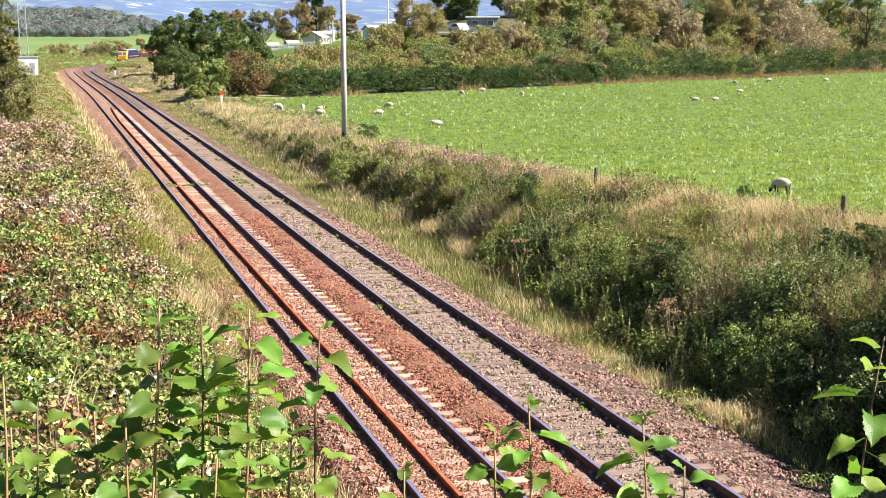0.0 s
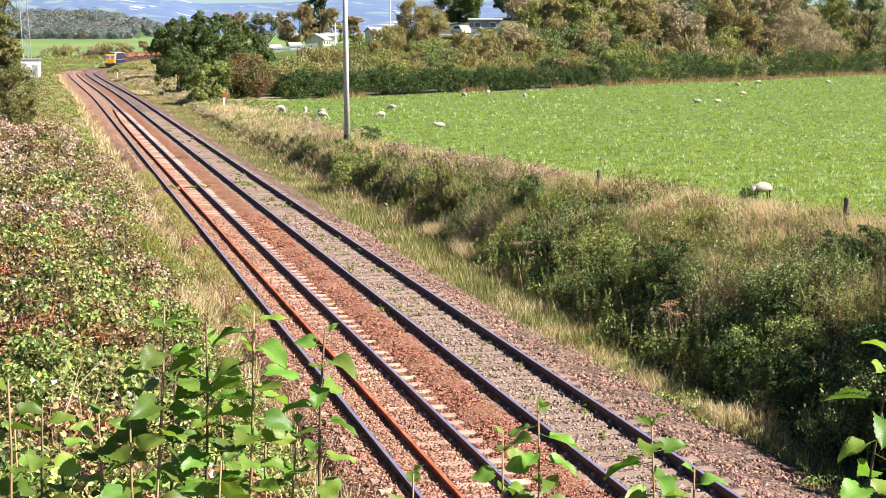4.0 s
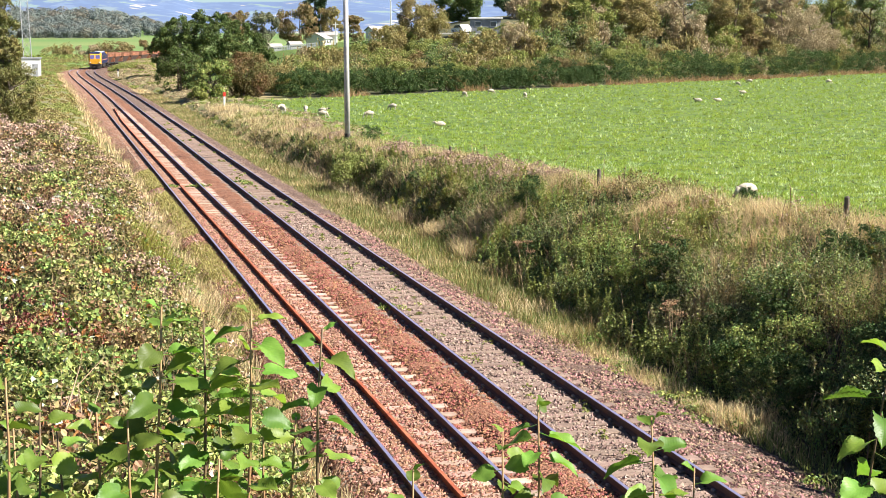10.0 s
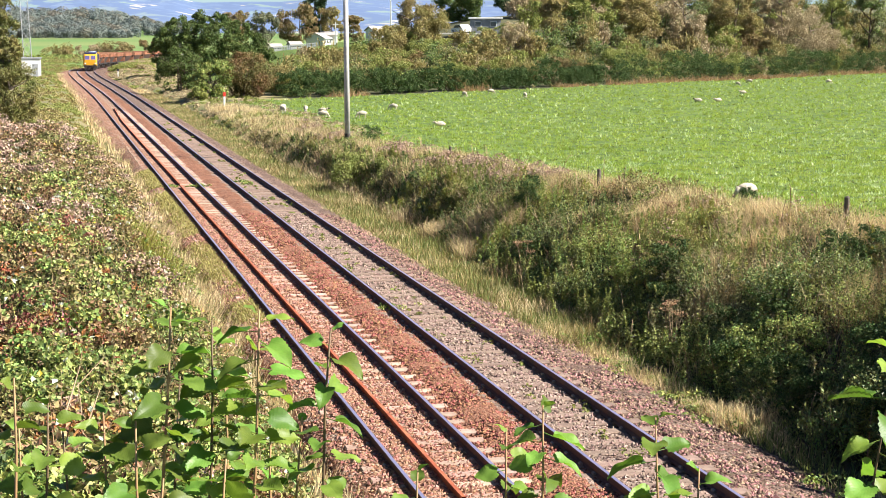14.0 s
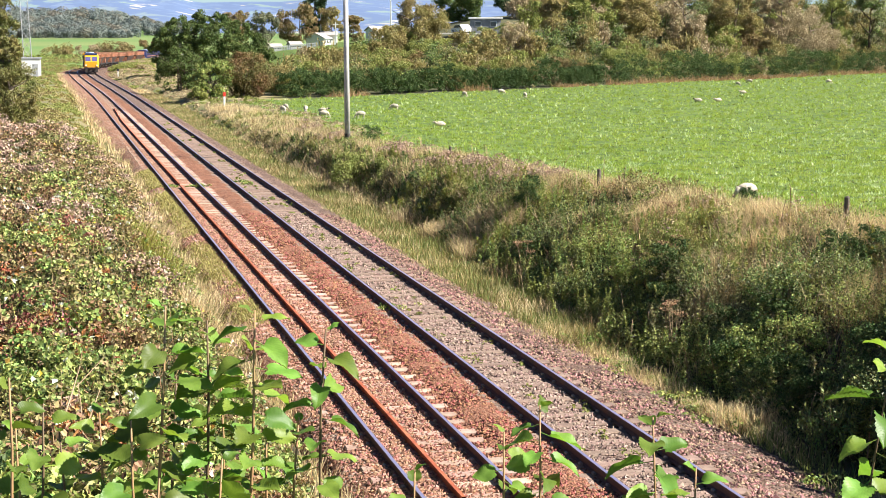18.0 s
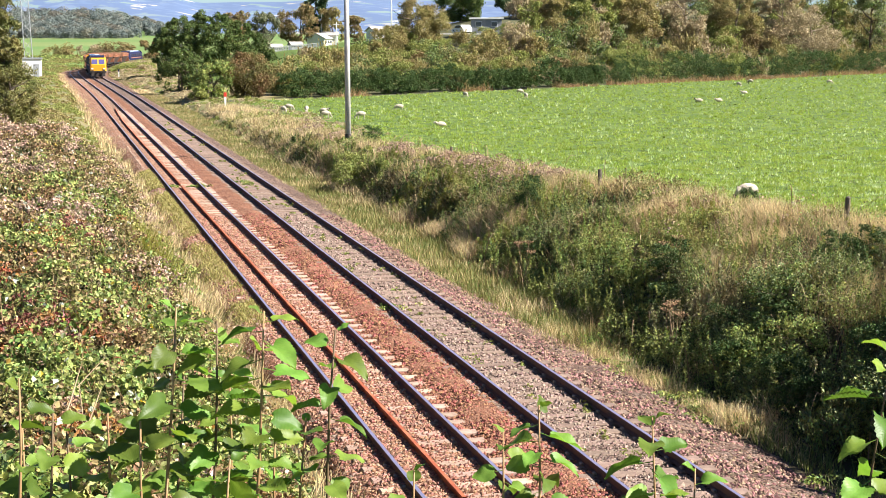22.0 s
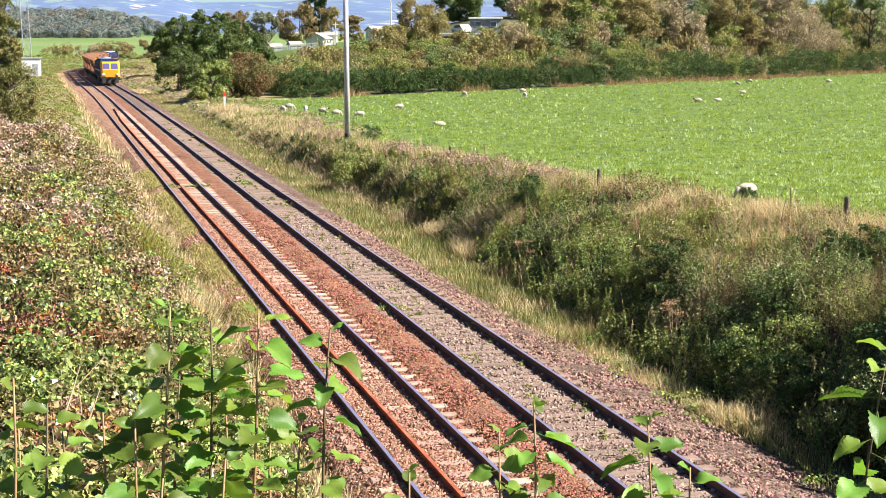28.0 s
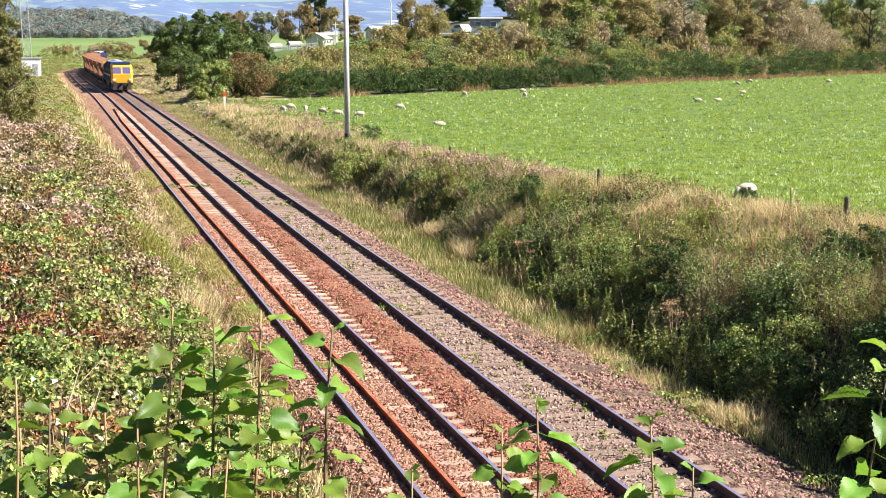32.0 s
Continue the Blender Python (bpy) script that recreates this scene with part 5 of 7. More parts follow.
tree("flat_pine", 98.6, 330, 3.3, 10.8, M_PINE, "flat-topped dark pine behind the shed", "tree", 88, 3520, 0.39, 26, 0.55, 0.10, 1)
tree("willow_tree", 62.8, 225, 4.6, 5.8, M_SCRUB, "brown-green willow scrub below the shed", "tree", 89, 4620, 0.2, 30, 0.02, 0.14, 1)
tree("willow_tree", 68.0, 228, 6.1, 5.1, M_PALESCRUB, "pale grass-like willow scrub below the shed", "tree", 90, 4400, 0.17, 30, 0.02, 0.18, 1)
tree("olive_tree", 85.7, 262, 6.6, 5.9, M_SCRUB, "olive-green tree on the hillside", "tree", 91, 5500, 0.3, 28, 0.03, 0.20, 1)
tree("green_tree", 91.3, 262, 8.4, 7.9, M_SCRUB_G, "bright green tree on the hillside", "tree", 92, 6500, 0.31, 34, 0.03, 0.25, 1)
tree("olive_tree", 100.6, 262, 9.6, 9.0, M_SCRUB, "olive tree on the hillside", "tree", 93, 6500, 0.31, 34, 0.03, 0.31, 1)
tree("willow_tree", 112.0, 268, 10.4, 9.3, M_PALESCRUB, "pale brown tree on the hillside", "tree", 94, 6500, 0.31, 34, 0.03, 0.33, 1)
tree("olive_tree", 124.5, 275, 12.2, 10.8, M_SCRUB, "olive tree on the hillside", "tree", 95, 6500, 0.31, 34, 0.03, 0.37, 1)
tree("willow_tree", 134.2, 275, 12.6, 9.8, M_PALESCRUB, "pale willow tree on the hillside", "tree", 96, 6500, 0.31, 34, 0.03, 0.39, 1)
tree("willow_tree", 134.0, 262, 11.2, 11.6, M_PALESCRUB, "pale pinkish willow scrub on the hillside", "tree", 97, 7000, 0.24, 36, 0.03, 0.34, 1)
tree("green_tree", 149.9, 285, 13.8, 9.2, M_SCRUB_G, "green tree on the hillside", "tree", 98, 6000, 0.31, 32, 0.03, 0.41, 1)
tree("dark_tree", 155.6, 280, 15.1, 9.2, M_BANKLEAF, "dark green tree on the hillside", "tree", 99, 6000, 0.31, 32, 0.03, 0.45, 1)
tree("ivy_tree", -3.5, 112, 11.1, 4.0, M_IVY, "tall ivy-clad tree with olive leaves beside the line", "tree", 100, 46000, 0.16, 150, 0.0, 0.33, 1)
tree("hedgerow_bush", 29.4, 470, 5.9, 6.1, M_AUTUMN, "dark reddish bush at the field corner", "bush", 101, 1320, 0.43, 14, 0.05, 0.18, 3)
tree("hedgerow_bush", 20.6, 480, 3.5, 12.0, M_AUTUMN, "low reddish hedgerow bush across the line", "bush", 102, 1320, 0.43, 16, 0.05, 0.10, 3)
tree("hedgerow_bush", 13.4, 485, 3.1, 8.7, M_PALESCRUB, "low pale hedgerow bush across the line", "bush", 103, 1100, 0.43, 14, 0.05, 0.09, 3)
tree("hedgerow_bush", 5.2, 485, 2.8, 10.4, M_SCRUB, "low hedgerow bush across the line", "bush", 104, 1100, 0.43, 14, 0.05, 0.08, 3)


# ---- line-side pole ----
def wooden_pole():
    p = place(16.6, 88.4)
    t = empty("telegraph_pole", Matrix.Translation(p), "tall weathered wooden pole standing on the bank crest", "pole")
    bm = bmesh.new()
    tube(bm, (-0.06, 0, -0.4), (-0.12, 0, 11.0), 0.165, 0.13, 16)
    part("pole", bm, M_POLE, t, smooth=True)
    # dark band near the bottom of the pole
    bm = bmesh.new()
    tube(bm, (-0.062, 0, 0.30), (-0.065, 0, 0.62), 0.172, 0.171, 16, False)
    part("ground_line_wrap", bm, M_POLEBAND, t, "dark band round the foot of the pole", smooth=True)


wooden_pole()


# ---- train ----
M_YELLOW = material("warning_yellow", (0.80, 0.40, 0.03), (0.74, 0.36, 0.03), 1.5, 0.35)
M_LOCOBLUE = material("grimy_navy_paint", (0.014, 0.02, 0.06), (0.03, 0.03, 0.06), 1, 0.8, spec=0.08)
# mid blue with paler patches
M_ROOFBLUE = material("mottled_blue_roof", (0.13, 0.21, 0.55), (0.42, 0.48, 0.62), 0.5, 0.4)
M_HOPPERDARK = material("dark_hopper_steel", (0.06, 0.042, 0.036), (0.10, 0.06, 0.045), 1.5, 0.8)
M_ORANGE = material("orange_paint", (0.40, 0.17, 0.09), (0.31, 0.125, 0.07), 1.2, 0.55, 0.2, 20, alt2=(0.25, 0.11, 0.065), scale2=0.6)
# paler than the tub's orange
M_ENDPLATE = material("pale_end_plate", (0.42, 0.24, 0.15), (0.34, 0.17, 0.10), 1.5, 0.7)
M_BLACK = material("underframe_black", (0.02, 0.02, 0.02), (0.045, 0.035, 0.03), 3, 0.7)
# violet base stands in for the sky mirrored in the cab windows
M_GLASS = material("sky_tinted_cab_glass", (0.10, 0.09, 0.22), None, 3, 0.08, spec=0.8)
M_RUSTWHEEL = material("wheel_steel", (0.12, 0.08, 0.06), (0.2, 0.15, 0.12), 6, 0.5, metal=0.6)
SPEED, FRONT0 = 6.6, 407.0


def wheelset(parent, y, r=0.53):
    bm = bmesh.new()
    for s in (-1, 1):
        tube(bm, (s * 0.69, 0, 0), (s * 0.82, 0, 0), r, r, 20)
        tube(bm, (s * 0.66, 0, 0), (s * 0.69, 0, 0), r + 0.03, r + 0.03, 20)
        tube(bm, (s * 0.82, 0, 0), (s * 0.87, 0, 0), 0.16, 0.12, 10)
    tube(bm, (-0.66, 0, 0), (0.66, 0, 0), 0.09, 0.09, 8)
    return part("wheelset", bm, M_RUSTWHEEL, parent, m=pose(0, y, r))


def bogie(parent, y, axles, span):
    bm = bmesh.new()
    h = span / 2
    for s in (-1, 1):
        prism(bm, [(-h - 0.5, 0.62), (-h - 0.3, 0.82), (-0.6, 0.84), (-0.4, 0.6), (0.4, 0.6), (0.6, 0.84), (h + 0.3, 0.82), (h + 0.5, 0.62), (h + 0.3, 0.42), (-h - 0.3, 0.42)], s * 0.93 - 0.06, s * 0.93 + 0.06)
        for k in range(axles):
            yy = -h + span * k / (axles - 1)
            box(bm, s * 0.99 - 0.05, s * 0.99 + 0.05, yy - 0.17, yy + 0.17, 0.35, 0.72, 0.03)
    box(bm, -0.9, 0.9, -0.35, 0.35, 0.55, 0.85)
    b = part("bogie", bm, M_BLACK, parent, m=pose(0, y, 0))
    return b, [wheelset(b, -h + span * k / (axles - 1)) for k in range(axles)]


def lower(thing, k):
    """Bring the superstructure down to the loading gauge, leaving wheels and bogies alone."""
    for p in [c for c in thing.children_recursive if c.type == "MESH" and c.name.split(".")[0] not in ("bogie", "wheelset")]:
        for v in p.data.vertices:
            v.co.z = 0.6 + (v.co.z - 0.6) * k if v.co.z > 0.6 else v.co.z


def locomotive(label, cab_mat=None):
    e = empty("locomotive", pose(0, 0, 0), label, "locomotive", "train")
    wheels = []
    # main body between the cabs
    def section(z0, w):
        return [(-w, z0), (w, z0), (w, 3.05), (w - 0.12, 3.35), (w - 0.55, 3.75), (0.35, 3.9), (-0.35, 3.9), (-w + 0.55, 3.75), (-w + 0.12, 3.35), (-w, 3.05)]
    def sweep(bm, sec, y0, y1):
        a = [bm.verts.new((x, y0, z)) for x, z in sec]
        b = [bm.verts.new((x, y1, z)) for x, z in sec]
        n = len(sec)
        bm.faces.new(a)
        bm.faces.new(b[::-1])
        for i in range(n):
            bm.faces.new((a[i], b[i], b[(i + 1) % n], a[(i + 1) % n]))
        bmesh.ops.recalc_face_normals(bm, faces=bm.faces[:])
    bm = bmesh.new()
    sweep(bm, section(1.25, 1.28), -8.2, 8.2)
    part("body", bm, M_LOCOBLUE, e, "dark blue body side")
    bm = bmesh.new()
    for s in (-1, 1):
        box(bm, s * 1.285 - 0.008, s * 1.285 + 0.008, -8.1, 8.1, 1.95, 2.15)
    part("side_band", bm, M_ORANGE, e, "orange band along the side")
    for s in (-1, 1):
        for k in range(5):
            bm = bmesh.new()
            box(bm, s * 1.29 - 0.01, s * 1.29 + 0.02, -6.5 + k * 2.9, -5.2 + k * 2.9, 2.5, 3.1, 0.02)
            part("side_grille", bm, M_BLACK, e)
    bm = bmesh.new()
    sweep(bm, [(-0.80, 3.70), (0.80, 3.70), (0.80, 3.79), (0.36, 3.93), (-0.36, 3.93), (-0.80, 3.79)], -8.15, 8.15)
    part("roof_panel", bm, M_ROOFBLUE, e, "blue roof panel with paler patches")
    for y in (-5.5, -2.5, 0.8):
        bm = bmesh.new()
        tube(bm, (0, y, 3.88), (0, y, 3.97), 0.62, 0.6, 16)
        part("roof_fan", bm, M_STEEL, e, "grey roof fan")
    bm = bmesh.new()
    box(bm, -0.35, 0.35, 2.2, 4.6, 3.86, 4.0, 0.04)
    part("exhaust", bm, M_STEEL, e, "grey exhaust housing")
    for end in (1, -1):
        flip = pose(0, 0, 0, 0, 0, 0 if end > 0 else 180)
        bm = bmesh.new()
        # cab: side outline, sloped windscreen, rounded plan
        out = [(8.2, 1.15), (10.35, 1.15), (10.45, 2.25), (9.95, 3.25), (9.55, 3.72), (8.2, 3.8)]
        prism(bm, out, -1.05, 1.05)
        side = [(8.2, 1.15), (10.05, 1.15), (10.12, 2.25), (9.68, 3.15), (9.3, 3.4), (8.2, 3.45)]
        for s in (-1, 1):
            a = [bm.verts.new((s * 1.05, y, z)) for y, z in out]
            b = [bm.verts.new((s * 1.3, y, z)) for y, z in side]
            for i in range(6):
                bm.faces.new((a[i], a[(i + 1) % 6], b[(i + 1) % 6], b[i]))
            bm.faces.new(b)
        bmesh.ops.recalc_face_normals(bm, faces=bm.faces[:])
        cab = part("cab", bm, cab_mat or M_YELLOW, e, "dark blue cab end" if cab_mat else "yellow cab end", flip)
        cab.data.materials.append(M_LOCOBLUE)
        for p in cab.data.polygons:
            p.material_index = int(abs(p.normal.x) > 0.95)
        # roof and surround
        bm = bmesh.new()
        prism(bm, [(8.2, 3.82), (9.56, 3.74), (9.72, 3.54), (9.80, 3.54), (9.62, 3.80), (8.2, 3.90)], -1.06, 1.06)
        part("cab_roof", bm, M_LOCOBLUE, cab, "navy cab roof")
        for s in (-1, 1):
            bm = bmesh.new()
            v = [bm.verts.new(p) for p in ((s * 0.10, 10.41, 2.36), (s * 1.03, 10.41, 2.36), (s * 1.0, 9.995, 3.2), (s * 0.10, 9.995, 3.2))]
            w = [bm.verts.new((p.co.x, p.co.y - 0.03, p.co.z - 0.02)) for p in v]
            bm.faces.new(v)
            bm.faces.new(w[::-1])
            for i in range(4):
                bm.faces.new((v[i], w[i], w[(i + 1) % 4], v[(i + 1) % 4]))
            bmesh.ops.recalc_face_normals(bm, faces=bm.faces[:])
            part("windscreen", bm, M_GLASS, cab, "dark windscreen pane")
            bm = bmesh.new()
            box(bm, s * 1.305 - 0.012, s * 1.305 + 0.012, 8.5, 9.3, 2.45, 3.05, 0.01)
            part("side_window", bm, M_GLASS, cab)
            bm = bmesh.new()
            box(bm, s * 0.95 - 0.17, s * 0.95 + 0.17, 10.30, 10.47, 1.42, 1.66, 0.03)
            part("headlight", bm, M_WHITE, cab, "white headlight cluster")
            bm = bmesh.new()
            tube(bm, (s * 0.87, 10.3, 1.06), (s * 0.87, 10.75, 1.06), 0.10, 0.10, 12)
            tube(bm, (s * 0.87, 10.72, 1.06), (s * 0.87, 10.80, 1.06), 0.24, 0.24, 16)
            part("buffer", bm, M_BLACK, cab)
        bm = bmesh.new()
        box(bm, -1.28, 1.28, 9.6, 10.42, 0.80, 1.15, 0.03)
        prism(bm, [(9.9, 0.25), (10.5, 0.25), (10.42, 0.8), (9.9, 0.8)], -1.1, 1.1)
        part("buffer_beam", bm, M_BLACK, cab)
        bm = bmesh.new()
        box(bm, -0.09, 0.09, 10.42, 10.78, 0.92, 1.16, 0.03)
        for x in (-0.4, -0.28, 0.3, 0.42):
            tube(bm, (x, 10.45, 1.05), (x, 10.56, 0.45), 0.03, 0.03, 6)
        part("coupling", bm, M_BLACK, cab)
        b, w = bogie(e, end * 6.1, 3, 4.1)
        wheels += w
    bm = bmesh.new()
    box(bm, -1.2, 1.2, -8.3, 8.3, 1.02, 1.26)
    box(bm, -1.15, 1.15, -3.0, 3.0, 0.35, 1.05, 0.1)
    part("underframe", bm, M_BLACK, e)
    lower(e, 0.9)
    return e, wheels


def hopper():
    e = empty("hopper_wagon", pose(0, 0, 0), "orange ballast hopper wagon on a dark underframe", "wagon", "train")
    wheels = []
    bm = bmesh.new()
    # open tub with sloping ends
    L, W = 5.5, 1.32
    top = [(-W, -L, 3.3), (W, -L, 3.3), (W, L, 3.3), (-W, L, 3.3)]
    mid = [(-W, -L + 0.35, 2.6), (W, -L + 0.35, 2.6), (W, L - 0.35, 2.6), (-W, L - 0.35, 2.6)]
    bot = [(-0.7, -L + 1.9, 1.25), (0.7, -L + 1.9, 1.25), (0.7, L - 1.9, 1.25), (-0.7, L - 1.9, 1.25)]
    rows = [[bm.verts.new(p) for p in q] for q in (top, mid, bot)]
    inner = [[bm.verts.new((p[0] * 0.95, p[1] * 0.985, p[2] - 0.0)) for p in top], [bm.verts.new((p[0] * 0.95, p[1] * 0.98, 2.8)) for p in mid]]
    for a, b in ((rows[0], rows[1]), (rows[1], rows[2])):
        for i in range(4):
            bm.faces.new((a[i], a[(i + 1) % 4], b[(i + 1) % 4], b[i]))
    bm.faces.new(rows[2])
    for i in range(4):
        bm.faces.new((rows[0][i], inner[0][i], inner[0][(i + 1) % 4], rows[0][(i + 1) % 4]))
        bm.faces.new((inner[0][i], inner[1][i], inner[1][(i + 1) % 4], inner[0][(i + 1) % 4]))
    bm.faces.new(inner[1][::-1])
    bmesh.ops.recalc_face_normals(bm, faces=bm.faces[:])
    bm.faces.ensure_lookup_table()
    tub = part("hopper", bm, M_ORANGE, e)
    tub.data.materials.append(M_HOPPERDARK)
    # dark below the upper band
    for p in tub.data.polygons:
        p.material_index = int(p.center.z < 2.6)
    for s in (-1, 1):
        bm = bmesh.new()
        box(bm, s * (W + 0.03) - 0.04, s * (W + 0.03) + 0.04, -L, L, 3.22, 3.36, 0.01)
        part("top_rim", bm, M_ORANGE, e)
        for k in range(7):
            y = -L + 0.6 + k * (2 * L - 1.2) / 6
            bm = bmesh.new()
            box(bm, s * (W + 0.02) - 0.05, s * (W + 0.02) + 0.05, y - 0.06, y + 0.06, 2.65, 3.25)
            part("side_rib", bm, M_ORANGE, e)
    for q in (-1, 1):
        bm = bmesh.new()
        arch = [(-W, 2.6), (W, 2.6), (W, 3.3), (W * 0.8, 3.52), (W * 0.45, 3.64), (0, 3.68), (-W * 0.45, 3.64), (-W * 0.8, 3.52), (-W, 3.3)]
        prism(bm, arch, q * (L + 0.06) - 0.05, q * (L + 0.06) + 0.05)
        part("end_plate", bm, M_ENDPLATE, e, "pale arched end plate", pose(0, 0, 0, 0, 0, 90))
        bm = bmesh.new()
        for s in (-1, 1):
            tube(bm, (s * 1.15, q * 7.0, 1.15), (s * 1.15, q * 5.6, 2.9), 0.05, 0.05, 6)
        box(bm, -1.2, 1.2, q * 6.95 - 0.05, q * 6.95 + 0.05, 1.1, 2.2, 0.02)
        part("end_frame", bm, M_ORANGE, e)
        b, w = bogie(e, q * 5.2, 2, 1.9)
        wheels += w
        bm = bmesh.new()
        for s in (-1, 1):
            tube(bm, (s * 0.87, q * 7.1, 1.06), (s * 0.87, q * 7.55, 1.06), 0.10, 0.10, 10)
            tube(bm, (s * 0.87, q * 7.5, 1.06), (s * 0.87, q * 7.58, 1.06), 0.22, 0.22, 14)
        part("buffer_pair", bm, M_BLACK, e)
    bm = bmesh.new()
    for s in (-1, 1):
        box(bm, s * 1.1 - 0.07, s * 1.1 + 0.07, -7.1, 7.1, 0.95, 1.2)
    for q in (-1, 1):
        box(bm, -1.25, 1.25, q * 7.05 - 0.1, q * 7.05 + 0.1, 0.85, 1.2)
    box(bm, -0.9, 0.9, -3.6, 3.6, 0.75, 1.25, 0.05)
    part("underframe", bm, M_BLACK, e)
    lower(e, 0.9)
    return e, wheels


def line_pose(y, half):
    """Pose of a vehicle with its middle at y on the far track, heading towards the bridge."""
    u = UP + GAP
    a = Vector((u + float(bend(y - half)), y - half, float(grade(y - half))))
    b = Vector((u + float(bend(y + half)), y + half, float(grade(y + half))))
    d = a - b
    return Matrix.Translation((a + b) / 2) @ pose(0, 0, 0, 0, 0, math.degrees(math.atan2(d.y, d.x)) - 90)


TRAIN = []
_y = 10.8
TRAIN.append((*locomotive("yellow-fronted dark blue diesel locomotive with orange band"), _y, 6.1))
_y += 10.8
for k in range(8):
    TRAIN.append((*hopper(), _y + 7.6, 5.2))
    _y += 15.2
TRAIN.append((*locomotive("dark blue diesel locomotive at the tail of the train", M_LOCOBLUE), _y + 10.8, 6.1))




# ---- saplings in front of the bridge ----
def sapling_leaf(seed):
    """Broad oval leaf with a heart-shaped base, folded along its midrib, rippled and drooping."""
    r = random.Random(seed)
    rows, cols = 21, (-1.0, -0.5, 0.0, 0.5, 1.0)
    droop, fold, wave = r.uniform(0.05, 0.5), r.uniform(0.05, 0.55), r.uniform(0, 6)
    pleat = r.choice((0.014, 0.02, 0.045))
    V, F = [], []
    for i in range(rows):
        t = i / (rows - 1)
        w = 0.40 * math.sin(math.pi * (0.04 + 0.96 * t) ** 0.68) ** 0.75 * (1 - 0.11 * (i % 2)) if t < 1 else 0.0
        for c in cols:
            back = -0.10 * abs(c) * (1 - t) ** 3
            z = fold * abs(c) * w + 0.0 - droop * t * t + 0.06 * math.sin(t * 9 + wave + c * 2) * abs(c)
            z += pleat * (i % 2) * (abs(c) > 0.2)
            V.append((c * w, t + back, z))
    n = len(cols)
    for i in range(rows - 1):
        for j in range(n - 1):
            F.append((i * n + j, i * n + j + 1, (i + 1) * n + j + 1, (i + 1) * n + j))
    # stalk
    k = len(V)
    V += [(-0.018, -0.42, 0.05), (0.018, -0.42, 0.05), (0.015, 0.02, 0.0), (-0.015, 0.02, 0.0), (0.0, -0.42, 0.022), (0.0, 0.02, -0.02)]
    F += [(k, k + 1, k + 2, k + 3), (k + 1, k + 4, k + 5, k + 2), (k + 4, k, k + 3, k + 5)]
    return np_mesh("leaf", V, F, M_SAPLING, smooth=True)


def swept(pts, r0, r1, seg=6):
    """One tapering tube through all the points."""
    bm = bmesh.new()
    rings = []
    for k, p in enumerate(pts):
        r = r0 + (r1 - r0) * k / (len(pts) - 1)
        rings.append([bm.verts.new(p + Vector((math.cos(a * 6.2832 / seg) * r, math.sin(a * 6.2832 / seg) * r, 0))) for a in range(seg)])
    for a, b in zip(rings, rings[1:]):
        for i in range(seg):
            bm.faces.new((a[i], a[(i + 1) % seg], b[(i + 1) % seg], b[i]))
    bm.faces.new(rings[-1])
    return bm


SAPLING_LEAVES = [sapling_leaf(k) for k in range(12)]
SAPLINGS = []


def sapling(x, y, top, lean, leaves, seed, size=0.085, swing="A", dark=False, visible=0.55, spread=0.5):
    """A young shoot: a slim leaning stem from the bank with stalked leaves up its length."""
    r = random.Random(seed)
    if swing == "C":
        size, leaves = size * 1.05, leaves + 3
    base = place(x - lean, y, -0.05)
    h = top - base.z
    e = empty("sapling", Matrix.Translation(base), "young shoot with broad bright green leaves on a slim stem", "sapling", "saplings by the bridge")
    pts = []
    for k in range(9):
        t = k / 8
        pts.append(Vector((lean * t ** 1.6 + 0.012 * math.sin(t * 7 + seed), 0.02 * math.sin(t * 5 + seed * 2), h * t)))
    bm = swept(pts, 0.0095, 0.0025)
    part("stem", bm, M_SAPSTEM_DARK if dark else M_SAPSTEM, e, "dark stem" if dark else "tan stem", smooth=True)
    a = r.uniform(0, 360)
    leaves = round(leaves * 2.0)
    for k in range(leaves):
        t = 1 - visible / h * (k + 0.35) / leaves if h > visible else (k + 1) / leaves
        t = min(1.0, max(0.02, t))
        f = t * 8
        i = min(7, int(f))
        p = pts[i].lerp(pts[i + 1], f - i)
        a += 137.5 + r.uniform(-25, 25)
        young = max(0.0, 1 - k / 3.0)
        s = size * 1.05 * (0.45 if k == 0 else 0.7 if k == 1 else r.uniform(0.8, 1.15))
        # the blade turns its face to the light
        d = Vector((1.3 * math.cos(radians(a)), math.sin(radians(a)), 0.9 * young + r.uniform(-0.4, 0.3))).normalized()
        n = Vector((0.30, -0.22, 0.85)) + Vector((r.uniform(-1, 1), r.uniform(-1, 1), r.uniform(-1, 1))) * spread
        n = (n - d * n.dot(d)).normalized()
        w = d.cross(n)
        turn = Matrix((w, d, n)).transposed().to_4x4()
        m = Matrix.Translation(p + d * 0.42 * s) @ turn @ Matrix.Diagonal((s * r.uniform(0.9, 1.15), s, s, 1))
        part("leaf", r.choice(SAPLING_LEAVES), None, e, m=m)
    SAPLINGS.append((e, swing, seed))


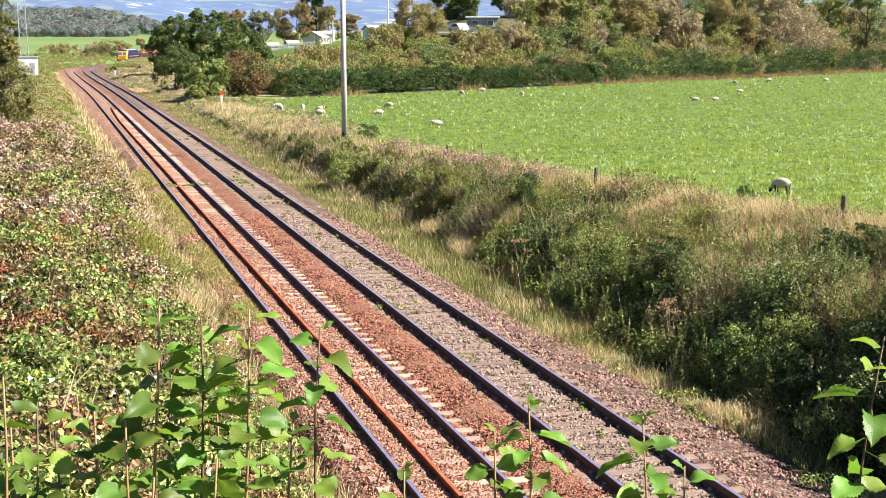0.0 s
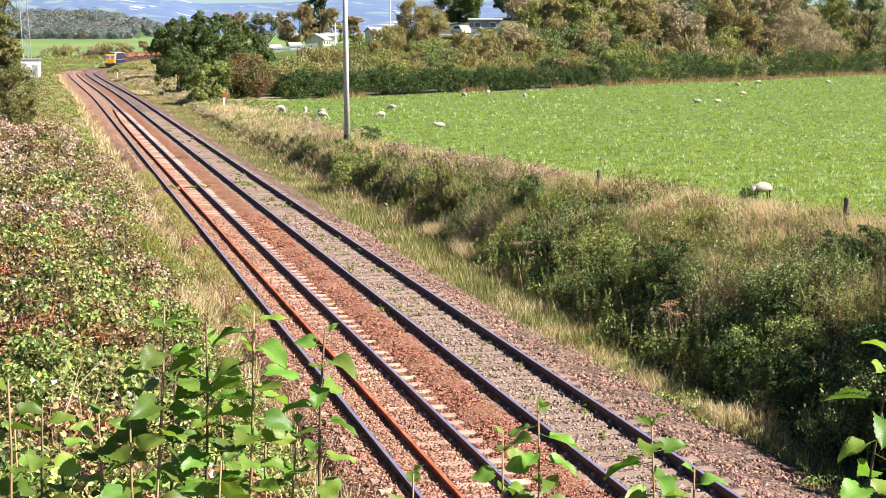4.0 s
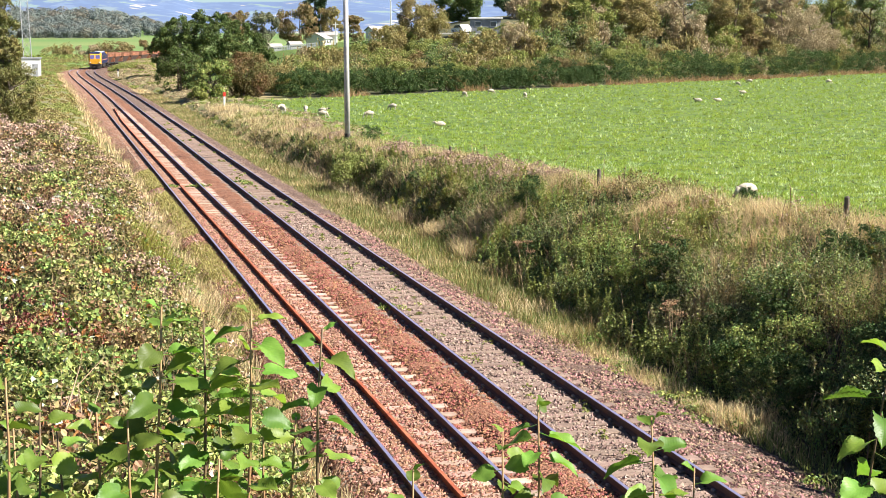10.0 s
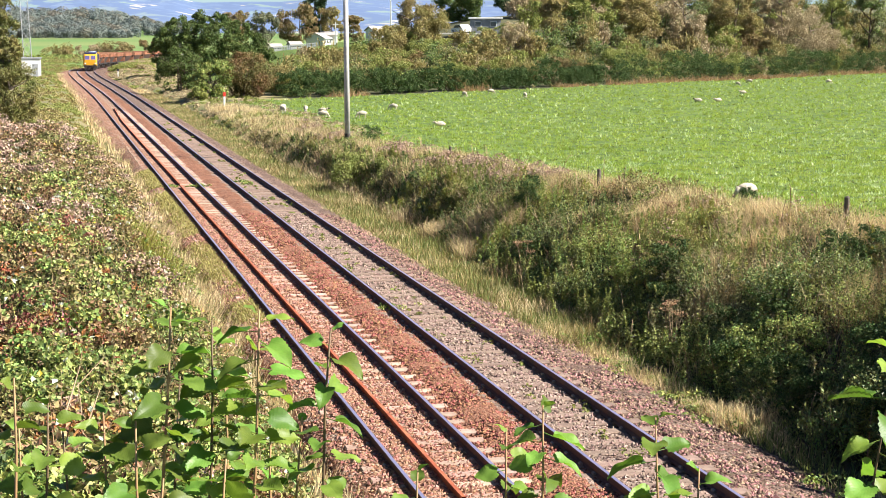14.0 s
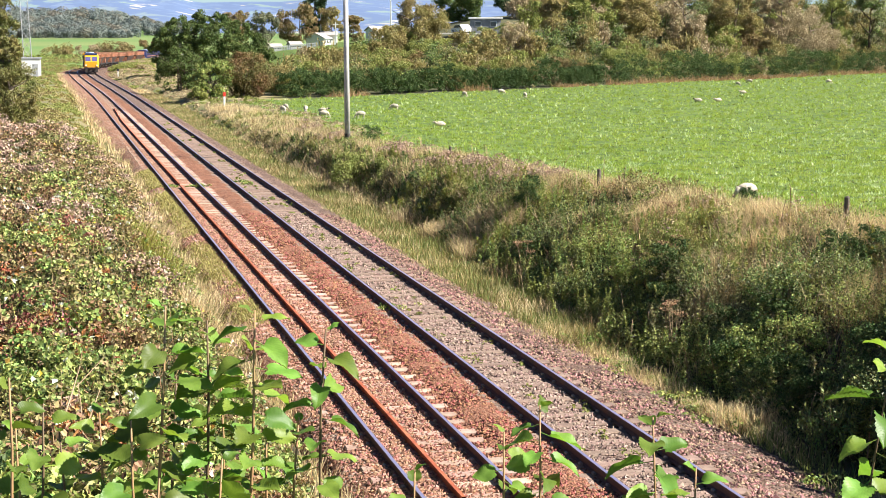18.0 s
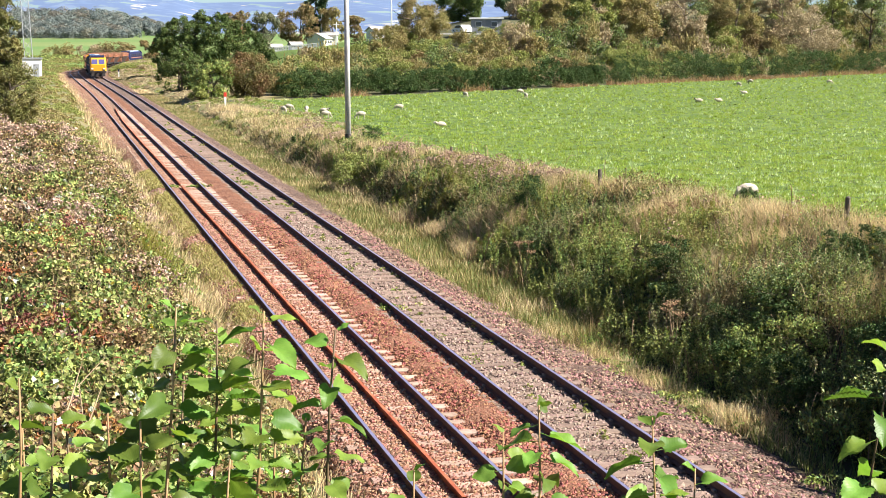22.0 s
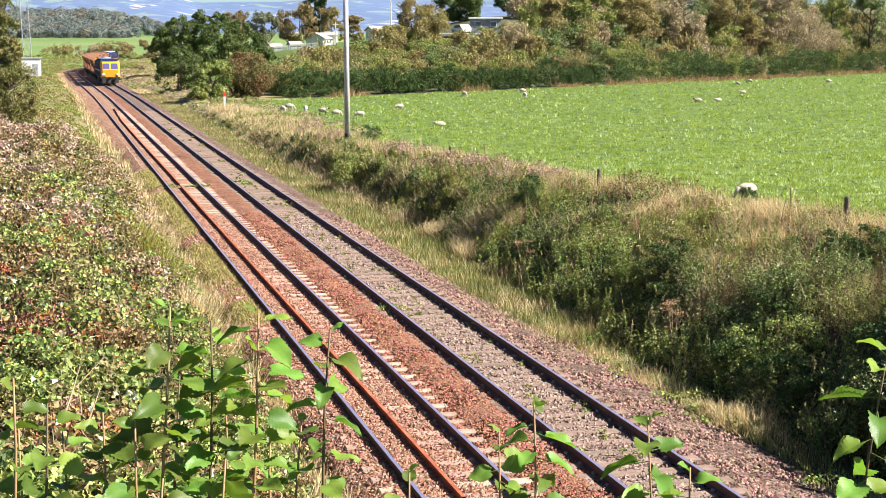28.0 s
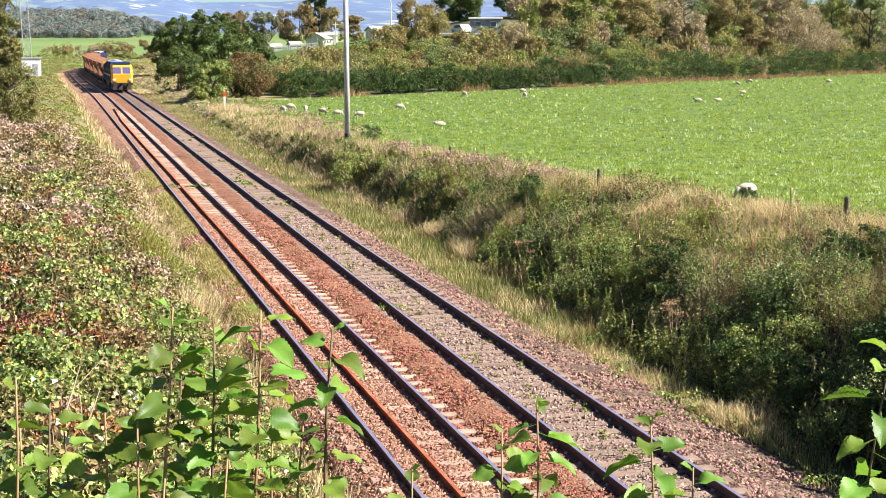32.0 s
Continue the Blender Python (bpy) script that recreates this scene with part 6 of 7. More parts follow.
for row in ((0.285, 4.2, 6.18, 0.04, 9, 1, 0.088, "A"), (0.405, 4.25, 6.13, 0.03, 9, 2, 0.085, "A", True), (0.53, 4.15, 6.175, 0.08, 11, 3, 0.088, "A"), (0.205, 4.1, 5.90, 0.03, 5, 4, 0.092, "A"),
            (0.735, 4.2, 6.10, 0.05, 8, 5, 0.078, "A", True), (0.655, 4.3, 5.84, 0.02, 5, 6, 0.07, "A"), (-0.04, 4.2, 5.94, 0.0, 7, 7, 0.09, "A", True), (-0.115, 4.0, 6.05, 0.02, 4, 8, 0.085, "A"),
            (1.325, 4.2, 5.86, 0.01, 8, 9, 0.075, "C"), (1.682, 4.2, 5.80, 0.0, 6, 10, 0.085, "C"), (0.976, 4.2, 5.69, 0.0, 4, 11, 0.07, "C"), (2.38, 4.1, 6.02, 0.13, 3, 12, 0.10, "C", True, 0.5, 0.2),
            (0.33, 4.5, 5.93, 0.02, 7, 13, 0.085, "A", True), (0.47, 4.6, 5.90, -0.02, 7, 14, 0.085, "A"), (0.12, 4.4, 5.86, 0.03, 6, 15, 0.09, "A"), (0.02, 4.5, 5.80, 0.0, 6, 16, 0.085, "A", True),
            (0.60, 4.4, 5.80, 0.03, 5, 17, 0.08, "A"), (0.25, 3.9, 5.80, 0.02, 5, 18, 0.085, "A"), (0.40, 3.95, 5.83, 0.02, 6, 19, 0.09, "A"), (1.26, 4.35, 5.74, 0.0, 5, 20, 0.07, "C"), (1.72, 4.0, 5.70, 0.02, 4, 21, 0.08, "C"), (-0.1, 4.6, 5.78, 0.0, 5, 23, 0.09, "A")):
    sapling(*row)


# ---- sheep ----
M_FLEECE = material("fleece", (0.44, 0.37, 0.29), (0.52, 0.45, 0.36), 9, 0.95, 0.9, 30, per_object=0.12)
M_FLEECE_DARK = material("dark_face", (0.035, 0.03, 0.027), (0.06, 0.05, 0.04), 9, 0.9)
M_FACE = material("pale_face", (0.50, 0.43, 0.36), (0.56, 0.5, 0.43), 9, 0.9)


def sheep(x, y, heading, label, dark=False, lying=False, grazing=True, scale=0.7):
    e = empty("sheep", Matrix.Translation(place(x, y)) @ pose(0, 0, 0, 0, 0, heading) @ Matrix.Diagonal((scale, scale, scale, 1)), label, "sheep", "grazing flock")
    low = -0.30 if lying else 0.0
    bm = bmesh.new()
    bmesh.ops.create_icosphere(bm, subdivisions=3, radius=1.0)
    for v in bm.verts:
        n = noise.noise(v.co * 4.0) * 0.06 + noise.noise(v.co * 9.0) * 0.05
        v.co = Vector((v.co.x * 0.27, v.co.y * 0.52, v.co.z * 0.27 + 0.03 * (1 - v.co.y ** 2))) * (1 + n)
        v.co.z += 0.58 + low
    part("fleece", bm, M_FLEECE, e, smooth=True)
    head_z, head_y, pitch = (0.26, 0.68, -55) if grazing and not lying else (0.80 + low, 0.64, -15)
    bm = bmesh.new()
    tube(bm, (0, 0.42, 0.66 + low), (0, head_y - 0.04, head_z + 0.05), 0.15, 0.09, 10)
    part("neck", bm, M_FLEECE, e, smooth=True)
    hm = pose(0, head_y, head_z, pitch)
    bm = bmesh.new()
    bmesh.ops.create_uvsphere(bm, u_segments=12, v_segments=8, radius=1.0)
    for v in bm.verts:
        k = 1 - 0.35 * max(0, v.co.y)
        v.co = Vector((v.co.x * 0.075 * k, v.co.y * 0.16 + 0.06, v.co.z * 0.09 * k))
    head = part("head", bm, M_FLEECE_DARK if dark else M_FACE, e, "black face" if dark else "pale face", hm, True)
    for s in (-1, 1):
        bm = bmesh.new()
        tube(bm, (s * 0.06, -0.02, 0.05), (s * 0.17, -0.04, 0.04), 0.035, 0.01, 6)
        part("ear", bm, M_FLEECE_DARK if dark else M_FACE, head)
    if not lying:
        for sx in (-1, 1):
            for sy in (-1, 1):
                bm = bmesh.new()
                tube(bm, (sx * 0.13, sy * 0.33, 0.48), (sx * 0.13, sy * 0.34, 0.22), 0.06, 0.035, 8)
                tube(bm, (sx * 0.13, sy * 0.34, 0.22), (sx * 0.13, sy * 0.35, 0.0), 0.033, 0.03, 8)
                part("leg", bm, M_FLEECE_DARK if dark else M_FACE, e)
    bm = bmesh.new()
    tube(bm, (0, -0.50, 0.66 + low), (0, -0.56, 0.42 + low), 0.05, 0.03, 6)
    part("tail", bm, M_FLEECE, e)
    return e


FLOCK = []
for x, y, hd, dark, lying, graze in ((19.6, 134.7, 200, 0, 0, 1), (21.6, 134.8, 170, 0, 0, 1), (22.1, 129.1, 250, 1, 0, 0), (27.4, 110.3, 90, 0, 1, 0),
                                     (44.4, 167.8, 200, 0, 0, 1), (50.0, 163.5, 180, 0, 0, 1), (63.4, 148.0, 80, 1, 1, 0), (65.8, 148.6, 95, 0, 1, 0), (89.0, 194.8, 200, 0, 0, 1), (77.9, 168.9, 85, 0, 1, 0), (104.7, 199.6, 250, 0, 0, 1)):
    sheep(x, y, hd, ("black-faced" if dark else "cream-fleeced") + (" sheep lying in the pasture" if lying else " sheep grazing in the pasture" if graze else " sheep standing in the pasture"), dark, lying, graze)
# those that walk: rows of seconds, x, y, heading
WALKERS = [
    (True, "woolly dark-faced sheep grazing by the bank fence", ((0, 25.9, 52.4, 30), (1, 25.9, 52.2, 35), (2, 25.6, 51.8, 80), (3, 25.1, 51.6, 88), (4, 24.5, 51.3, 92), (5.5, 23.9, 51.0, 92), (6.5, 23.75, 51.0, 90), (32, 23.75, 51.0, 90))),
    (False, "cream-fleeced sheep walking along the hedge side", ((0, 48.6, 174.5, 90), (2, 48.7, 174.5, 60), (6, 49.3, 174.6, 270), (14.5, 49.3, 174.6, 270), (17, 49.9, 174.8, 270), (20, 52.2, 175.2, 270), (23, 53.1, 175.5, 270), (25, 53.4, 175.6, 270), (32, 53.4, 175.6, 270))),
    (False, "cream-fleeced sheep wandering near the pole", ((0, 26.0, 124.0, 95), (6, 25.9, 124.0, 95), (9, 25.2, 123.8, 95), (13, 24.4, 123.5, 92), (16, 24.2, 123.4, 90), (32, 24.1, 123.3, 88))),
    (False, "cream-fleeced sheep stepping past the pole", ((0, 21.4, 125.2, 255), (22, 21.6, 125.3, 265), (25, 22.0, 125.4, 270), (28, 22.6, 125.6, 270), (32, 22.7, 125.6, 270))),
    (True, "dark-faced sheep at the top of the pasture", ((0, 97.4, 202.0, 90), (2, 97.0, 202.2, 90), (6, 95.0, 203.6, 85), (9, 94.8, 203.6, 60), (32, 94.8, 203.6, 50))),
    (False, "cream-fleeced sheep in the middle of the pasture", ((0, 30.1, 139.0, 60), (18, 30.2, 138.5, 65), (22, 30.5, 138.3, 85), (28, 30.6, 138.2, 95), (32, 30.6, 138.2, 270))),
    (False, "cream-fleeced sheep grazing by the bank growth", ((0, 20.1, 139.2, 100), (14, 20.3, 139.2, 140), (22, 20.7, 139.1, 250), (32, 20.9, 139.1, 265))),
]
for dark, lab, rows in WALKERS:
    FLOCK.append((sheep(rows[0][1], rows[0][2], rows[0][3], lab, dark), rows))


# ---- old boundary posts on the crest ----
def fence_post(x, y, h, tilt, label):
    e = empty("fence_post", Matrix.Translation(place(x, y)) @ pose(0, 0, 0, tilt, -tilt * 0.6, 30 * x), label, "fence post", "old boundary posts")
    bm = bmesh.new()
    tube(bm, (0, 0, -0.3), (0.01, 0, h), 0.075, 0.065, 9)
    part("post", bm, M_POST, e)
    bm = bmesh.new()
    tube(bm, (0.01, 0, h), (0.015, 0, h + 0.03), 0.066, 0.03, 9)
    part("weathered_top", bm, M_POST, e)


for row in ((18.12, 50.6, 0.75, 3), (18.9, 34.9, 0.8, -2), (17.6, 69.0, 0.7, 4)):
    fence_post(*row, "old dark wooden fence post among the crest weeds")


# ---- dead umbel stalks on the bank ----
def dead_umbel(x, y, h, seed):
    r = random.Random(seed)
    e = empty("dead_hogweed", Matrix.Translation(place(x, y)) @ pose(0, 0, 0, 0, 0, r.uniform(0, 360)), "dead brown hogweed stalks with bare flower umbels", "dead plant", "dead stalks on the bank")
    for k in range(3):
        top = Vector((r.uniform(-0.3, 0.3), r.uniform(-0.3, 0.3), h * r.uniform(0.7, 1.0)))
        bm = bmesh.new()
        tube(bm, (0.05 * k, 0, 0), top, 0.012, 0.008, 6)
        st = part("stalk", bm, M_CANE, e)
        bm = bmesh.new()
        bmesh.ops.create_icosphere(bm, subdivisions=1, radius=0.02, matrix=Matrix.Translation(top))
        for q in range(12):
            a = q / 12 * 6.28
            tip = top + Vector((math.cos(a) * 0.13, math.sin(a) * 0.13, 0.08))
            tube(bm, top, tip, 0.004, 0.003, 4, False)
            bmesh.ops.create_icosphere(bm, subdivisions=1, radius=0.022, matrix=Matrix.Translation(tip))
        part("umbel", bm, M_STALK, st)


for k, (x, y, h) in enumerate(((13.75, 33.3, 1.55), (13.9, 33.9, 1.4), (13.8, 45.4, 1.35), (13.9, 46.2, 1.25), (15.4, 37.5, 1.0), (16.6, 41.0, 1.0))):
    dead_umbel(x, y, h, k)


def dead_branch():
    e = empty("dead_branch", Matrix.Translation(place(0.22, 15.8, 0.5)), "bleached bare branch lying forked over the brambles", "branch")
    for a, b, r in (((-0.20, -0.5, 0.0), (0.03, 0.5, 0.42), 0.011), ((0.0, 0.3, 0.30), (0.02, -0.3, -0.08), 0.007), ((-0.02, -0.6, -0.12), (0.22, 0.3, 0.22), 0.009), ((-0.02, 0.2, 0.27), (0.28, 0.7, 0.46), 0.006)):
        bm = bmesh.new()
        mid = Vector(a).lerp(Vector(b), 0.55) + Vector((0.012, 0, 0.015))
        tube(bm, a, mid, r, r * 0.8, 6)
        tube(bm, mid, b, r * 0.8, r * 0.4, 6)
        part("twig", bm, M_CANE, e)


dead_branch()


# ---- small line-side things ----
def marker_post(x, y, h, label, red):
    e = empty("marker_post", Matrix.Translation(place(x, y)), label, "post")
    bm = bmesh.new()
    box(bm, -0.09, 0.09, -0.06, 0.06, -0.2, h, 0.02)
    part("post", bm, M_WHITE, e)
    bm = bmesh.new()
    box(bm, -0.14 if red else -0.12, 0.14 if red else 0.12, -0.075, 0.075, h * 0.7 if red else h * 0.75, h + 0.02, 0.02)
    part("marker_head", bm, M_REDPAINT if red else M_LOCOBLUE, e, "red painted head" if red else "blue plate")


marker_post(16.5, 151.7, 1.3, "white line-side post with a red head", True)
marker_post(12.3, 281.0, 1.5, "white line-side post with a small blue plate", False)



def relay_cabin():
    p = place(-2.0, 255)
    e = empty("relay_cabin", Matrix.Translation(p), "white line-side relay cabin with a flat roof", "cabin")
    bm = bmesh.new()
    box(bm, -1.45, 1.45, -1.3, 1.3, -0.3, 2.85, 0.03)
    part("wall", bm, M_WHITE, e)
    bm = bmesh.new()
    box(bm, -1.6, 1.6, -1.45, 1.45, 2.85, 3.02, 0.02)
    part("roof", bm, M_STEEL, e)
    bm = bmesh.new()
    box(bm, 0.2, 1.05, -1.34, -1.29, 0.05, 2.1, 0.01)
    part("door", bm, M_STEEL, e)


def lattice_mast():
    p = place(-2.45, 262)
    e = empty("lattice_mast", Matrix.Translation(p), "tall grey galvanised lattice radio mast", "mast")
    w, h = 0.62, 24.0
    legs = [(-w, -w), (w, -w), (w, w), (-w, w)]
    for x, y in legs:
        bm = bmesh.new()
        tube(bm, (x, y, -0.3), (x * 0.85 - 0.9, y * 0.85, h), 0.075, 0.06, 6)
        part("leg", bm, M_STEEL, e)
    n = 17
    for k in range(n):
        for q in range(4):
            a, b = legs[q], legs[(q + 1) % 4]
            if k % 2:
                a, b = b, a
            f0, f1 = k / n, (k + 1) / n
            bm = bmesh.new()
            tube(bm, (a[0] * (1 - 0.15 * f0) - 0.9 * f0, a[1] * (1 - 0.15 * f0), h * f0), (b[0] * (1 - 0.15 * f1) - 0.9 * f1, b[1] * (1 - 0.15 * f1), h * f1), 0.04, 0.04, 5)
            part("brace", bm, M_STEEL, e)


relay_cabin()
lattice_mast()


# ---- houses, sheds and a parked car beyond the hedge ----
M_ROOF = material("grey_roof", (0.34, 0.32, 0.30), (0.42, 0.39, 0.36), 1.5, 0.85, 0.2, 12)
M_RENDERED = material("white_render", (0.74, 0.72, 0.68), (0.66, 0.64, 0.60), 0.8, 0.9, 0.1, 20)
M_GREYWALL = material("grey_boarding", (0.30, 0.31, 0.33), (0.24, 0.25, 0.27), 1.5, 0.8)
M_WINDOW = material("window_glass", (0.03, 0.04, 0.05), None, 3, 0.08, spec=0.8)


def house(name, x, y, spin, w, d, h, roof, label, wall, category="house", windows=3, flat=False, dz=0.0):
    e = empty(name, Matrix.Translation(place(x, y, dz)) @ pose(0, 0, 0, 0, 0, spin), label, category)
    bm = bmesh.new()
    if flat:
        box(bm, -w / 2, w / 2, -d / 2, d / 2, -1.5, h)
    else:
        prism(bm, [(-d / 2, -1.5), (d / 2, -1.5), (d / 2, h), (0, h + roof * 0.93), (-d / 2, h)], -w / 2, w / 2)
    part("wall", bm, wall, e)
    bm = bmesh.new()
    if flat:
        box(bm, -w / 2 - 0.3, w / 2 + 0.3, -d / 2 - 0.3, d / 2 + 0.3, h, h + 0.25, 0.03)
    else:
        prism(bm, [(-d / 2 - 0.3, h - 0.12), (0, h + roof), (d / 2 + 0.3, h - 0.12), (d / 2 + 0.3, h + 0.06), (0, h + roof + 0.18), (-d / 2 - 0.3, h + 0.06)], -w / 2 - 0.25, w / 2 + 0.25)
    part("roof", bm, M_WHITE if flat else M_ROOF, e)
    for k in range(windows):
        cx = -w / 2 + w * (k + 0.5) / windows
        bm = bmesh.new()
        box(bm, cx - 0.55, cx + 0.55, -d / 2 - 0.05, -d / 2 + 0.02, h * 0.35, h * 0.8, 0.01)
        f = part("window", bm, M_WHITE, e)
        bm = bmesh.new()
        box(bm, cx - 0.47, cx + 0.47, -d / 2 - 0.07, -d / 2 - 0.03, h * 0.35 + 0.08, h * 0.8 - 0.08)
        part("pane", bm, M_WINDOW, f)
    if not flat and w > 6:
        bm = bmesh.new()
        box(bm, w * 0.25, w * 0.25 + 0.6, -0.3, 0.3, h + roof * 0.4, h + roof + 0.8)
        part("chimney", bm, M_ROOF, e)
    return e


house("bungalow", 55.8, 330, 62, 5.0, 3.8, 1.6, 1.0, "white rendered bungalow with a grey roof", M_RENDERED)
house("outbuilding", 58.6, 333, -12, 3.2, 3.0, 2.1, 0.6, "small white outbuilding beside the bungalow", M_RENDERED, "outbuilding", 1)
house("garden_hut", 61.6, 300, 25, 2.6, 2.4, 1.8, 0.7, "small white garden hut with a pale roof", M_RENDERED, "hut", 1)
house("flat_roofed_shed", 73.0, 262, -14, 5.2, 3.6, 2.0, 0.2, "grey flat-roofed shed with a white roof edge", M_GREYWALL, "shed", 2, True, 0.3)
house("far_cottage", 37.6, 476, 30, 7.0, 5.0, 3.0, 1.8, "small white cottage beyond the line", M_RENDERED, "cottage", 2)
house("far_cottage", 106.0, 345, -14, 6.0, 4.5, 3.2, 1.2, "white-roofed cottage behind the pine", M_RENDERED, "cottage", 2, True, 3.5)
house("glasshouse", 43.4, 308, 10, 2.2, 1.8, 0.9, 0.45, "small pale glasshouse in a garden", M_STEEL, "glasshouse", 2)
house("glasshouse", 47.8, 311, 10, 2.2, 1.8, 0.9, 0.45, "small pale glasshouse beside another", M_STEEL, "glasshouse", 2)


def paling_fence(x0, y0, x1, y1, n, label):
    e = empty("paling_fence", pose(0, 0, 0), label, "fence")
    bm = bmesh.new()
    box(bm, -0.07, 0.07, -0.03, 0.03, -0.2, 0.95)
    me = bpy.data.meshes.new("pale")
    bm.to_mesh(me)
    bm.free()
    me.materials.append(M_STEEL)
    for k in range(n):
        t = k / (n - 1)
        part("pale", me, None, e, m=Matrix.Translation(place(x0 + (x1 - x0) * t, y0 + (y1 - y0) * t)))
    bm = bmesh.new()
    for h in (0.3, 0.8):
        tube(bm, place(x0, y0, h), place(x1, y1, h), 0.05, 0.05, 5)
    part("rail", bm, M_STEEL, e)


paling_fence(40.5, 304, 51.5, 306, 34, "pale grey garden paling fence")
paling_fence(27.5, 400, 31.0, 392, 16, "pale grey line-side paling fence")


def parked_car():
    e = empty("parked_car", Matrix.Translation(place(67.4, 257, 0.55)) @ pose(0, 0, 0, 0, 0, 12), "white car parked by the shed", "car")
    bm = bmesh.new()
    prism(bm, [(-2.1, 0.3), (2.1, 0.3), (2.15, 0.75), (1.2, 0.88), (0.5, 1.4), (-1.2, 1.45), (-1.95, 0.95), (-2.15, 0.8)], -0.85, 0.85)
    part("body", bm, M_WHITE, e)
    bm = bmesh.new()
    prism(bm, [(1.05, 0.92), (0.48, 1.34), (-1.15, 1.38), (-1.75, 0.95)], -0.87, 0.87)
    part("side_window", bm, M_WINDOW, e)
    for sx in (-1, 1):
        for y in (-1.3, 1.3):
            bm = bmesh.new()
            tube(bm, (sx * 0.7, y, 0.32), (sx * 0.88, y, 0.32), 0.32, 0.32, 16)
            wheel = part("wheel", bm, M_BLACK, e)
            bm = bmesh.new()
            tube(bm, (sx * 0.88, y, 0.32), (sx * 0.895, y, 0.32), 0.19, 0.17, 12)
            part("rim", bm, M_STEEL, wheel)
    bm = bmesh.new()
    box(bm, -6, 6, -0.06, 0.06, -0.1, 0.12)
    w = part("wall", bm, M_RENDERED, None)
    w.name = "terrace_wall"
    w.matrix_world = Matrix.Translation(place(68.5, 253, 0.9)) @ pose(0, 0, 0, 0, 0, -14)
    tagged(w, "low white terrace wall below the parked car", "wall")


parked_car()


def thin_pole(x, y, h, r, mat, label):
    e = empty("utility_pole", Matrix.Translation(place(x, y)), label, "pole")
    bm = bmesh.new()
    tube(bm, (0, 0, -0.3), (0, 0, h), r, r * 0.8, 8)
    part("pole", bm, mat, e)
    bm = bmesh.new()
    box(bm, -0.6, 0.6, -0.05, 0.05, h - 0.5, h - 0.38)
    part("crossarm", bm, mat, e)


thin_pole(57.1, 335, 7.2, 0.14, M_POLE, "wooden utility pole by the bungalow")
thin_pole(57.6, 320, 4.5, 0.12, M_WHITE, "short pale pole by the bungalow")
thin_pole(63.0, 292, 9.5, 0.14, M_WHITE, "tall pale pole above the hedge")


# ---- far woods and hills ----
def far_woods():
    g = np.random.default_rng(77)
    out = [[], [], []]
    for r0, a0, a1, n, hh in ((905, -3.5, 2.7, 150, 6.0), (960, -3.5, 3.2, 150, 8.0), (1020, -3.5, 4.5, 150, 8.5), (1080, -3.5, 5.0, 150, 9.0), (1150, -3.5, 5.4, 150, 9.5)):
        a = np.radians(g.uniform(a0, a1, n))
        r = r0 + g.uniform(-25, 25, n)
        x, y = r * np.sin(a), r * np.cos(a)
        big = hh * g.uniform(0.55, 1.0, n) * (1 - 0.25 * np.clip((np.degrees(a) - 1.5) / 2, 0, 1))
        C = on_ground(x, y, big * 0.6)
        k = g.uniform(0, 1, n)
        for q, sel in enumerate((k < 0.55, (k >= 0.55) & (k < 0.8), k >= 0.8)):
            out[q].append(clumps(C[sel], big[sel] * 0.62, 150, 0.14 * hh, 1.05, 0.9, g, 0.9))
            out[q].append(clumps(on_ground(x[sel], y[sel], big[sel] * 0.15), big[sel] * 0.6, 40, 0.14 * hh, 0.8, 0.3, g, 0.8))
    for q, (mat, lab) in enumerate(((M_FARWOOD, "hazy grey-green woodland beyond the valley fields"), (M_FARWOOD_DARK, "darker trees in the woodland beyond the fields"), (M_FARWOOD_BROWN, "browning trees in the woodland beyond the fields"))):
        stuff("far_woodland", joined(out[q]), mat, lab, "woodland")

    n = 260
    t = g.uniform(0, 1, n)
    x, y = -30 + 62 * t, 468 + 14 * t + g.normal(0, 1.5, n)
    k = wavy(x, x * 0, 0.35, 2.0) + g.normal(0, 0.4, n)
    for sel, mat, lab in (((k > 0.0) & (x > 8), M_AUTUMN, "low reddish-brown hedge along the far field"), ((k <= 0.0) | (x <= 8), M_BRAMBLE_G, "low green hedge along the far field")):
        m = int(sel.sum())
        stuff("far_hedge", clumps(on_ground(x[sel], y[sel], 0.3), g.uniform(0.6, 1.5, m), 60, 0.45, 0.9, 0.6, g, 0.8), mat, lab, "hedge")


far_woods()


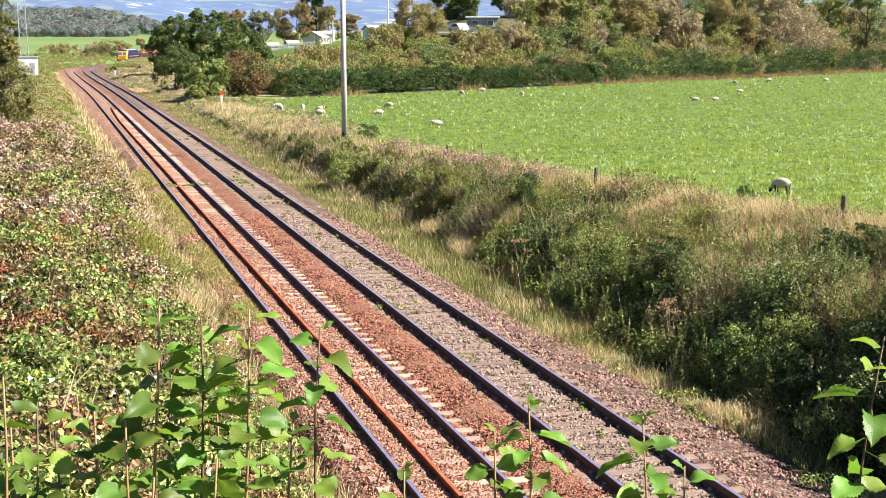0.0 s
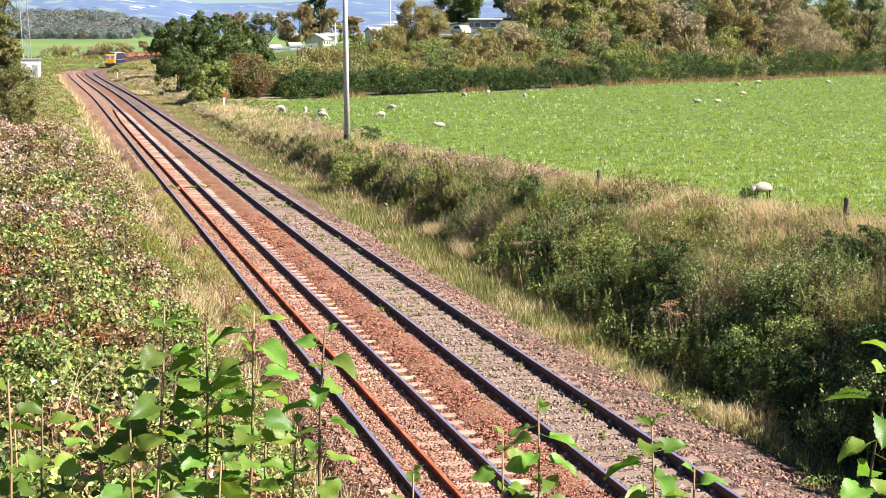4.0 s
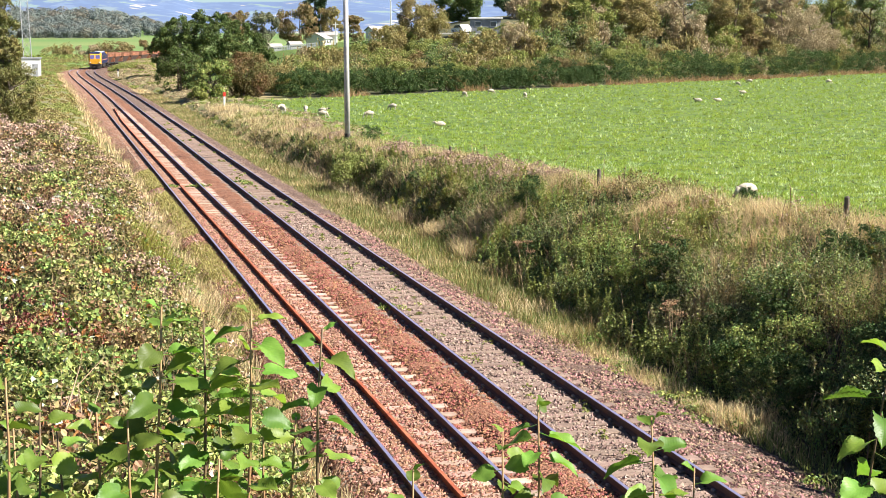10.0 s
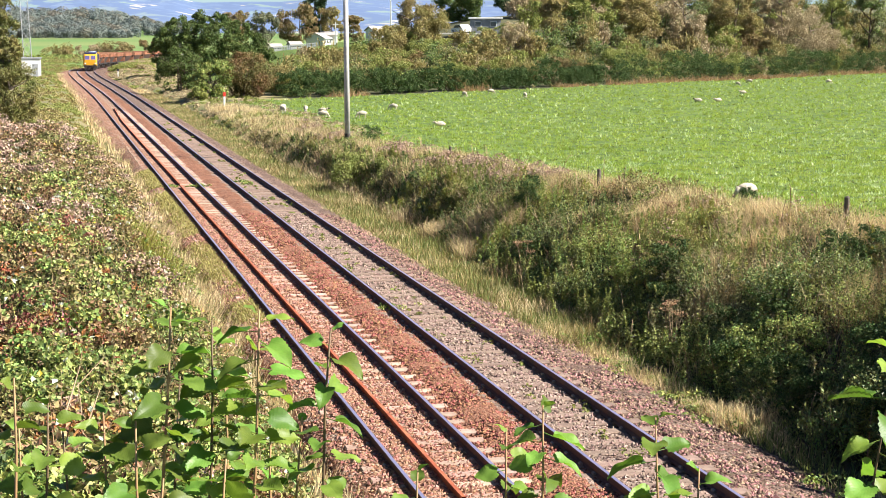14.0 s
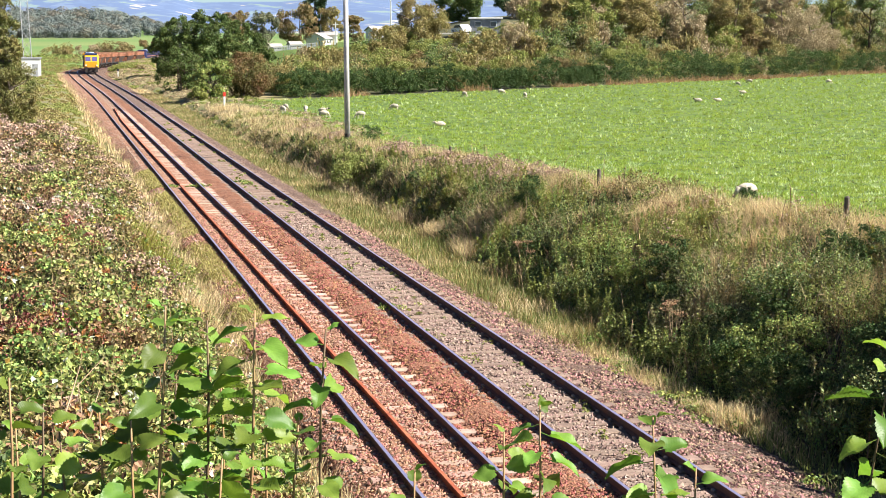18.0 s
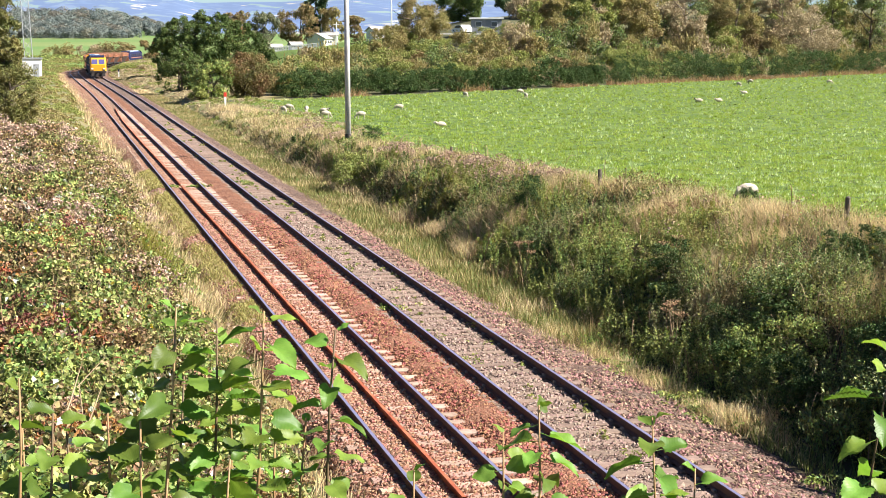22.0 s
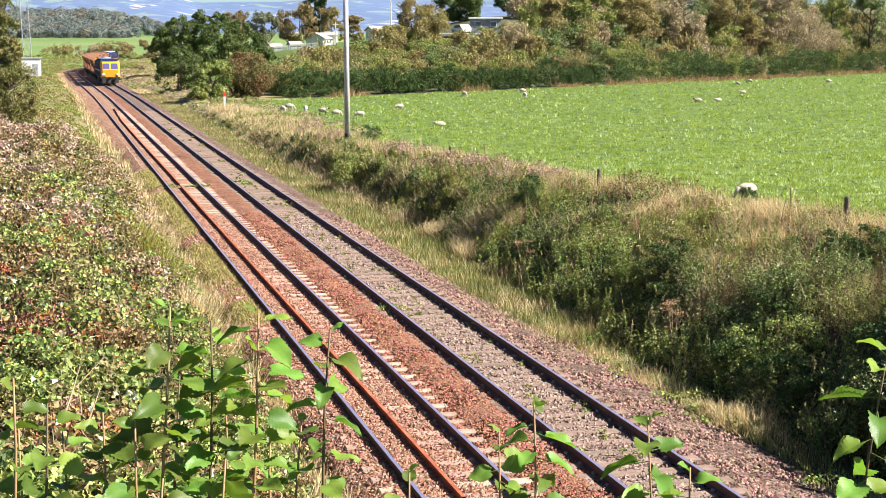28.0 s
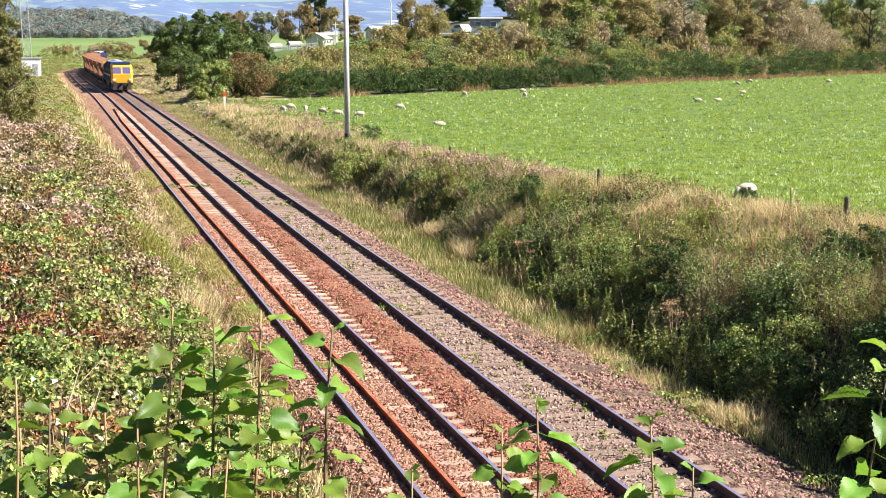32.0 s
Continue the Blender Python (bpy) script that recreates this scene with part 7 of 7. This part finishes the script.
def hazed_hill_material():
    m = bpy.data.materials.new("far_hills")
    m.use_nodes = True
    N, L = m.node_tree.nodes, m.node_tree.links
    b = N["Principled BSDF"]
    tc = N.new("ShaderNodeTexCoord")
    mp = N.new("ShaderNodeMapping")
    mp.inputs["Scale"].default_value = (1 / 50, 1 / 260, 0.0)
    wob = N.new("ShaderNodeTexNoise")
    wob.inputs["Scale"].default_value, wob.inputs["Detail"].default_value = 0.006, 3
    L.new(tc.outputs["Object"], wob.inputs["Vector"])
    va = N.new("ShaderNodeVectorMath")
    va.operation = "MULTIPLY_ADD"
    va.inputs[1].default_value = (40, 90, 0)
    L.new(wob.outputs["Color"], va.inputs[0])
    L.new(tc.outputs["Object"], va.inputs[2])
    L.new(va.outputs[0], mp.inputs[0])
    v = N.new("ShaderNodeTexVoronoi")
    v.inputs["Scale"].default_value = 1.0
    L.new(mp.outputs[0], v.inputs["Vector"])
    sep = N.new("ShaderNodeSeparateColor")
    L.new(v.outputs["Color"], sep.inputs[0])
    ramp = N.new("ShaderNodeValToRGB")
    ramp.color_ramp.interpolation = "CONSTANT"
    # haze of distance is put into the field colours as blue and pale tones
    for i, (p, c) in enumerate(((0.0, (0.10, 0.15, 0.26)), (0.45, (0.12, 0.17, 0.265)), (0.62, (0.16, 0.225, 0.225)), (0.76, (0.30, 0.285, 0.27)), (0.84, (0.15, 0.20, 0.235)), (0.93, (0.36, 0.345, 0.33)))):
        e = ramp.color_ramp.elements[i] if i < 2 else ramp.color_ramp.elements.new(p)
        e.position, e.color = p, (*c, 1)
    L.new(sep.outputs[0], ramp.inputs[0])
    # dark copses and hedges over the fields, tinted with the same blue haze
    wood = N.new("ShaderNodeTexNoise")
    wood.inputs["Scale"].default_value, wood.inputs["Detail"].default_value = 1.3, 6
    L.new(mp.outputs[0], wood.inputs["Vector"])
    wr = N.new("ShaderNodeMapRange")
    wr.inputs[1].default_value, wr.inputs[2].default_value = 0.44, 0.50
    L.new(wood.outputs[0], wr.inputs[0])
    mx = N.new("ShaderNodeMix")
    mx.data_type = "RGBA"
    L.new(wr.outputs[0], mx.inputs[0])
    L.new(ramp.outputs[0], mx.inputs[6])
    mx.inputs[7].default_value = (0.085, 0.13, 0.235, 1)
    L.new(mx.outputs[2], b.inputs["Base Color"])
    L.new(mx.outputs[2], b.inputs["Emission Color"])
    # faint glow lifts the hills the way haze would
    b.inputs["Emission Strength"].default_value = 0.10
    b.inputs["Roughness"].default_value = 1.0
    return m


def far_hills():
    ang = np.radians(np.arange(-8, 38, 0.25))
    rad = np.array([1250, 1500, 1800, 2100, 2500, 2900, 3300, 3700, 4100, 4500, 4800.0])
    deg = np.degrees(ang)
    sky_y = np.interp(deg, (-8, -1.4, 2.5, 4.5, 5.4, 8.2, 9.5, 11, 13, 16, 18, 38), (72, 70, 69, 64, 54, 55, 60, 62, 59, 57, 55, 44))
    A, Rr = np.meshgrid(ang, rad)
    t = (Rr - 1250) / (4800 - 1250)
    up = 10 + (sky_y[None] - 10) * smooth_step(t * 1.05) + 5 * np.sin(A * 40 + Rr * 0.002) * t * (1 - t) * 4
    Z = 6.9 + up * Rr / 2800 - 8 * (1 - t) ** 3
    X, Y = Rr * np.sin(A), Rr * np.cos(A)
    n = len(ang)
    i, j = np.meshgrid(np.arange(len(rad) - 1), np.arange(n - 1), indexing="ij")
    F = np.stack([i * n + j, i * n + j + 1, (i + 1) * n + j + 1, (i + 1) * n + j], -1).reshape(-1, 4)
    ob = new("backdrop", np_mesh("backdrop", np.stack([X, Y, Z], -1).reshape(-1, 3), F, hazed_hill_material(), smooth=True))
    tagged(ob, "blue hazy hills with patchwork fields on the horizon", "hills", kind="structure")


far_hills()

# side to side swing of the shoots in the wind, every half second
SWAY = {"A": (-8, -4, -3, -6, 5, -10, -9, -8, -4, 2, 6, 9, 12, -4, 17, 12, 19, 15, 15, 9, -9, -14, -9, 20, -14, 6, 0, -4, 5, 8, 4, -2, 0, 2, -11, -27, -3, -15, -3, -3, -15, 6, 2, 11, 12, -29, -3, -7, 12, 8, 6, 2, 0, -4, -2, 2, 4, 4, 4, 8, 8, 5, 7, 8, 8),
        "C": (-11, -11, -16, 0, -3, -1, 3, 6, 3, -2, 0, 0, 5, 6, 5, 0, 0, 0, 0, 0, 2, 0, 5, -6, -1, 0, -1, -1, 11, 23, 15, 8, 10, 13, 16, 9, 5, 5, 9, 13, 14, 14, 9, 0, 2, 8, -6, 2, 0, -7, -6, -6, -6, -6, -6, -6, -6, 0, 0, 5, 6, 2, 6, 2, 0)}


def motions():
    for ob, wheels, back, half in TRAIN:
        walk(ob, [(t, line_pose(FRONT0 - SPEED * t + back, half)) for t in range(0, 33, 2)])
        for w in wheels:
            y = w.location.y
            walk(w, [(k * 0.1, pose(0, y, 0.53, -math.degrees(SPEED * k * 0.1 / 0.53))) for k in range(321)])
    for ob, rows in FLOCK:
        walk(ob, [(t, Matrix.Translation(place(x, y)) @ pose(0, 0, 0, 0, 0, h)) for t, x, y, h in rows])
    for ob, swing, seed in SAPLINGS:
        base = ob.matrix_world.translation.copy()
        gain = 0.055 * (0.85 + 0.3 * ((seed * 37 % 10) / 10))
        walk(ob, [(k * 0.5, Matrix.Translation(base) @ pose(0, 0, 0, 0.25 * gain * d, gain * d, 0)) for k, d in enumerate(SWAY[swing])])


motions()
